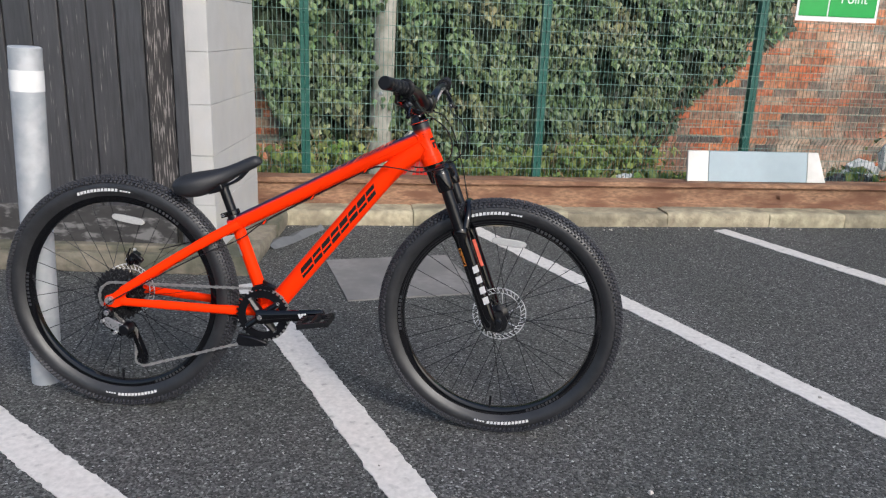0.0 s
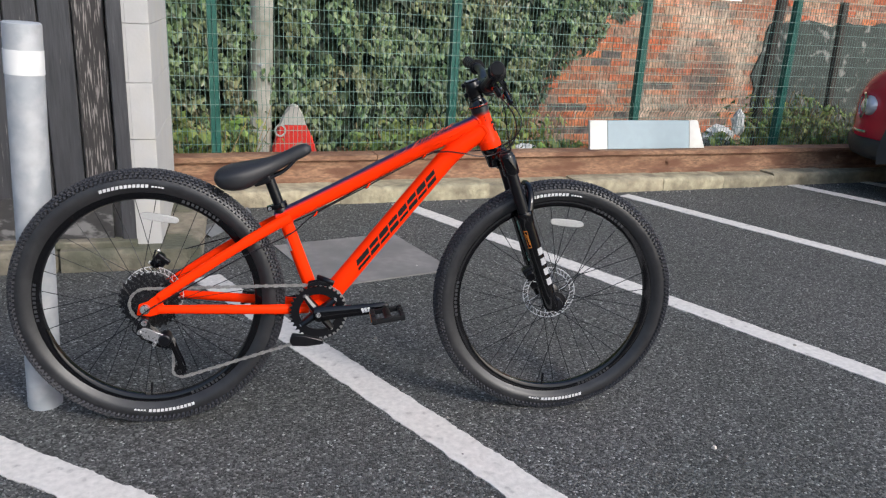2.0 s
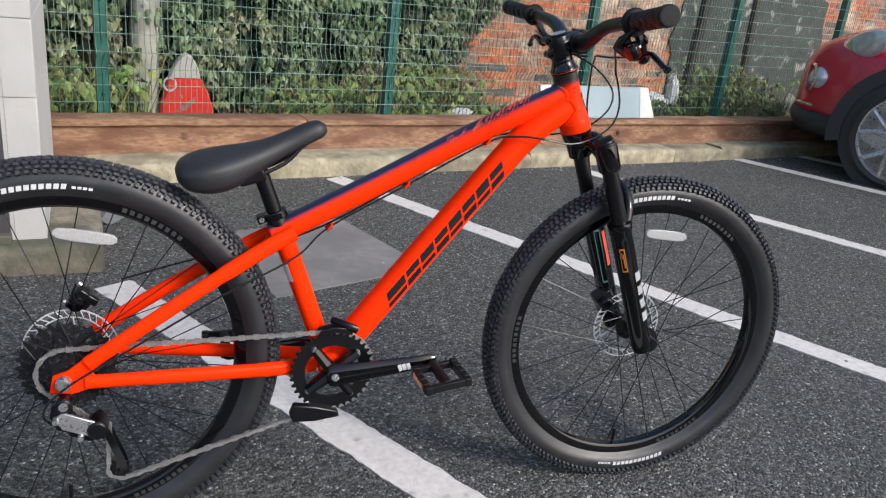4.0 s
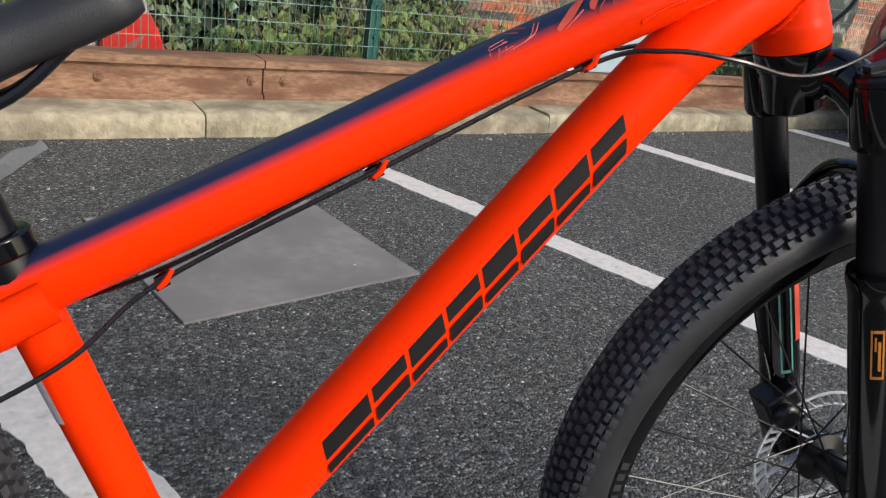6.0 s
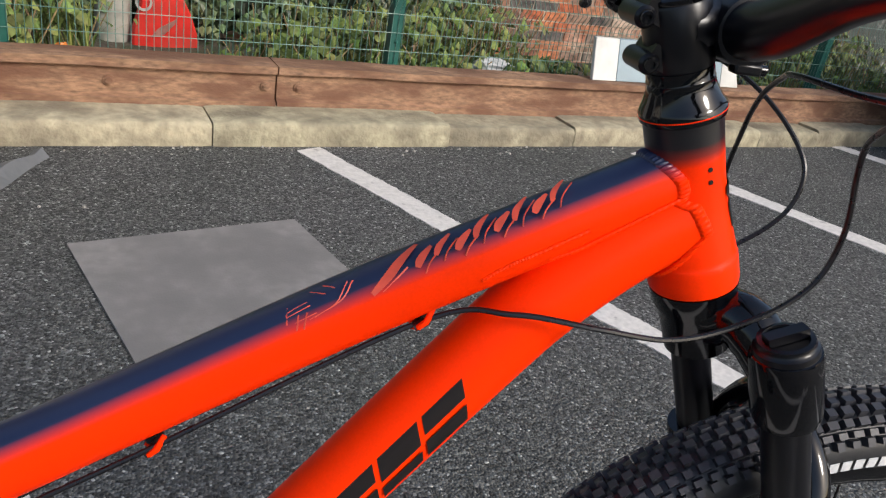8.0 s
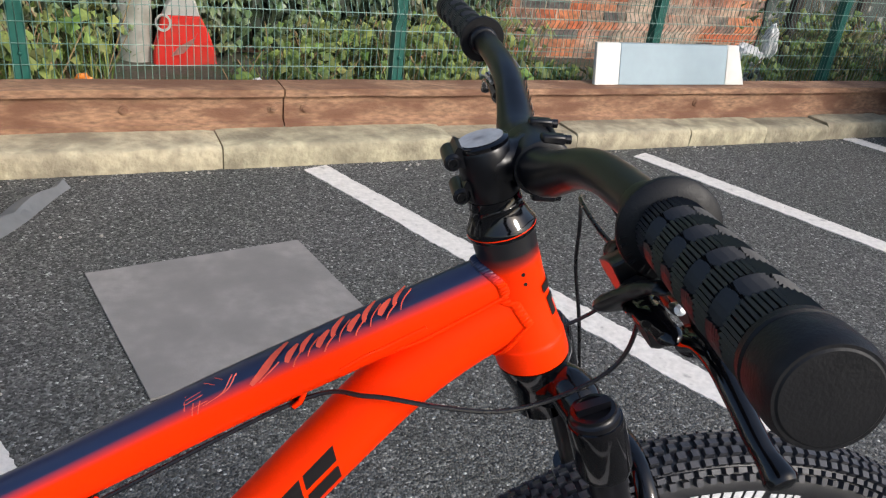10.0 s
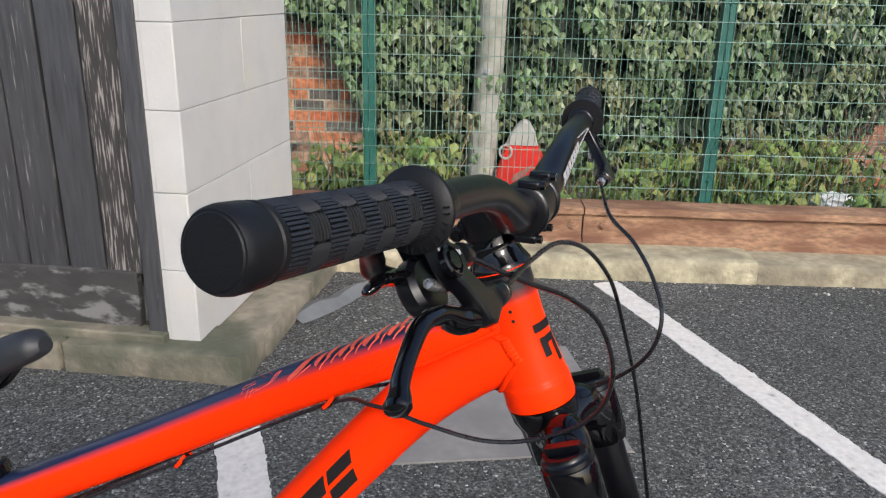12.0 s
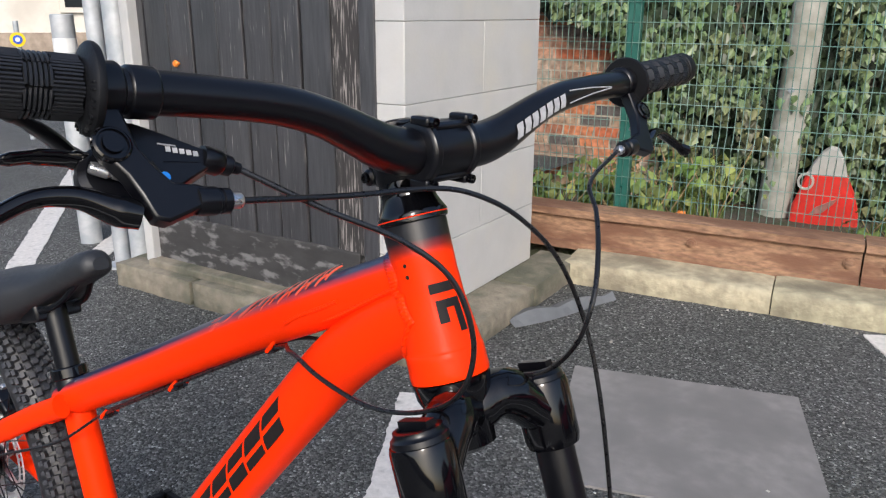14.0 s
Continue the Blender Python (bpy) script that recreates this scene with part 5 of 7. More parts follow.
    s0, s1 = off(0.0068, -0.0555, -0.036), off(0.007, -0.0735, -0.0422)
    g.lathe([(0.0066, -0.004), (0.0072, -0.002), (0.0072, 0.006), (0.0055, 0.0085), (0.0058, 0.0095), (0.0058, 0.013), (0.0038, 0.0145), (0.0034, 0.019), (0.0, 0.019)], 14, frame_to(s0, s1))
    part("cable_boot", g, M_BLACKS, shifter)
    SH_OUT = s0 + (s1 - s0).normalized() * 0.018


def cable(pts, name="cable", r=0.0018, label="black cable housing"):
    g = Geo()
    g.tube(curve_points(pts, 10), r, 8)
    return part(name, g, M_CABLE, bike, label)


SS = lambda p: S @ Vector(p)
rb, lb, sh = SBB @ RB_OUT, SBB @ LB_OUT, SBB @ SH_OUT
CL1, CL2, CL3 = Vector((0.704, -0.004, 0.726)), Vector((0.557, -0.004, 0.644)), Vector((0.422, -0.004, 0.568))
# shifter cable: loops before the head tube, round the near side of the down tube and back under the top tube
cable([sh, (0.878, -0.119, 0.889), (0.905, -0.081, 0.869), (0.927, -0.06, 0.846), (0.94, -0.053, 0.811), (0.936, -0.051, 0.78), (0.917, -0.048, 0.757), (0.882, -0.045, 0.739), (0.845, -0.047, 0.7345), (0.8, -0.046, 0.741), (0.752, -0.03, 0.742), CL1 + Vector((0, -0.005, 0.0)), CL2 + Vector((0, -0.007, 0.002)), CL3 + Vector((0, -0.007, 0.002)), (0.36, -0.035, 0.523), (0.24, -0.06, 0.468), (0.1, -0.078, 0.39), (0.0, -0.085, 0.33), (-0.03, -0.085, 0.29), (-0.01, -0.082, 0.262)])
# near brake cable: passes before the stem and drops to the front caliper
cable([rb, (0.878, -0.1, 0.894), (0.89, -0.033, 0.893), (0.905, -0.004, 0.887), (0.919, 0.027, 0.87), (0.935, 0.055, 0.84), (0.949, 0.077, 0.793), (0.965, 0.083, 0.736), (0.979, 0.086, 0.665), (0.99, 0.086, 0.6), (1.0, 0.08, 0.5), SS(cc + Vector((-0.02, 0.0, 0.03)))])
# far brake cable: drops beside the head tube and runs back along the top tube
cable([lb, (0.927, 0.112, 0.888), (0.95, 0.079, 0.872), (0.968, 0.05, 0.848), (0.976, 0.031, 0.822), (0.968, 0.029, 0.791), (0.941, 0.039, 0.761), (0.903, 0.042, 0.746), (0.85, 0.042, 0.738), (0.79, 0.036, 0.742), (0.745, 0.018, 0.738), CL1 + Vector((0, 0.006, 0.003)), CL2 + Vector((0, 0.006, 0.005)), CL3 + Vector((0, 0.006, 0.005)), (0.33, 0.045, 0.525), (0.2, 0.07, 0.49), (0.08, 0.075, 0.455)])
for c in (CL1, CL2, CL3):
    g = Geo()
    for q in (-0.0085, 0.0085):
        g.tube([c + Vector((-0.0045, q * 0.4, -0.0045)), c + Vector((-0.002, q * 0.95, -0.002)), c + Vector((0.002, q * 1.05, 0.002)), c + Vector((0.006, q * 0.7, 0.009))], [0.0014, 0.002, 0.0021, 0.0016], 7)
    guide = part("cable_guide", g, M_ORANGE2, bike, "orange clip brazed under the tube")
    g = Geo()
    for q in (-0.006, 0.006):
        g.tube([c + Vector((-0.004, q, -0.0035)), c + Vector((0.004, q, 0.0015))], 0.0028, 8)
    g.tube([c + Vector((-0.003, 0, -0.005)), c + Vector((0.001, 0, -0.002)), c + Vector((0.004, 0, 0.006))], [0.0016, 0.0022, 0.0016], 7, squash=1.6)
    part("clip_insert", g, M_CABLE, guide, "black plastic insert")

# marks on the down tube: black slanted blocks along the near side
dd = (Vector((0.6835, 0, 0.62)) - Vector((0.4765, 0, 0.363))).normalized()
dn_ = Vector((-dd.z, 0, dd.x))


def on_dt(s_, ang, eps=0.0008):
    """s_ metres up the down tube from its foot, ang degrees: 0 faces the near side, positive upwards."""
    base = DT0 + dd * s_
    q = radians(ang)
    return base + (Vector((0, -1, 0)) * math.cos(q) + dn_ * math.sin(q)) * (DT_R + eps)


s0 = 0.142
for k, wd in enumerate((0.049, 0.035, 0.036, 0.034, 0.034, 0.034, 0.034, 0.034)):
    # each mark is a slanted block, parted by one slot along it
    b0, b1 = -24, 29
    g = Geo()
    for c0, c1 in ((0, 0.3 + 0.13 * (k % 2)), (0.46 + 0.13 * (k % 2), 1)):
        rows = []
        for i in range(5):
            f = c0 + (c1 - c0) * i / 4
            rows.append([on_dt(s0 + 0.017 * f + wd * j / 4, b0 + (b1 - b0) * f) for j in range(5)])
        g.loft(rows, False, False)
    part("block_mark", g, M_MARKK, down_tube, "black slanted block mark with a slot", smooth=False)
    s0 += wd + 0.0042


# brush-like red strokes on the navy top of the top tube
td = (Vector((0.68, 0, 0.7387)) - Vector((0.5, 0, 0.6435))).normalized()
tu = Vector((-td.z, 0, td.x))


def on_tt(s_, ang, eps=-0.0007):
    base = Vector((0.5, 0, 0.6435)) + td * s_
    q = radians(ang)
    return base + (Vector((0, -1, 0)) * math.cos(q) + tu * math.sin(q)) * (0.0208 + eps)


def strokes(name, segs, material, r, label):
    for seg in segs:
        g = Geo()
        g.tube([on_tt(a, b) for a, b in curve2(seg)], r, 5, squash=0.5)
        part(name, g, material, top_tube, label)


def curve2(seg):
    return [(p.x, p.y) for p in curve_points([(a, b, 0) for a, b in seg], 5)]


def ribbon(g, seg, w0, w1, eps=0.0005):
    """A flat brush stroke lying on the tube, from width w0 swelling in the middle to w1."""
    pts = curve2(seg)
    rows = []
    for i, (a_, b_) in enumerate(pts):
        p, q = pts[max(i - 1, 0)], pts[min(i + 1, len(pts) - 1)]
        d_ = Vector((q[0] - p[0], (q[1] - p[1]) * 0.000363)).normalized()
        f = i / (len(pts) - 1)
        w = (w0 + (w1 - w0) * f) * (0.35 + 0.65 * math.sin(math.pi * min(1.0, 0.12 + 0.86 * f)))
        rows.append([on_tt(a_ - d_.y * w * k, b_ + d_.x * w * k / 0.000363, eps) for k in (-1, 0, 1)])
    g.loft(rows, False, False)


brush = [([(0.2, 34), (0.212, 50), (0.221, 66), (0.234, 88)], 0.0024, 0.0034)]
for k, (h0, h1, w) in enumerate(((44, 70, 24), (50, 78, 20), (44, 68, 24), (50, 84, 20), (46, 70, 24), (50, 86, 20), (48, 72, 24), (54, 88, 18))):
    x = 0.229 + 0.0122 * k
    brush.append(([(x, h0), (x + 0.004, (h0 + h1) / 2 - 1), (x + 0.0095 + 0.0001 * (h1 - h0), h1)], w * 1e-4, w * 1e-4))
for seg, w0, w1 in brush:
    g = Geo()
    ribbon(g, seg, w0, w1)
    part("red_stroke", g, M_MARKR, top_tube, "red brush-like stroke")
strokes("red_stroke", [[(a_ + 0.003, b_ - 13) for a_, b_ in seg[:3]] for seg, w0, w1 in brush[1:]] + [[(0.206, 30), (0.216, 42), (0.224, 52)]], M_MARKR, 0.0009, "thin red line")
strokes("red_stroke", [[(0.15, 44), (0.154, 76), (0.163, 78), (0.161, 46)], [(0.163, 36), (0.18, 44), (0.19, 72)], [(0.166, 36), (0.184, 46), (0.193, 70)], [(0.168, 84), (0.176, 66), (0.174, 80)], [(0.176, 86), (0.182, 70)], [(0.154, 30), (0.158, 52)], [(0.158, 28), (0.163, 50)], [(0.152, 54), (0.166, 58)], [(0.153, 62), (0.165, 66)], [(0.155, 40), (0.168, 42)]], M_MARKR, 0.0014, "red line drawing")
g = Geo()
g.loft([[on_tt(-0.128 + 0.04 * i / 4, 52 + 22 * j / 3, 0.0006) for j in range(4)] for i in range(5)], False, False)
part("small_label", g, M_MARKB, top_tube, "pale blue printed label")
# label on the seat tube
g = Geo()
sd_ = (BB - ST1).normalized()
g.loft([[ST1 + sd_ * (0.05 + 0.035 * i / 2) + (Vector((0, -1, 0)) * math.sin(q) + Vector((-0.93, 0, -0.36)) * math.cos(q)) * 0.0181 for q in (radians(20 + 12 * j) for j in range(4))] for i in range(3)], False, False)
part("small_label", g, M_MARKW, seat_tube, "white paper label")
# badge block on the head tube's front
g = Geo()
for h0, h1, q0, q1 in ((0.061, 0.068, 2, 52), (0.032, 0.056, 4, 17), (0.04, 0.056, 30, 46), (0.05, 0.056, 4, 46)):
    rows = []
    for i in range(3):
        h = h0 + (h1 - h0) * i / 2
        rr = 0.0233 + max(0, 0.055 - h) * 0.11 + 0.001
        rows.append([H0 + AX * h + (FWD * math.cos(radians(q)) - Vector((0, 1, 0)) * math.sin(radians(q))) * rr for q in (q0 + (q1 - q0) * j / 3 for j in range(4))])
    g.loft(rows, False, False)
part("badge", g, M_MARKK, head_tube, "black block badge")
for h in (0.084, 0.076):
    g = Geo()
    c = H0 + AX * h + (Vector((0, -1, 0)) * 0.97 + FWD * 0.1) * 0.0238
    g.lathe([(0.0016, 0.0), (0.0014, 0.0004), (0.0, 0.0004)], 8, frame_to(c, c + Vector((0, -1, 0))))
    part("vent_hole", g, M_MARKK, head_tube)

# ---- drivetrain ----
CW = BB + Vector((0, -0.052, 0))
g = Geo()
n = 36
outl, inl = [], []
for i in range(n):
    t = 2 * math.pi * i / n
    for dr, dt in ((-0.003, -0.3), (0.003, -0.1), (0.003, 0.1), (-0.003, 0.3)):
        tt = t + dt * 2 * math.pi / n
        outl.append(((0.073 + dr) * math.cos(tt), (0.073 + dr) * math.sin(tt)))
        inl.append((0.049 * math.cos(tt), 0.049 * math.sin(tt)))
m_ = Matrix.Translation(CW) @ YW
k = len(outl)
vs = [m_ @ Vector((x, y, z)) for z in (-0.002, 0.002) for x, y in outl] + [m_ @ Vector((x, y, z)) for z in (-0.002, 0.002) for x, y in inl]
fs = []
for i in range(k):
    j = (i + 1) % k
    fs += [(i, j, k + j, k + i), (2 * k + i, 3 * k + i, 3 * k + j, 2 * k + j), (i, 2 * k + i, 2 * k + j, j), (k + i, k + j, 3 * k + j, 3 * k + i)]
g.add(vs, fs)
crank = part("crankset", g, M_BLACKS, bike, "black chainring and crank")
g = Geo()
for i in range(4):
    t = radians(38 + 90 * i)
    g.tube([CW + Vector((0.012 * math.cos(t), -0.004, 0.012 * math.sin(t))), CW + Vector((0.055 * math.cos(t), -0.002, 0.056 * math.sin(t)))], [0.017, 0.0125], 8, squash=0.7, up=(0, 1, 0))
part("spider", g, M_BLACKS, crank)
for i in range(4):
    t = radians(38 + 90 * i)
    g = Geo()
    side_lathe(g, CW + Vector((0.055 * math.cos(t), -0.006, 0.055 * math.sin(t))), [(0.0, -0.004), (0.0045, -0.004), (0.0055, 0.0), (0.0055, 0.004)], 10)
    part("ring_bolt", g, M_STEEL, crank)
CA = radians(7)
cd = Vector((math.cos(CA), 0, math.sin(CA)))
g = Geo()
c0, c1 = BB + Vector((0, -0.072, 0)), BB + cd * 0.172 + Vector((0, -0.086, 0))
g.tube([c0 - cd * 0.014, c0 - cd * 0.01, c0, c0.lerp(c1, 0.3), c0.lerp(c1, 0.8), c1, c1 + cd * 0.01, c1 + cd * 0.013], [0.01, 0.019, 0.022, 0.0175, 0.0145, 0.015, 0.0118, 0.005], 14, squash=0.48)
arm = part("crank_arm", g, M_BLACKG, crank, "gloss black crank arm")
g = Geo()
side_lathe(g, c0 + Vector((0, -0.009, 0)), [(0.0, -0.003), (0.006, -0.003), (0.008, 0.0), (0.008, 0.006)], 14)
part("crank_bolt", g, M_STEEL, crank)
g = Geo()
mk = c0.lerp(c1, 0.72) + Vector((0, -0.0075, 0))
for q in range(3):
    g.box(mk + cd * (0.008 * q - 0.008), (0.0065, 0.0012, 0.0125), Matrix.Rotation(-0.35, 4, "Y"))
part("crank_mark", g, M_MARKW, crank, "grey printed bars", smooth=False)
g = Geo()
c2, c3 = BB + Vector((0, 0.075, 0)), BB - cd * 0.172 + Vector((0, 0.09, 0))
g.tube([c2 + cd * 0.012, c2, c2.lerp(c3, 0.5), c3, c3 - cd * 0.012], [0.012, 0.017, 0.012, 0.0125, 0.006], 12, squash=0.55)
part("crank_arm", g, M_BLACKG, crank, "gloss black crank arm")


def pedal(c, sgn, tilt):
    g = Geo()
    m = Matrix.Translation(c) @ Matrix.Rotation(radians(tilt), 4, "Y")
    g.tube([m @ Vector((0, 0, 0)), m @ Vector((0, 0.085 * sgn, 0))], 0.0095, 12)
    for x in (-0.036, 0.036):
        g.box(m @ Vector((x, 0.048 * sgn, 0)), (0.012, 0.088, 0.015), m.to_3x3().to_4x4())
    for y in (0.012, 0.086):
        g.box(m @ Vector((0, y * sgn, 0)), (0.07, 0.01, 0.013), m.to_3x3().to_4x4())
    for x in (-0.036, 0.036):
        for k in range(4):
            g.box(m @ Vector((x, (0.018 + 0.02 * k) * sgn, 0)), (0.012, 0.006, 0.02), m.to_3x3().to_4x4())
    pd = part("pedal", g, M_GRIP, crank, "black plastic platform pedal", bevel=0.0015)
    g = Geo()
    g.box(m @ Vector((-0.0425, 0.048 * sgn, 0)), (0.002, 0.05, 0.011), m.to_3x3().to_4x4())
    part("reflector", g, M_AMBER, pd, "small amber reflector", bevel=0.0006)


pedal(c1 + Vector((0.002, -0.012, 0)), -1, -9)
pedal(c3 + Vector((0, 0.012, 0)), 1, 0)

# chain: upper run, lower run, wrapped round ring, cassette and pulleys
CY = -0.048
J1, J2 = Vector((0.044, CY, 0.236)), Vector((0.074, CY, 0.16))
loop = []
for k in range(25):
    t = radians(100 - 200 * k / 24)
    loop.append(BB + Vector((0.074 * math.cos(t), CY, 0.074 * math.sin(t))))
loop.append(J2 + Vector((0.006, 0, -0.021)))
for k in range(7):
    t = radians(-60 - 150 * k / 6)
    loop.append(J2 + Vector((0.019 * math.cos(t), 0, 0.019 * math.sin(t))))
for k in range(7):
    t = radians(-40 + 150 * k / 6)
    loop.append(J1 + Vector((0.019 * math.cos(t), 0, 0.019 * math.sin(t))))
for k in range(18):
    t = radians(250 - 165 * k / 17)
    loop.append(RW + Vector((0.043 * math.cos(t), CY, 0.043 * math.sin(t))))
loop.append(loop[0])
dist, links = 0.0, []
dense = []
for a, b in zip(loop[:-1], loop[1:]):
    n = max(1, int((b - a).length / 0.002))
    dense += [a.lerp(b, k / n) for k in range(n)]
g, acc, last, num = Geo(), 0.0, dense[0], 0
for p in dense[1:]:
    if (p - last).length >= 0.0115:
        c, d = (p + last) / 2, (p - last).normalized()
        mm = Matrix((d, Vector((0, 1, 0)), d.cross(Vector((0, 1, 0))))).transposed().to_4x4()
        w = 0.0062 if num % 2 else 0.0042
        for sy in (-1, 1):
            g.box(c + Vector((0, sy * w / 2, 0)), (0.0105, 0.0012, 0.0074 if num % 2 else 0.0054), mm)
        g.box(last, (0.0042, 0.0062, 0.0042), mm)
        last, num = p, num + 1
part("chain", g, M_CHAIN, bike, "grey steel chain", smooth=False, kind="stuff")

# rear derailleur: hanger knuckle, two parallelogram links, lower knuckle, cage and pulleys
M_GREYAL = mat("grey_alloy", (0.32, 0.32, 0.33), 0.3, metal=0.6, scale=200, vary=0.2, bump=0.05)
g = Geo()
g.prism([(-0.014, 0.0), (0.004, 0.012), (0.014, 0.004), (0.016, -0.012), (0.006, -0.03), (-0.01, -0.034), (-0.018, -0.02)], 0.012, Matrix.Translation((-0.004, -0.08, 0.303)) @ Matrix.Rotation(radians(90), 4, "X"))
side_lathe(g, (0.0, -0.088, 0.306), [(0.0, -0.008), (0.01, -0.008), (0.0125, -0.005), (0.0125, 0.01)], 18)
side_lathe(g, (0.046, -0.075, 0.258), [(0.0, -0.02), (0.013, -0.02), (0.0165, -0.016), (0.0165, 0.016)], 22)
dr = part("rear_derailleur", g, M_BLACKS, bike, "black and silver rear derailleur", bevel=0.0015)
for poly, y, mt, nm in (
    ([(-0.016, -0.016), (-0.002, -0.006), (0.048, -0.028), (0.054, -0.043), (0.04, -0.053), (-0.004, -0.036)], -0.09, M_GREYAL, "link_plate"),
    ([(-0.02, -0.024), (-0.006, -0.016), (0.044, -0.042), (0.042, -0.058), (0.026, -0.06), (-0.014, -0.044)], -0.074, M_BLACKS, "link_plate"),
    ([(0.004, -0.03), (0.044, -0.044), (0.05, -0.058), (0.034, -0.064), (0.004, -0.05)], -0.083, M_BLACKG, "link_plate"),
):
    g = Geo()
    g.prism(poly, 0.005, Matrix.Translation((0.0, y, 0.3)) @ Matrix.Rotation(radians(90), 4, "X"))
    part(nm, g, mt, dr, bevel=0.0015)
axis_ = curve_points([J1 + Vector((-0.004, 0, 0.026)), J1 + Vector((0.008, 0, 0.012)), J1.lerp(J2, 0.35) + Vector((0.012, 0, 0.002)), J1.lerp(J2, 0.75) + Vector((0.01, 0, 0.002)), J2 + Vector((0.004, 0, -0.006))], 5)
wide = [0.007, 0.008, 0.0085, 0.008, 0.007, 0.0062, 0.0058, 0.0056, 0.0055, 0.0055, 0.0055, 0.0056, 0.0058, 0.006, 0.0064, 0.007, 0.008, 0.009, 0.0095, 0.009, 0.006]
for yy in (-0.06, -0.036):
    left, right = [], []
    for k, p in enumerate(axis_):
        d_ = (axis_[min(k + 1, len(axis_) - 1)] - axis_[max(k - 1, 0)]).normalized()
        n_ = Vector((-d_.z, 0, d_.x)) * wide[k]
        left.append((p.x + n_.x, p.z + n_.z))
        right.append((p.x - n_.x, p.z - n_.z))
    g = Geo()
    g.loft([[Vector((a_[0], yy - 0.0012, a_[1])), Vector((b_[0], yy - 0.0012, b_[1])), Vector((b_[0], yy + 0.0012, b_[1])), Vector((a_[0], yy + 0.0012, a_[1]))] for a_, b_ in zip(left, right)])
    part("cage_plate", g, M_BLACKG if yy < -0.05 else M_BLACKS, dr, smooth=False)
for J in (J1, J2):
    g = Geo()
    n = 11
    o = []
    for i in range(n):
        t = 2 * math.pi * i / n
        for rr, dt in ((0.016, -0.15), (0.0195, -0.06), (0.0195, 0.06), (0.016, 0.15)):
            o.append((rr * math.cos(t + dt), rr * math.sin(t + dt)))
    g.prism(o, 0.004, Matrix.Translation(J) @ YW)
    side_lathe(g, J + Vector((0, -0.014, 0)), [(0.0, -0.004), (0.005, -0.004), (0.006, 0.0), (0.006, 0.004)], 10)
    part("pulley", g, M_BLACKS, dr)
for p, r in (((0.0, -0.094, 0.306), 0.0075), ((-0.012, -0.096, 0.282), 0.005), ((0.022, -0.096, 0.25), 0.005), ((0.0, -0.078, 0.336), 0.012)):
    g = Geo()
    side_lathe(g, p, [(0.0, -0.006), (r * 0.8, -0.006), (r, -0.003), (r, 0.008)], 12)
    part("fixing_bolt", g, M_STEEL, dr)
# front derailleur and chain guide
g = Geo()
g.tube(curve_points([(0.43, -0.035, 0.405), (0.45, -0.058, 0.403), (0.47, -0.062, 0.395)], 4), 0.008, 10, squash=0.8)
g.prism([(-0.03, -0.006), (-0.026, 0.006), (0.0, 0.012), (0.03, 0.008), (0.032, -0.004), (0.0, 0.002)], 0.003, Matrix.Translation((0.43, -0.062, 0.39)) @ Matrix.Rotation(radians(90), 4, "X"))
g.prism([(-0.03, -0.006), (-0.026, 0.006), (0.0, 0.012), (0.03, 0.008), (0.032, -0.004), (0.0, 0.002)], 0.003, Matrix.Translation((0.43, -0.042, 0.39)) @ Matrix.Rotation(radians(90), 4, "X"))
part("front_derailleur", g, M_BLACKS, bike, "black front derailleur", bevel=0.001)
g = Geo()
g.prism([(-0.075, -0.078), (-0.068, -0.058), (-0.03, -0.064), (0.012, -0.076), (0.015, -0.088), (-0.03, -0.094), (-0.068, -0.092)], 0.016, Matrix.Translation(BB + Vector((0, -0.055, 0))) @ Matrix.Rotation(radians(90), 4, "X"))
part("chain_guide", g, M_BLACKS, bike, "black plastic chain guide", bevel=0.003)
# rear caliper over the disc: body, cable arm, adjuster and bolts
RC = Matrix.Translation((0.013, 0.05, 0.432)) @ Matrix.Rotation(radians(-52), 4, "Y")
R4 = RC.to_3x3().to_4x4()
g = Geo()
g.box(RC @ Vector((0, 0, 0)), (0.04, 0.026, 0.022), R4)
g.box(RC @ Vector((-0.004, 0.004, -0.014)), (0.024, 0.018, 0.018), R4)
g.box(RC @ Vector((0.012, -0.006, -0.016)), (0.014, 0.012, 0.026), R4)
caliper = part("rear_caliper", g, M_BLACKS, bike, "black cable disc brake caliper", bevel=0.003)
g = Geo()
side_lathe(g, RC @ Vector((-0.006, -0.012, -0.002)), [(0.0, -0.009), (0.006, -0.009), (0.0075, -0.006), (0.0125, -0.005), (0.0135, 0.0), (0.0135, 0.006)], 18)
part("adjuster", g, M_BLACKG, caliper)
g = Geo()
g.tube([RC @ Vector((-0.004, -0.018, 0.002)), RC @ Vector((0.008, -0.02, 0.014)), RC @ Vector((0.026, -0.018, 0.02))], [0.005, 0.0042, 0.0035], 8, squash=0.6, up=(0, 1, 0))
part("cable_arm", g, M_BLACKS, caliper)
for x in (-0.018, 0.022):
    g = Geo()
    c_ = RC @ Vector((x, 0.0, 0.011))
    g.lathe([(0.0045, -0.002), (0.0045, 0.004), (0.002, 0.004), (0.002, 0.002), (0.0, 0.002)], 12, frame_to(c_, RC @ Vector((x, 0.0, 0.05))))
    part("caliper_bolt", g, M_STEEL, caliper)
g = Geo()
g.tube([(0, -0.08, 0.336), (0, 0.08, 0.336)], 0.005, 10)
part("rear_axle", g, M_DARKST, bike)


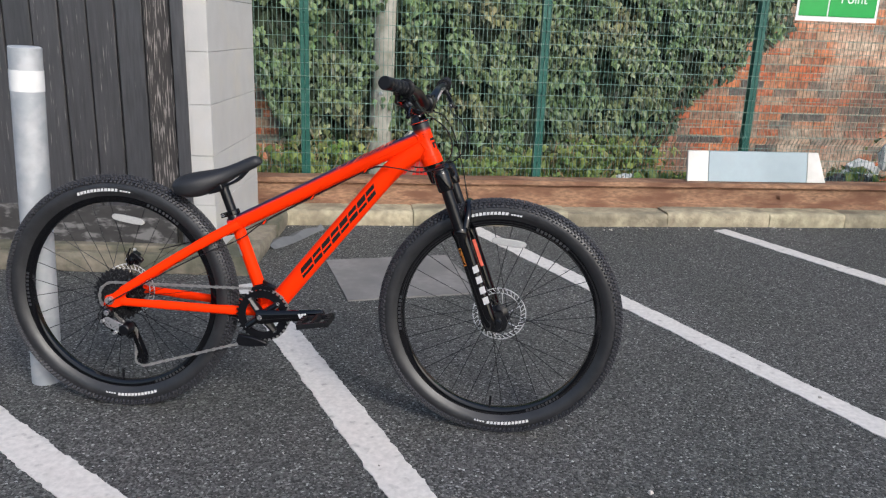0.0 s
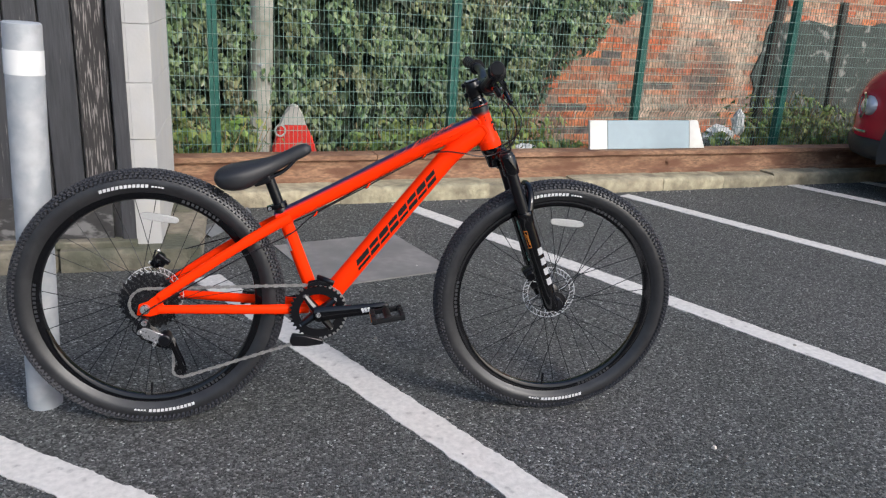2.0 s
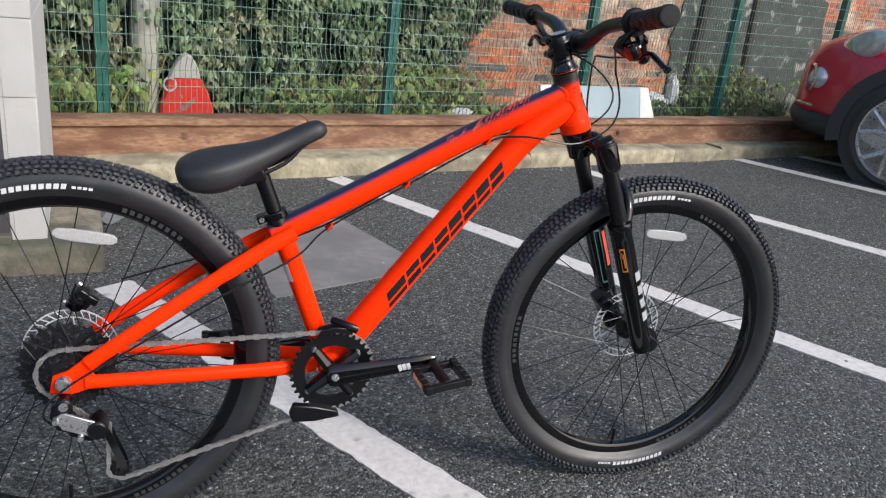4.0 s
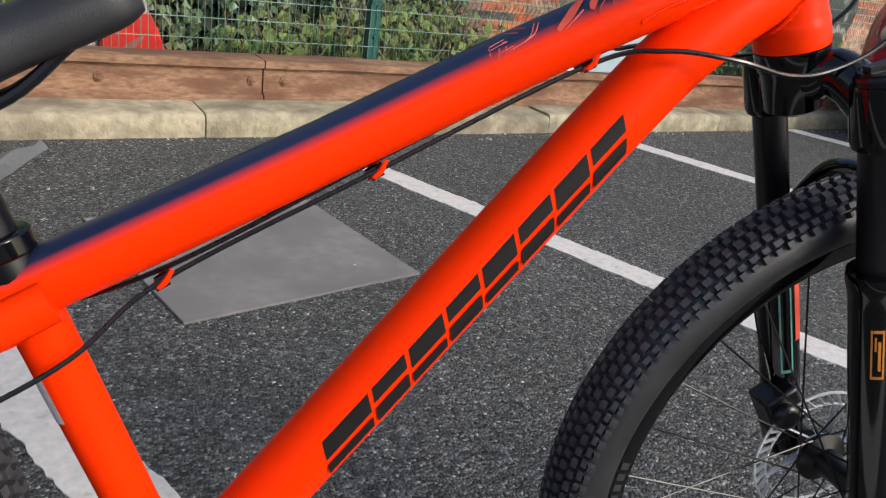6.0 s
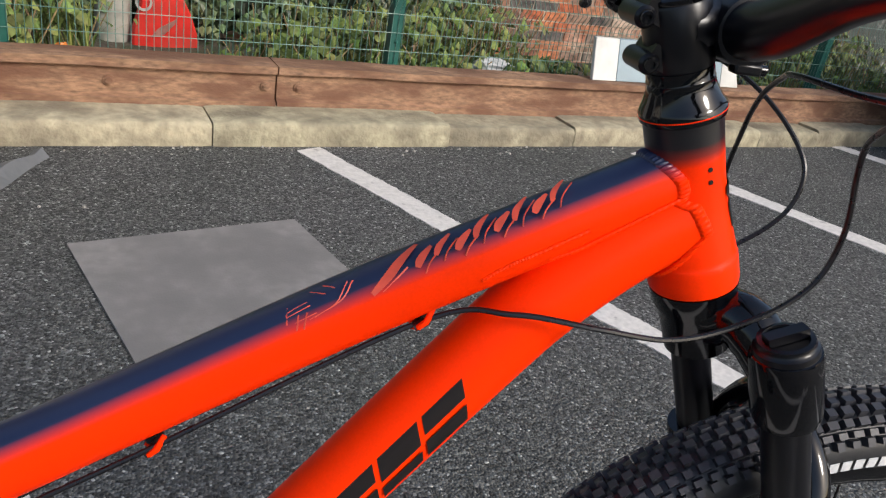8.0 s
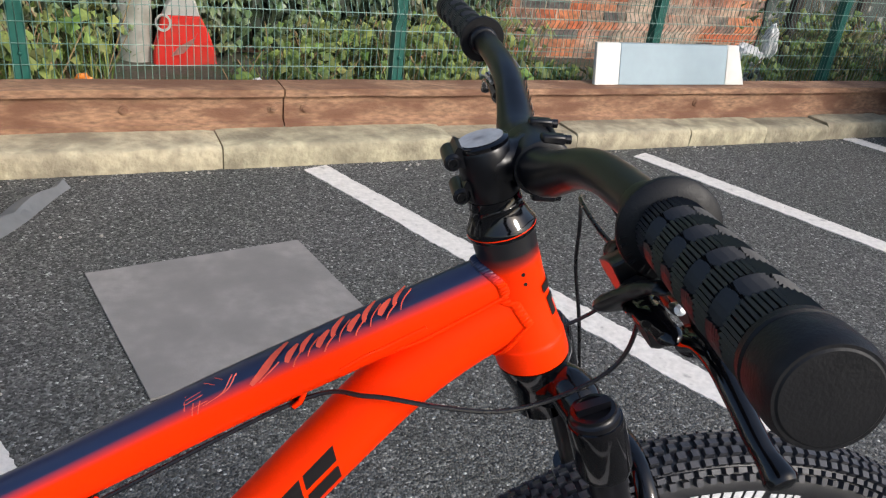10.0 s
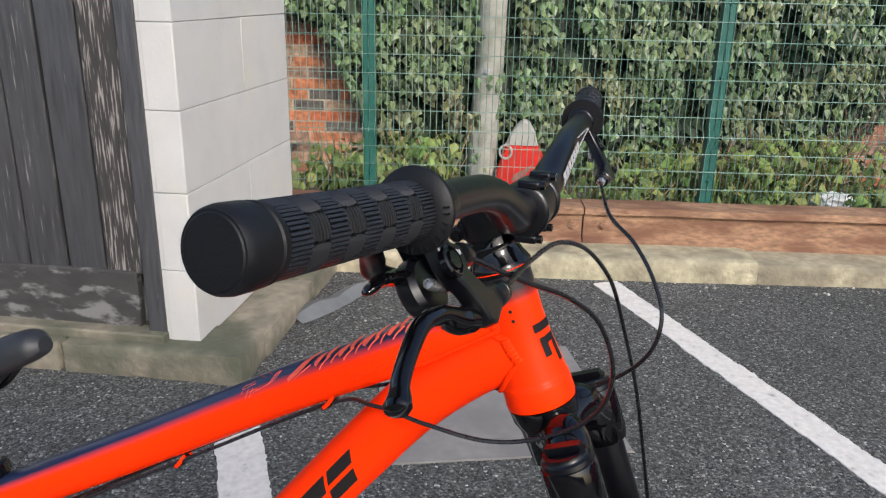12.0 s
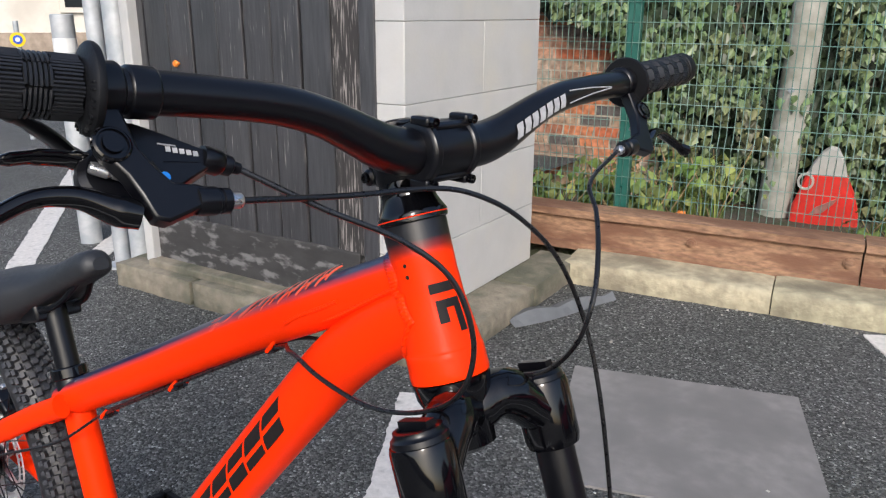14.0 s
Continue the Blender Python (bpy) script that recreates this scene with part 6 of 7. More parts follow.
# ---- brick wall pieces ----
def brick_mat(name, per_object):
    """Worn brick: mixed red, brown and burnt pieces with lime smears."""
    m = mat(name, (0.3, 0.12, 0.07), 0.9, bump=0.7, bscale=60, bdist=0.005)
    nt = m.node_tree
    N, L = nt.nodes, nt.links
    b = N["Principled BSDF"]
    r = N.new("ShaderNodeObjectInfo").outputs["Random"] if per_object else N.new("ShaderNodeNewGeometry").outputs["Random Per Island"]
    ramp = N.new("ShaderNodeValToRGB")
    ramp.color_ramp.interpolation = "CONSTANT"
    cols = [(0.0, (0.5, 0.14, 0.06)), (0.2, (0.4, 0.16, 0.09)), (0.38, (0.55, 0.2, 0.09)), (0.54, (0.33, 0.2, 0.14)), (0.68, (0.13, 0.11, 0.1)), (0.8, (0.46, 0.3, 0.2)), (0.92, (0.22, 0.15, 0.12))]
    el = ramp.color_ramp.elements
    while len(el) < len(cols):
        el.new(0.5)
    for e_, (p, c) in zip(el, cols):
        e_.position, e_.color = p, (*c, 1)
    L.new(r, ramp.inputs[0])
    geo = N.new("ShaderNodeNewGeometry")
    n1 = N.new("ShaderNodeTexNoise")
    n1.inputs["Scale"].default_value, n1.inputs["Detail"].default_value = 1.7, 10.0
    L.new(geo.outputs["Position"], n1.inputs["Vector"])
    st = N.new("ShaderNodeMapRange")
    st.interpolation_type = "SMOOTHSTEP"
    st.inputs["From Min"].default_value, st.inputs["From Max"].default_value = 0.5, 0.66
    st.inputs["To Max"].default_value = 0.72
    L.new(n1.outputs["Fac"], st.inputs["Value"])
    mx = N.new("ShaderNodeMix")
    mx.data_type = "RGBA"
    L.new(st.outputs[0], mx.inputs["Factor"])
    L.new(ramp.outputs[0], mx.inputs["A"])
    mx.inputs["B"].default_value = (0.62, 0.5, 0.38, 1)
    n4 = N.new("ShaderNodeTexNoise")
    n4.inputs["Scale"].default_value, n4.inputs["Detail"].default_value = 0.9, 9.0
    L.new(geo.outputs["Position"], n4.inputs["Vector"])
    so_ = N.new("ShaderNodeMapRange")
    so_.interpolation_type = "SMOOTHSTEP"
    so_.inputs["From Min"].default_value, so_.inputs["From Max"].default_value = 0.52, 0.66
    so_.inputs["To Max"].default_value = 0.7
    L.new(n4.outputs["Fac"], so_.inputs["Value"])
    mx2 = N.new("ShaderNodeMix")
    mx2.data_type = "RGBA"
    L.new(so_.outputs[0], mx2.inputs["Factor"])
    L.new(mx.outputs["Result"], mx2.inputs["A"])
    mx2.inputs["B"].default_value = (0.13, 0.115, 0.1, 1)
    n2 = N.new("ShaderNodeTexNoise")
    n2.inputs["Scale"].default_value, n2.inputs["Detail"].default_value = 22, 8.0
    L.new(geo.outputs["Position"], n2.inputs["Vector"])
    mr = N.new("ShaderNodeMapRange")
    mr.inputs["From Min"].default_value, mr.inputs["From Max"].default_value = 0.3, 0.7
    mr.inputs["To Min"].default_value, mr.inputs["To Max"].default_value = 0.5, 1.4
    L.new(n2.outputs["Fac"], mr.inputs["Value"])
    hs = N.new("ShaderNodeHueSaturation")
    L.new(mx2.outputs["Result"], hs.inputs["Color"])
    L.new(mr.outputs[0], hs.inputs["Value"])
    L.new(hs.outputs[0], b.inputs["Base Color"])
    return m


M_BRICK1, M_BRICKN = brick_mat("worn_brick", True), brick_mat("worn_brick_joined", False)
wrot = Matrix.Rotation(math.atan2(FS, 1), 4, "Z")
variants = []
for k in range(6):
    g = Geo()
    r_ = random.Random(k)
    g.box((0, 0, 0), (0.212, 0.03, 0.064))
    g.v = [tuple(Vector(p) + Vector((r_.uniform(-0.003, 0.003), r_.uniform(-0.004, 0.003), r_.uniform(-0.003, 0.003)))) for p in g.v]
    variants.append(g.mesh("brick", M_BRICK1, False))
gj = Geo()
rowz, row, count = -0.25, 0, 0
near_bricks = []
while rowz < 3.15:
    sx = -4.0 * 1.02 + (0.1125 if row % 2 else 0.0)
    while sx < 12.0:
        c = Vector((0, WA, 0)) + u * sx + Vector((0, 0, rowz))
        c = c + v * (0.0085 - 0.003 * noise.noise(c * 5))
        if 2.35 < c.x < 5.75 and -0.03 < rowz < 1.34:
            near_bricks.append((c, rng.randrange(6)))
        elif not (-0.6 < c.x < 1.7 and rowz > 0.2):
            o = gj.box(c, (0.212 + rng.uniform(-0.005, 0.003), 0.03, 0.064), wrot)
        sx += 0.225
    rowz += 0.075
    row += 1
part("brick_course", gj, M_BRICKN, wall_back, "old red and burnt bricks", smooth=False, kind="stuff")

# ---- ivy on the wall ----
M_IVY = mat("ivy_leaf", (0.1, 0.155, 0.062), 0.4, scale=30, vary=0.35, bump=0.1, bscale=80, second=(0.17, 0.155, 0.07), amount=0.26, sscale=2.2, sharp=0.2, island=0.7, spec=0.5)
# same leaf, far darker: shade of the gaps is put into the colour
M_IVY_SHADE = mat("ivy_leaf_painted_shade", (0.024, 0.042, 0.015), 0.6, scale=30, vary=0.3, bump=0.0, island=0.5)
M_STEM = mat("ivy_stem", (0.1, 0.075, 0.05), 0.9, scale=60, vary=0.3, bump=0.4, bscale=90)


def leaf(g, c, n, size, spin, fold_=0.25):
    """A small folded leaf of five points round a midrib."""
    n = n.normalized()
    a = n.cross(Vector((0, 0, 1)))
    a = a.normalized() if a.length > 1e-3 else Vector((1, 0, 0))
    b = a.cross(n)
    a, b = a * math.cos(spin) + b * math.sin(spin), b * math.cos(spin) - a * math.sin(spin)
    s = size
    pts = [c - b * s * 0.45, c + a * s * 0.45 - b * s * 0.18 - n * s * fold_, c + a * s * 0.27 + b * s * 0.15 - n * s * fold_ * 0.6, c + b * s * 0.6 - n * s * 0.12, c - a * s * 0.27 + b * s * 0.15 - n * s * fold_ * 0.6, c - a * s * 0.45 - b * s * 0.18 - n * s * fold_]
    g.add(pts, [(0, 1, 2, 3), (0, 3, 4, 5)])


def ivy_holds(x, z):
    """Whether ivy covers the wall there."""
    x, z = 1.0 + (x - 1.0) / 1.038, 1.1 + (z - 1.1) / 1.038
    w = 0.13 * noise.noise(Vector((x * 2.2, z * 2.2, 3)))
    right = 2.22 + 1.05 * z + w * 2.0
    left = -0.62 - 0.55 * z + w if z < 0.85 else -1.09 - (z - 0.85) * 2.4 + w
    return left < x < right and z > -0.12 + 0.2 * abs(w)


ivy = thing("ivy", "dense dark green ivy covering the old brick wall", "ivy", kind="stuff")
gf, gb = Geo(), Geo()
r_ = random.Random(3)
for i in range(74000):
    x, z = r_.uniform(-3.6, 5.6), r_.uniform(-0.15, 3.1)
    if not ivy_holds(x, z):
        continue
    bulge = 0.14 + 0.16 * (0.5 + 0.5 * noise.noise(Vector((x * 1.6, z * 1.6, 7)))) + 0.1 * noise.noise(Vector((x * 5, z * 5, 1)))
    edge = min(1.0, max(0.1, (2.22 + 1.05 * z - x) / 0.5))
    dep = max(0.02, bulge * edge)
    n = -v + Vector((r_.uniform(-0.8, 0.8), 0, r_.uniform(-0.25, 1.0))) * 0.8
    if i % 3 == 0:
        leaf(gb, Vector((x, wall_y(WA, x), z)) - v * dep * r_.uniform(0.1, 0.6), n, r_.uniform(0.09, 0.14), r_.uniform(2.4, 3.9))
    else:
        hole = noise.noise(Vector((x * 5.0, z * 2.2, 11))) + 0.6 * noise.noise(Vector((x * 11, z * 7, 5)))
        if hole < -0.17:
            continue
        leaf(gf, Vector((x, wall_y(WA, x), z)) - v * (dep + r_.uniform(-0.05, 0.05)), n, r_.uniform(0.034, 0.074), r_.uniform(2.5, 3.8))
part("leaves", gf, M_IVY, ivy, "glossy green leaves", smooth=False, kind="stuff")
# back layer that carries the painted shade behind the front leaves
part("inner_leaves", gb, M_IVY_SHADE, ivy, "back leaves coloured dark to stand for the shade in the gaps", smooth=False, kind="stuff")
gs = Geo()
for k in range(26):
    x, z = r_.uniform(-0.6, 2.4), -0.15
    pts = []
    while z < 2.6 and len(pts) < 12:
        pts.append(Vector((x, wall_y(WA, x), z)) - v * 0.06)
        x += r_.uniform(-0.14, 0.2)
        z += r_.uniform(0.12, 0.3)
    gs.tube(curve_points(pts, 3), 0.008, 5)
part("stems", gs, M_STEM, ivy, "brown woody stems", kind="stuff")

# ---- weeds along the foot of the fence and wall ----
M_WEED = mat("weed_leaf", (0.12, 0.19, 0.035), 0.6, scale=30, vary=0.3, bump=0.0, second=(0.3, 0.25, 0.08), amount=0.35, sscale=3, sharp=0.2, island=0.5)
M_DRY = mat("dry_stem", (0.26, 0.18, 0.09), 0.85, scale=40, vary=0.3, bump=0.0, island=0.4)


def weed(at, size, lush, seed):
    """A tuft of blades and small leaves, with a few dry stems."""
    q = random.Random(seed)
    t = thing("weed", "tuft of green weeds growing at the fence foot", "weed", Matrix.Translation(at), "weeds along the fence", "stuff")
    g = Geo()
    for k in range(int(46 * lush)):
        a, h = q.uniform(0, 6.28), size * q.uniform(0.35, 1.0)
        out = Vector((math.cos(a), math.sin(a), 0)) * size * q.uniform(0.1, 0.6)
        base = Vector((q.uniform(-0.5, 0.5), q.uniform(-0.25, 0.25), 0)) * size
        tip = base + out + Vector((0, 0, h))
        leaf(g, tip, Vector((math.cos(a), math.sin(a) - 0.5, 0.8)), q.uniform(0.03, 0.07), q.uniform(0, 6.28))
        w = Vector((-out.y, out.x, 0)).normalized() * 0.004
        m_ = base + out * 0.3 + Vector((0, 0, h * 0.6))
        g.add([base - w, base + w, m_ + w, m_ - w, tip], [(0, 1, 2, 3), (3, 2, 4)])
    part("foliage", g, M_WEED, t, smooth=False)
    g = Geo()
    for k in range(int(7 * lush)):
        a = q.uniform(0, 6.28)
        base = Vector((q.uniform(-0.5, 0.5), q.uniform(-0.2, 0.2), 0)) * size
        g.tube([base, base + Vector((math.cos(a) * 0.15, math.sin(a) * 0.1, size * q.uniform(0.6, 1.2)))], 0.003, 4)
    part("dry_stems", g, M_DRY, t, smooth=False)
    return t


for k in range(34):
    if k in (5, 6, 7, 8):
        continue
    x = -1.0 + k * 0.2 + rng.uniform(-0.08, 0.08)
    a = rng.choice((2.78, 2.9, 3.1, 3.6))
    z = 0.06 if a < 3.0 else (0.02 if a < 3.4 else -0.15)
    weed((x, wall_y(a, x), z), rng.uniform(0.14, 0.26) * (1.3 if a > 3.4 else 1), 1.0, k)
for k, (x, a, z, s_) in enumerate(((1.55, 3.35, -0.02, 0.34), (1.85, 3.4, -0.02, 0.42), (2.1, 3.5, -0.05, 0.38), (-0.45, 3.3, 0.0, 0.3), (-0.1, 3.4, 0.0, 0.34), (4.5, 3.5, -0.05, 0.5), (4.75, 3.6, -0.05, 0.55), (5.0, 3.6, -0.05, 0.5), (1.2, 3.7, -0.1, 0.36), (0.95, 3.6, -0.12, 0.3), (5.2, 3.4, -0.05, 0.45))):
    weed((x, wall_y(a, x), z), s_, 2.6, 100 + k)

# ---- discarded door panel leaning on the fence ----
M_PANELG = mat("grey_blue_laminate", srgb(0.55, 0.62, 0.65), 0.45, scale=20, vary=0.05, bump=0.05, second=srgb(0.5, 0.57, 0.6), amount=0.4, sscale=4, sharp=0.3)
M_PANELW = mat("white_laminate", srgb(0.83, 0.83, 0.81), 0.5, scale=20, vary=0.06, bump=0.05, second=srgb(0.7, 0.69, 0.66), amount=0.3, sscale=6, sharp=0.3)
pan = thing("discarded_panel", "grey-blue and white laminate panel standing on the beam against the fence", "panel")
pz0, pz1 = 0.243, 0.428
for name, x0, x1, mt in (("white_end", 2.256, 2.39, M_PANELW), ("grey_face", 2.392, 3.043, M_PANELG), ("white_end", 3.045, 3.17, M_PANELW)):
    g = Geo()
    def pp(x, z):
        lean = (z - pz0) / (pz1 - pz0)
        xx = x if x < 3.1 else x - 0.055 * lean
        return Vector((xx, 2.455 + 0.187 * xx + 0.06 * lean, z))
    a = [pp(x0, pz0), pp(x1, pz0), pp(x1, pz1), pp(x0, pz1)]
    b = [p + v * 0.022 for p in a]
    g.add(a + b, [(0, 1, 2, 3), (7, 6, 5, 4), (3, 2, 6, 7), (0, 4, 5, 1), (1, 5, 6, 2), (0, 3, 7, 4)])
    part(name, g, mt, pan, bevel=0.003)

# ---- green sign on the fence ----
M_SIGN = mat("green_sign", srgb(0.06, 0.62, 0.27), 0.35, scale=20, vary=0.05, bump=0.0, coat=0.2)
M_SIGNW = mat("white_sign", (0.8, 0.8, 0.8), 0.4, scale=20, vary=0.04, bump=0.0)
sign = thing("safety_sign", "green and white safety sign fixed to the fence", "sign")
so = Vector((3.118, wall_y(2.565, 3.118), 0))
g = Geo()
g.box((so.x, so.y, 1.47), (0.545, 0.004, 0.46), wrot)
part("board", g, M_SIGNW, sign, "white sign board", bevel=0.001)
for c_, w_ in ((-0.163, 0.186), (0.098, 0.312)):
    g = Geo()
    c = so + u * c_ - v * 0.0045
    g.box((c.x, c.y, 1.475), (w_, 0.003, 0.41), wrot)
    part("green_field", g, M_SIGN, sign)
cu = bpy.data.curves.new("sign_text", "FONT")
cu.body, cu.size, cu.extrude, cu.align_x = "Point", 0.085, 0.001, "CENTER"
cu.materials.append(M_SIGNW)
tx = new("sign_text", cu)
tx.parent = sign
c = so + u * 0.098 - v * 0.0075
tx.matrix_basis = Matrix.Translation((c.x, c.y, 1.352)) @ wrot @ Matrix.Rotation(radians(90), 4, "X")
tagged(tx, "white lettering")

# ---- red and white plastic barrier foot behind the fence ----
M_RED = mat("red_plastic", srgb(0.86, 0.18, 0.14), 0.45, scale=20, vary=0.1, bump=0.05, second=srgb(0.75, 0.25, 0.2), amount=0.3, sscale=9, sharp=0.2)
M_GREYP = mat("grey_white_plastic", srgb(0.7, 0.69, 0.66), 0.5, scale=20, vary=0.1, bump=0.05)
con = thing("plastic_marker", "faded red and white plastic marker on the soil", "marker", pose(0.3, 4.62, -0.222, 0, 0, 8) @ Matrix.Diagonal((0.94, 1.0, 1.06, 1)))
g = Geo()
prof = [(-0.2, 0.0), (-0.195, 0.1), (-0.16, 0.2), (-0.135, 0.29), (0.1, 0.29), (0.15, 0.2), (0.19, 0.09), (0.2, 0.0)]
rings = []
for yy, k in ((-0.05, 0.93), (-0.035, 1.0), (0.035, 1.0), (0.05, 0.93)):
    rings.append([Vector((x * k, yy, z * (0.97 if abs(yy) > 0.04 else 1) + 0.002)) for x, z in prof])
g.loft(rings)
part("base", g, M_RED, con, "red plastic body")
g = Geo()
prof = [(-0.132, 0.292), (-0.11, 0.345), (-0.06, 0.42), (-0.015, 0.455), (0.03, 0.44), (0.075, 0.37), (0.098, 0.292)]
g.loft([[Vector((x * k, yy, 0.292 + (z - 0.292) * k)) for x, z in prof] for yy, k in ((-0.045, 0.92), (-0.03, 1.0), (0.03, 1.0), (0.045, 0.92))])
part("top", g, M_GREYP, con, "grey-white plastic top")
g = Geo()
g.lathe([(0.036, 0.0), (0.05, 0.0), (0.05, 0.006), (0.036, 0.006)], 24, Matrix.Translation((-0.13, -0.05, 0.25)) @ Matrix.Rotation(radians(90), 4, "X"), closed=True)
part("ring", g, M_GREYP, con, "pale round ring")
g = Geo()
g.prism([(-0.09, 0.06), (-0.05, 0.11), (0.06, 0.17), (0.08, 0.2), (0.05, 0.14), (-0.01, 0.08)], 0.012, Matrix.Translation((0.0, -0.052, 0.0)) @ Matrix.Rotation(radians(90), 4, "X"))
part("emblem", g, mat("dull_print", srgb(0.62, 0.42, 0.38), 0.6, scale=30, vary=0.3, bump=0.0), con, "dull grey emblem")

# ---- old pole and timber behind the fence ----
M_POLE = mat("weathered_concrete_pole", srgb(0.68, 0.67, 0.63), 0.85, scale=14, vary=0.2, bump=0.4, bscale=60, second=srgb(0.48, 0.49, 0.42), amount=0.4, sscale=6, sharp=0.2)
pole = thing("old_pole", "weathered pale grey pole half hidden in ivy", "pole")
g = Geo()
g.tube([(0.0, 4.66, -0.3), (0.015, 4.66, 0.26), (0.035, 4.66, 0.6), (0.055, 4.66, 1.42), (0.09, 4.66, 3.0)], [0.104, 0.1, 0.095, 0.09, 0.086], 20)
part("shaft", g, M_POLE, pole)
g = Geo()
g.lathe([(0.016, 0), (0.016, 0.02), (0.0, 0.022)], 12, frame_to((0.035, 4.562, 0.57), (0.035, 3.0, 0.57)))
part("bolt", g, M_GALV, pole)
M_TIMBER = mat("old_timber", (0.05, 0.042, 0.035), 0.85, scale=30, vary=0.4, bump=0.6, bscale=50, stretch=(3, 3, 0.3))
for x, a, w_, h_, tilt in ((4.42, 3.55, 0.075, 1.5, 3.0), (5.85, 4.3, 0.07, 1.5, -3.0)):
    t = thing("timber_post", "dark weathered timber post leaning behind the fence", "post", group="old timber posts")
    g = Geo()
    g.box((x, wall_y(a, x), h_ / 2 - 0.15), (w_, 0.06, h_), wrot @ Matrix.Rotation(radians(tilt), 4, "Y"))
    part("timber", g, M_TIMBER, t, bevel=0.006)
# dark rendered patch of the wall
M_RENDER = mat("dark_painted_render", (0.05, 0.06, 0.052), 0.8, scale=9, vary=0.45, bump=0.6, bscale=30, second=(0.3, 0.3, 0.27), amount=0.26, sscale=8, sharp=0.06)
g = Geo()
edge_ = []
for k in range(60):
    t = 2 * math.pi * k / 60
    r1 = min(1.25 / max(abs(math.cos(t)), 1e-3), 0.72 / max(abs(math.sin(t)), 1e-3))
    r1 *= 1 + 0.09 * noise.noise(Vector((math.cos(t) * 4, math.sin(t) * 4, 2))) + 0.05 * noise.noise(Vector((math.cos(t) * 15, math.sin(t) * 15, 8)))
    edge_.append((r1 * math.cos(t), r1 * math.sin(t)))
c = Vector((6.45, wall_y(WA, 6.45), 0.42)) - v * 0.012
g.prism(edge_, 0.03, Matrix.Translation(c) @ wrot @ Matrix.Rotation(radians(90), 4, "X"))
part("render_patch", g, M_RENDER, wall_back, "dark peeling painted render", smooth=False)

# ---- rubbish ----
M_PLAST = mat("white_plastic_film", (0.62, 0.62, 0.6), 0.4, scale=30, vary=0.1, bump=0.6, bscale=40, bdist=0.01)
M_BAGD = mat("dark_plastic_bag", (0.03, 0.035, 0.035), 0.3, scale=30, vary=0.2, bump=0.6, bscale=40, bdist=0.01)


def crumple(name, label, cat, at, size, material, seed):
    g = Geo()
    bm = bmesh.new()
    bmesh.ops.create_icosphere(bm, subdivisions=3, radius=1.0)
    for p in bm.verts:
        k = 1 + 0.35 * noise.noise(p.co * 2.2 + Vector((seed, 0, 0))) + 0.2 * noise.noise(p.co * 5.5 + Vector((0, seed, 0)))
        p.co = Vector((p.co.x * size[0] * k, p.co.y * size[1] * k, max(-0.75, p.co.z) * size[2] * k))
    g.add([p.co.copy() for p in bm.verts], [[q.index for q in f.verts] for f in bm.faces])
    bm.free()
    ob = part(name, g, material, None, label, Matrix.Translation(at), smooth=False)
    return tagged(ob, category=cat)


for name, label, x, a, z, size, mt, sd_ in (
    ("plastic_bag", "crumpled dark plastic bag of rubbish", 3.55, 3.05, 0.1, (0.13, 0.09, 0.09), M_BAGD, 1),
    ("plastic_bag", "crumpled dark plastic bag of rubbish", 3.75, 3.1, 0.1, (0.1, 0.08, 0.08), M_BAGD, 2),
    ("plastic_sheet", "crumpled white plastic sheet on the soil", 3.82, 3.25, 0.17, (0.13, 0.07, 0.1), M_PLAST, 3),
    ("plastic_sheet", "crumpled white plastic sheet on the soil", 4.0, 3.25, 0.28, (0.05, 0.05, 0.12), M_PLAST, 4),
    ("plastic_sheet", "crumpled white plastic sheet on the soil", 1.98, 3.05, 0.12, (0.12, 0.06, 0.05), M_PLAST, 5),
    ("litter", "small scrap of pale litter on the soil", 0.72, 2.9, 0.12, (0.03, 0.02, 0.025), M_PLAST, 6),
    ("litter", "small scrap of pale litter on the soil", -0.3, 2.75, 0.11, (0.035, 0.02, 0.025), M_PLAST, 7),
    ("litter", "small scrap of orange litter on the soil", 0.02, 2.95, 0.13, (0.03, 0.02, 0.025), M_AMBER, 8),
):
    crumple(name, label, "litter", (x, wall_y(a, x), z), size, mt, sd_)
# strip of dark flashing lying by the plinth
M_FLASH = mat("grey_lead_strip", (0.13, 0.135, 0.14), 0.6, scale=20, vary=0.2, bump=0.3, bscale=60)
g = Geo()
rings = []
for k in range(12):
    t = k / 11
    c = Vector((-0.075, 1.68, 0)).lerp(Vector((0.09, 2.12, 0)), t)
    w_ = Vector((0.94, -0.34, 0)) * (0.035 + 0.012 * math.sin(t * 5))
    z = 0.008 + 0.018 * abs(math.sin(t * 7))
    rings.append([c - w_ + Vector((0, 0, z)), c + Vector((0, 0, z + 0.012)), c + w_ + Vector((0, 0, 0.004)), c + Vector((0, 0, z + 0.008))])
g.loft(rings)
tagged(part("lead_strip", g, M_FLASH, None, "bent strip of grey lead lying on asphalt", bevel=0.0), category="strip")

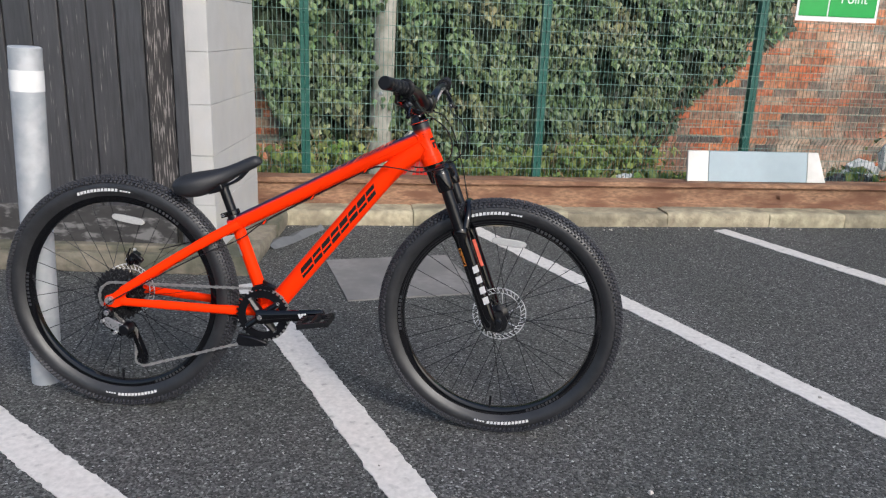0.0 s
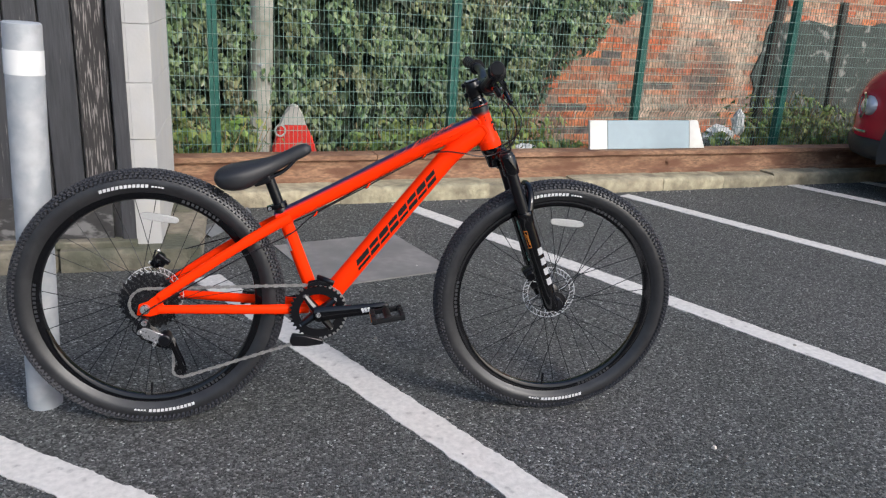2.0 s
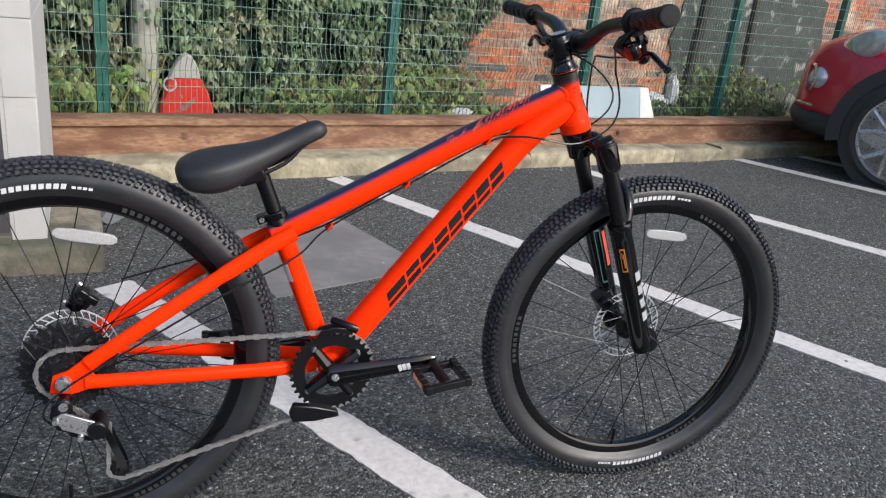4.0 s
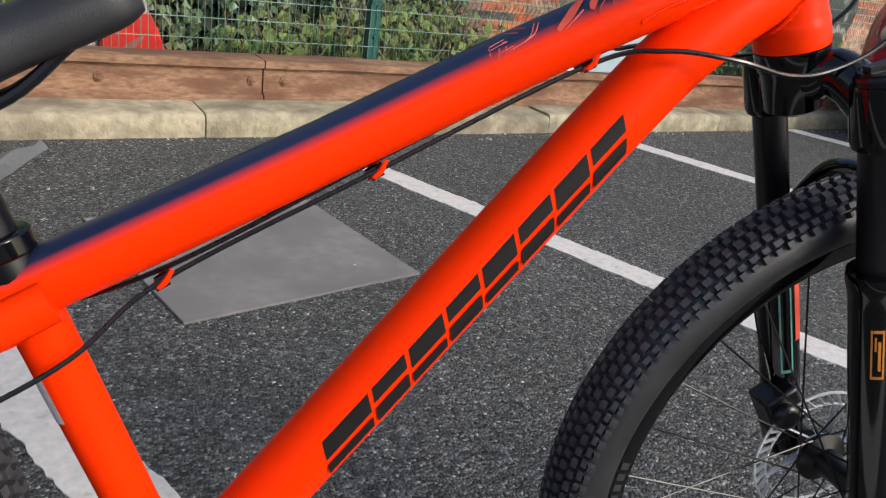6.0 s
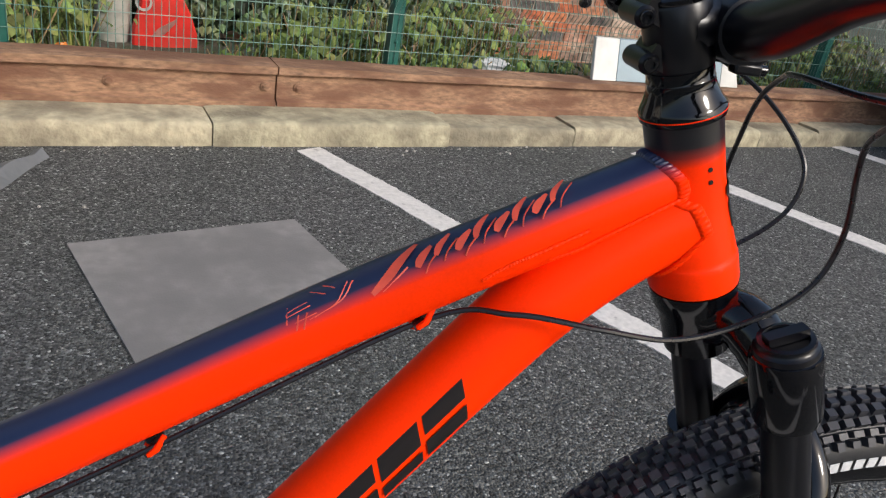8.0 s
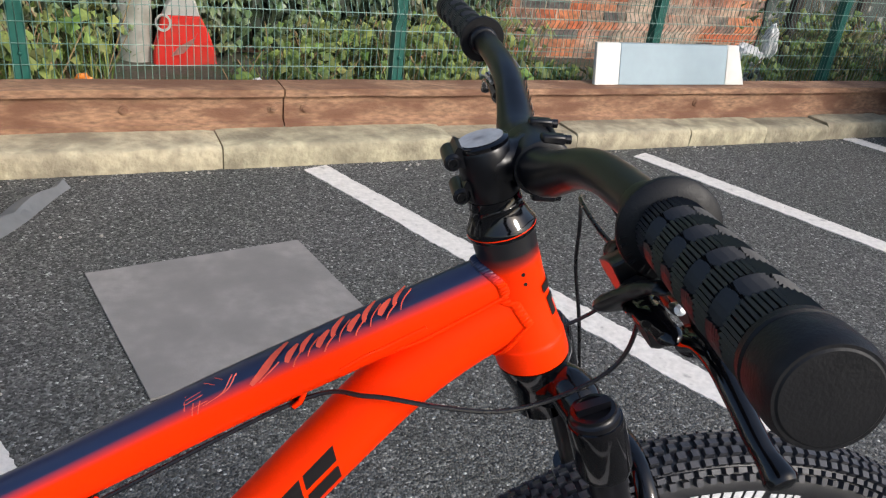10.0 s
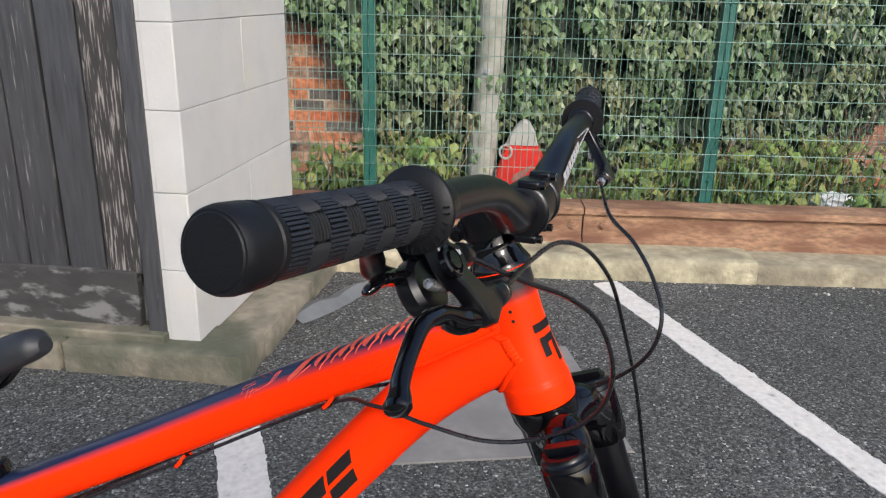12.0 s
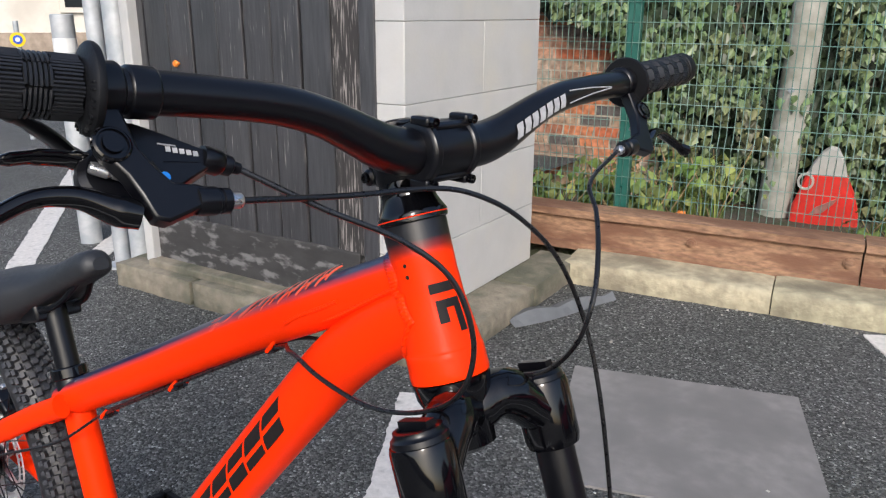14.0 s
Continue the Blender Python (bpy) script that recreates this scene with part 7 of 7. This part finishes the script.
# ---- parked car ----
M_CARRED = mat("dark_red_car_paint", (0.46, 0.006, 0.036), 0.22, scale=40, vary=0.04, bump=0.0, coat=0.5, rvary=0.04)
M_CLAD = mat("black_plastic_cladding", (0.025, 0.026, 0.028), 0.55, scale=60, vary=0.1, bump=0.2, bscale=300)
M_GLASSD = mat("dark_window_glass", (0.02, 0.022, 0.024), 0.05, scale=20, vary=0.05, bump=0.0, coat=0.5, rvary=0.02)
M_LENS = mat("lamp_lens", (0.5, 0.52, 0.55), 0.08, metal=0.3, scale=20, vary=0.25, bump=0.3, bscale=60, coat=1.0, rvary=0.03)
M_CHROME = mat("chrome", (0.75, 0.75, 0.76), 0.12, metal=1.0, scale=20, vary=0.04, bump=0.0, rvary=0.03)
M_ALLOY = mat("machined_alloy", (0.5, 0.5, 0.51), 0.3, metal=0.8, scale=60, vary=0.08, bump=0.05)

fwd2 = -D
CAR = Matrix.Translation((5.215, 2.72, 0)) @ Matrix.Rotation(math.atan2(fwd2.y, fwd2.x), 4, "Z")
car = thing("parked_car", "dark red compact car with black wheel arch cladding", "car", CAR)
stations = [(0.80, 0.42, 0.36, 0.62), (0.77, 0.58, 0.3, 0.74), (0.70, 0.70, 0.25, 0.83), (0.58, 0.78, 0.23, 0.9), (0.4, 0.84, 0.22, 0.96), (0.1, 0.875, 0.22, 1.02), (-0.4, 0.885, 0.22, 1.07), (-1.0, 0.885, 0.22, 1.08), (-1.8, 0.885, 0.22, 1.09), (-2.5, 0.885, 0.22, 1.1), (-3.0, 0.87, 0.25, 1.1), (-3.3, 0.8, 0.3, 1.06), (-3.42, 0.66, 0.4, 0.95)]


def car_ring(x, w, z0, z1, n=28):
    out = []
    for k in range(n):
        t = 2 * math.pi * k / n
        c_, s_ = math.cos(t), math.sin(t)
        y = w * math.copysign(abs(c_) ** 0.42, c_)
        z = (z0 + z1) / 2 + (z1 - z0) / 2 * math.copysign(abs(s_) ** 0.62, s_)
        if z > 0.75:
            y *= 1 - 0.16 * ((z - 0.75) / 0.35) ** 1.5
        out.append(Vector((x, y, z)))
    return out


g = Geo()
rings = [car_ring(*s_) for s_ in stations]
dense = [curve_points([r[k] for r in rings], 4) for k in range(28)]
g.loft([[dense[k][j] for k in range(28)] for j in range(len(dense[0]))])
part("body", g, M_CARRED, car, "glossy dark red body")
g = Geo()
low = [(-0.5, 0.74), (-0.75, 0.78), (-3.0, 0.78), (-3.28, 0.7)]
base = [Vector((x, y, 1.05)) for x, y in low] + [Vector((x, -y, 1.05)) for x, y in reversed(low)]
top_ = [(-1.15, 0.55), (-1.35, 0.6), (-2.7, 0.58), (-2.95, 0.5)]
roof = [Vector((x, y, 1.58)) for x, y in top_] + [Vector((x, -y, 1.58)) for x, y in reversed(top_)]
g.loft([base, roof])
part("window_band", g, M_GLASSD, car, "dark tinted windows", bevel=0.03)
g = Geo()
g.loft([[p + Vector((0, 0, 0.002)) for p in roof], [Vector((p.x * 0.96 - 0.08, p.y * 0.9, 1.63)) for p in roof]])
part("roof", g, M_CARRED, car, bevel=0.02)
for sy in (-1, 1):
    for xp, xq in ((-0.62, -1.2), (-1.65, -1.75), (-2.55, -2.45), (-3.2, -2.88)):
        g = Geo()
        g.tube([(xp, 0.775 * sy, 1.06), (xq, 0.6 * sy, 1.58)], 0.03, 8)
        part("pillar", g, M_CARRED, car)
    # lamps
    g = Geo()
    bm = bmesh.new()
    bmesh.ops.create_uvsphere(bm, u_segments=28, v_segments=16, radius=1.0)
    mm = Matrix.Translation((0.41, 0.745 * sy, 0.83)) @ Matrix.Rotation(radians(-40 * sy), 4, "Z") @ Matrix.Rotation(radians(20), 4, "Y") @ Matrix.Diagonal((0.24, 0.06, 0.095, 1))
    g.add([mm @ p.co for p in bm.verts], [[q.index for q in f.verts] for f in bm.faces])
    part("headlight", g, M_LENS, car, "clear oval headlight")
    g = Geo()
    mr = mm @ Matrix.Translation((0.25, 0.62 * sy, 0.0)) @ Matrix.Diagonal((0.4, 0.42, 0.62, 1))
    g.add([mr @ p.co for p in bm.verts], [[q.index for q in f.verts] for f in bm.faces])
    part("lamp_bowl", g, M_CHROME, car, "bright round lamp bowl")
    g = Geo()
    mm = Matrix.Translation((0.615, 0.725 * sy, 0.6)) @ Matrix.Rotation(radians(-58 * sy), 4, "Z") @ Matrix.Diagonal((0.09, 0.065, 0.075, 1))
    g.add([mm @ p.co for p in bm.verts], [[q.index for q in f.verts] for f in bm.faces])
    part("fog_lamp", g, M_LENS, car, "round fog lamp")
    g = Geo()
    mm = Matrix.Translation((0.66, 0.757 * sy, 0.6)) @ Matrix.Rotation(radians(-58 * sy), 4, "Z") @ Matrix.Rotation(radians(90), 4, "X")
    g.lathe([(0.078, -0.01), (0.092, 0.0), (0.078, 0.012)], 28, mm, closed=True)
    part("lamp_ring", g, M_CHROME, car, "bright ring")
    bm.free()
    # wheels and arches
    for wx in (0.0, -2.57):
        g = Geo()
        arc = [(0.455 * math.cos(t), 0.325 + 0.455 * math.sin(t)) for t in (radians(-12 + 204 * k / 20) for k in range(21))] + [(0.37 * math.cos(t), 0.325 + 0.37 * math.sin(t)) for t in (radians(192 - 204 * k / 20) for k in range(21))]
        n = 42
        rows = [[Vector((wx + x, yy * sy, z)) for x, z in arc] for yy in (0.8, 0.905)]
        g.loft(rows, True, False)
        for k in range(20):
            a, b = k, n - 1 - k
            o = n
            g.f.append((o + a, o + a + 1, o + b - 1, o + b))
        part("arch_cladding", g, M_CLAD, car, "black plastic wheel arch")
        g = Geo()
        side_lathe(g, (wx, 0.8 * sy, 0.325), [(0.0, 0.09 * sy), (0.38, 0.09 * sy), (0.38, -0.2 * sy), (0.0, -0.2 * sy)], 28)
        part("wheel_well", g, M_CLAD, car)
        g = Geo()
        tyre = [(0.262, 0.105), (0.298, 0.115), (0.32, 0.1), (0.328, 0.06), (0.33, 0.0), (0.328, -0.06), (0.31, -0.1), (0.262, -0.1)]
        side_lathe(g, (wx, 0.81 * sy, 0.328), [(r, y * sy) for r, y in tyre], 48)
        wh = part("wheel", g, M_RUBBER, car, "black car tyre on alloy wheel")
        g = Geo()
        side_lathe(g, (wx, 0.81 * sy, 0.328), [(0.0, 0.03 * sy), (0.235, 0.03 * sy), (0.25, 0.1 * sy), (0.26, 0.112 * sy), (0.268, 0.1 * sy)], 40)
        part("wheel_dish", g, M_BLACKS, wh)
        g = Geo()
        side_lathe(g, (wx, 0.81 * sy, 0.328), [(0.252, 0.106 * sy), (0.256, 0.118 * sy), (0.268, 0.118 * sy), (0.27, 0.106 * sy)], 48)
        part("rim_edge", g, M_ALLOY, wh, "bright machined rim edge")
        for k in range(5):
            for off in (-0.3, 0.3):
                t = 2 * math.pi * k / 5 + 0.3
                g = Geo()
                yy = (0.81 + 0.1) * sy
                g.tube([(wx + 0.05 * math.cos(t), yy, 0.328 + 0.05 * math.sin(t)), (wx + 0.14 * math.cos(t + off * 0.5), yy + 0.006 * sy, 0.328 + 0.14 * math.sin(t + off * 0.5)), (wx + 0.255 * math.cos(t + off), yy, 0.328 + 0.255 * math.sin(t + off))], [0.026, 0.024, 0.022], 8, squash=0.7, up=(0, 1, 0))
                part("wheel_spoke", g, M_ALLOY, wh)
        g = Geo()
        side_lathe(g, (wx, 0.81 * sy, 0.328), [(0.0, 0.115 * sy), (0.05, 0.112 * sy), (0.055, 0.09 * sy)], 20)
        part("hub_cap", g, M_CLAD, wh)
g = Geo()
rings = [[Vector((p.x + (0.012 if j < 3 else 0), p.y * 1.012, p.z)) for p in car_ring(x, w * 1.0, z0 - 0.02, 0.42)] for j, (x, w, z0, z1) in enumerate(stations[1:])]
g.loft(rings)
part("lower_cladding", g, M_CLAD, car, "black lower body cladding")
g = Geo()
g.box((0.79, 0, 0.5), (0.03, 0.8, 0.1))
part("grille", g, M_CLAD, car, bevel=0.02)
g = Geo()
g.tube(curve_points([(0.6, 0.76, 0.42), (0.72, 0.66, 0.42), (0.8, 0.4, 0.42), (0.82, 0.0, 0.42), (0.8, -0.4, 0.42), (0.72, -0.66, 0.42)], 6), 0.012, 8)
part("bumper_strip", g, M_CHROME, car, "bright bumper strip")

# ---- loose pale chips on the asphalt ----
gc = Geo()
r_ = random.Random(21)
for i in range(150):
    x, y = r_.uniform(-1.2, 5.0), r_.uniform(-1.2, 2.6)
    if y > 2.1 + 0.2 * x:
        continue
    s_ = r_.uniform(0.003, 0.008) if i % 9 else r_.uniform(0.008, 0.013)
    gc.box((x, y, s_ * 0.3), (s_, s_ * r_.uniform(0.6, 1.2), s_ * 0.7), Matrix.Rotation(r_.uniform(0, 3), 4, "Z"), (0.6, 0.6))
for i in range(90):
    x = r_.uniform(-0.2, 5.5)
    s_ = r_.uniform(0.004, 0.011)
    gc.box((x, 2.19 + 0.2 * x - abs(r_.gauss(0, 0.035)), s_ * 0.3), (s_, s_ * r_.uniform(0.6, 1.2), s_ * 0.7), Matrix.Rotation(r_.uniform(0, 3), 4, "Z"), (0.6, 0.6))
M_CHIP = mat("pale_chip", (0.33, 0.31, 0.28), 0.9, scale=60, vary=0.2, bump=0.0, island=0.6)
tagged(part("loose_chips", gc, M_CHIP, None, "pale stone chips and grit lying on asphalt", smooth=False, kind="stuff"), category="grit")

# plain low wall added behind the camera, out of view, to shape reflections
M_CLOSE = mat("grey_unseen_wall", (0.3, 0.29, 0.27), 0.9, scale=6, vary=0.2, bump=0.3, bscale=30, second=(0.24, 0.23, 0.21), amount=0.5, sscale=1.0, sharp=0.3)
g = Geo()
g.box((2.0, -16.0, 1.1), (44.0, 0.3, 2.2))
part("wall_south", g, M_CLOSE, None, "plain grey wall added out of view for reflections", kind="structure", smooth=False)

# ---- far side yard ----
bollard((-2.09, 1.335), 0.046, 0.985, "second galvanised bollard with white reflective band near the poles", 0.86)
for x, y, r in ((-1.53, 1.25, 0.046), (-1.66, 1.235, 0.031)):
    t = thing("steel_pole", "tall galvanised steel pole standing on asphalt", "pole", Matrix.Translation((x, y, 0)), "galvanised poles")
    g = Geo()
    g.lathe([(r + 0.03, 0.0), (r + 0.03, 0.01), (r, 0.012), (r, 3.2), (0.0, 3.21)], 24)
    part("shaft", g, M_GALV, t)
M_RENDW = mat("cream_render", (0.7, 0.66, 0.58), 0.85, scale=6, vary=0.1, bump=0.3, bscale=60, second=(0.55, 0.5, 0.43), amount=0.3, sscale=1.2, sharp=0.2)
M_BROWN = mat("brown_brick_far", (0.34, 0.27, 0.21), 0.9, scale=8, vary=0.3, bump=0.3, bscale=40)
house = thing("far_building", "cream rendered building with dark windows across the yard", "building")
hm = Matrix.Translation((-13.5, 7.3, 0)) @ Matrix.Rotation(math.atan2(0.89, 0.45), 4, "Z")
for c_, s_, mt, nm in (((0, -0.5, 1.5), (14, 1.0, 3.0), M_RENDW, "wall"), ((0, -0.5, 3.1), (14.4, 1.3, 0.2), M_BROWN, "roof"), ((0, 0.03, 0.3), (14, 0.06, 0.6), M_BROWN, "base_course")):
    g = Geo()
    g.box(c_, s_)
    g.moved(hm @ Matrix.Rotation(math.pi, 4, "Z"))
    part(nm, g, mt, house, bevel=0.01)
for k in range(5):
    for nm, s_, mt, dy in (("window", (1.1, 0.08, 1.0), M_RENDW, 0.03), ("pane", (0.9, 0.04, 0.8), M_GLASSD, 0.06)):
        g = Geo()
        g.box((-5 + 2.3 * k, dy, 1.45), s_)
        g.moved(hm @ Matrix.Rotation(math.pi, 4, "Z"))
        part(nm, g, mt, house, bevel=0.01)
M_YEL = mat("yellow_sign", srgb(0.93, 0.78, 0.1), 0.4, scale=20, vary=0.04, bump=0.0)
M_BLU = mat("blue_sign", srgb(0.2, 0.35, 0.75), 0.4, scale=20, vary=0.04, bump=0.0)
rs = thing("round_sign", "round yellow and blue sign on a thin post", "sign", Matrix.Translation((-5.2, 2.55, 0)))
g = Geo()
g.tube([(0, 0, 0), (0, 0, 0.92)], 0.02, 10)
part("post", g, M_GALV, rs)
face = frame_to((0.02, -0.01, 0.78), (0.9, -0.4, 0.78))
for r0, h0, mt in ((0.055, 0.0, M_YEL), (0.034, 0.004, M_BLU), (0.017, 0.007, M_SIGNW)):
    g = Geo()
    g.lathe([(r0, h0), (r0, h0 + 0.004), (0.0, h0 + 0.004)], 28, face)
    part("disc", g, mt, rs)

g = Geo()
g.box((-2.75, 1.98, 1.1), (0.04, 0.34, 2.2), Matrix.Rotation(radians(30), 4, "Z"))
tagged(part("green_board", g, M_GREEN, None, "green painted board standing beyond the poles", bevel=0.004), category="board")

# small orange knob on the boarded door
g = Geo()
kc = on_front(0.94, 0.83, -0.022)
g.lathe([(0.006, 0.0), (0.006, 0.008), (0.011, 0.01), (0.012, 0.014), (0.009, 0.019), (0.0, 0.02)], 18, frame_to(kc, kc + fn))
part("door_knob", g, M_AMBER, door, "small orange plastic knob")

# ---- the nearest bricks, one by one ----
near_bricks.sort(key=lambda b: abs(b[0].x - 3.7) + abs(b[0].z - 0.6))
for c, k in near_bricks[:300]:
    ob = new("brick", variants[k])
    ob.parent = wall_back
    ob.matrix_basis = Matrix.Translation(c) @ wrot
g = Geo()
for c, k in near_bricks[300:]:
    g.box(c, (0.212, 0.03, 0.064), wrot)
if near_bricks[300:]:
    part("brick_course", g, M_BRICKN, wall_back, "old red and burnt bricks", smooth=False, kind="stuff")
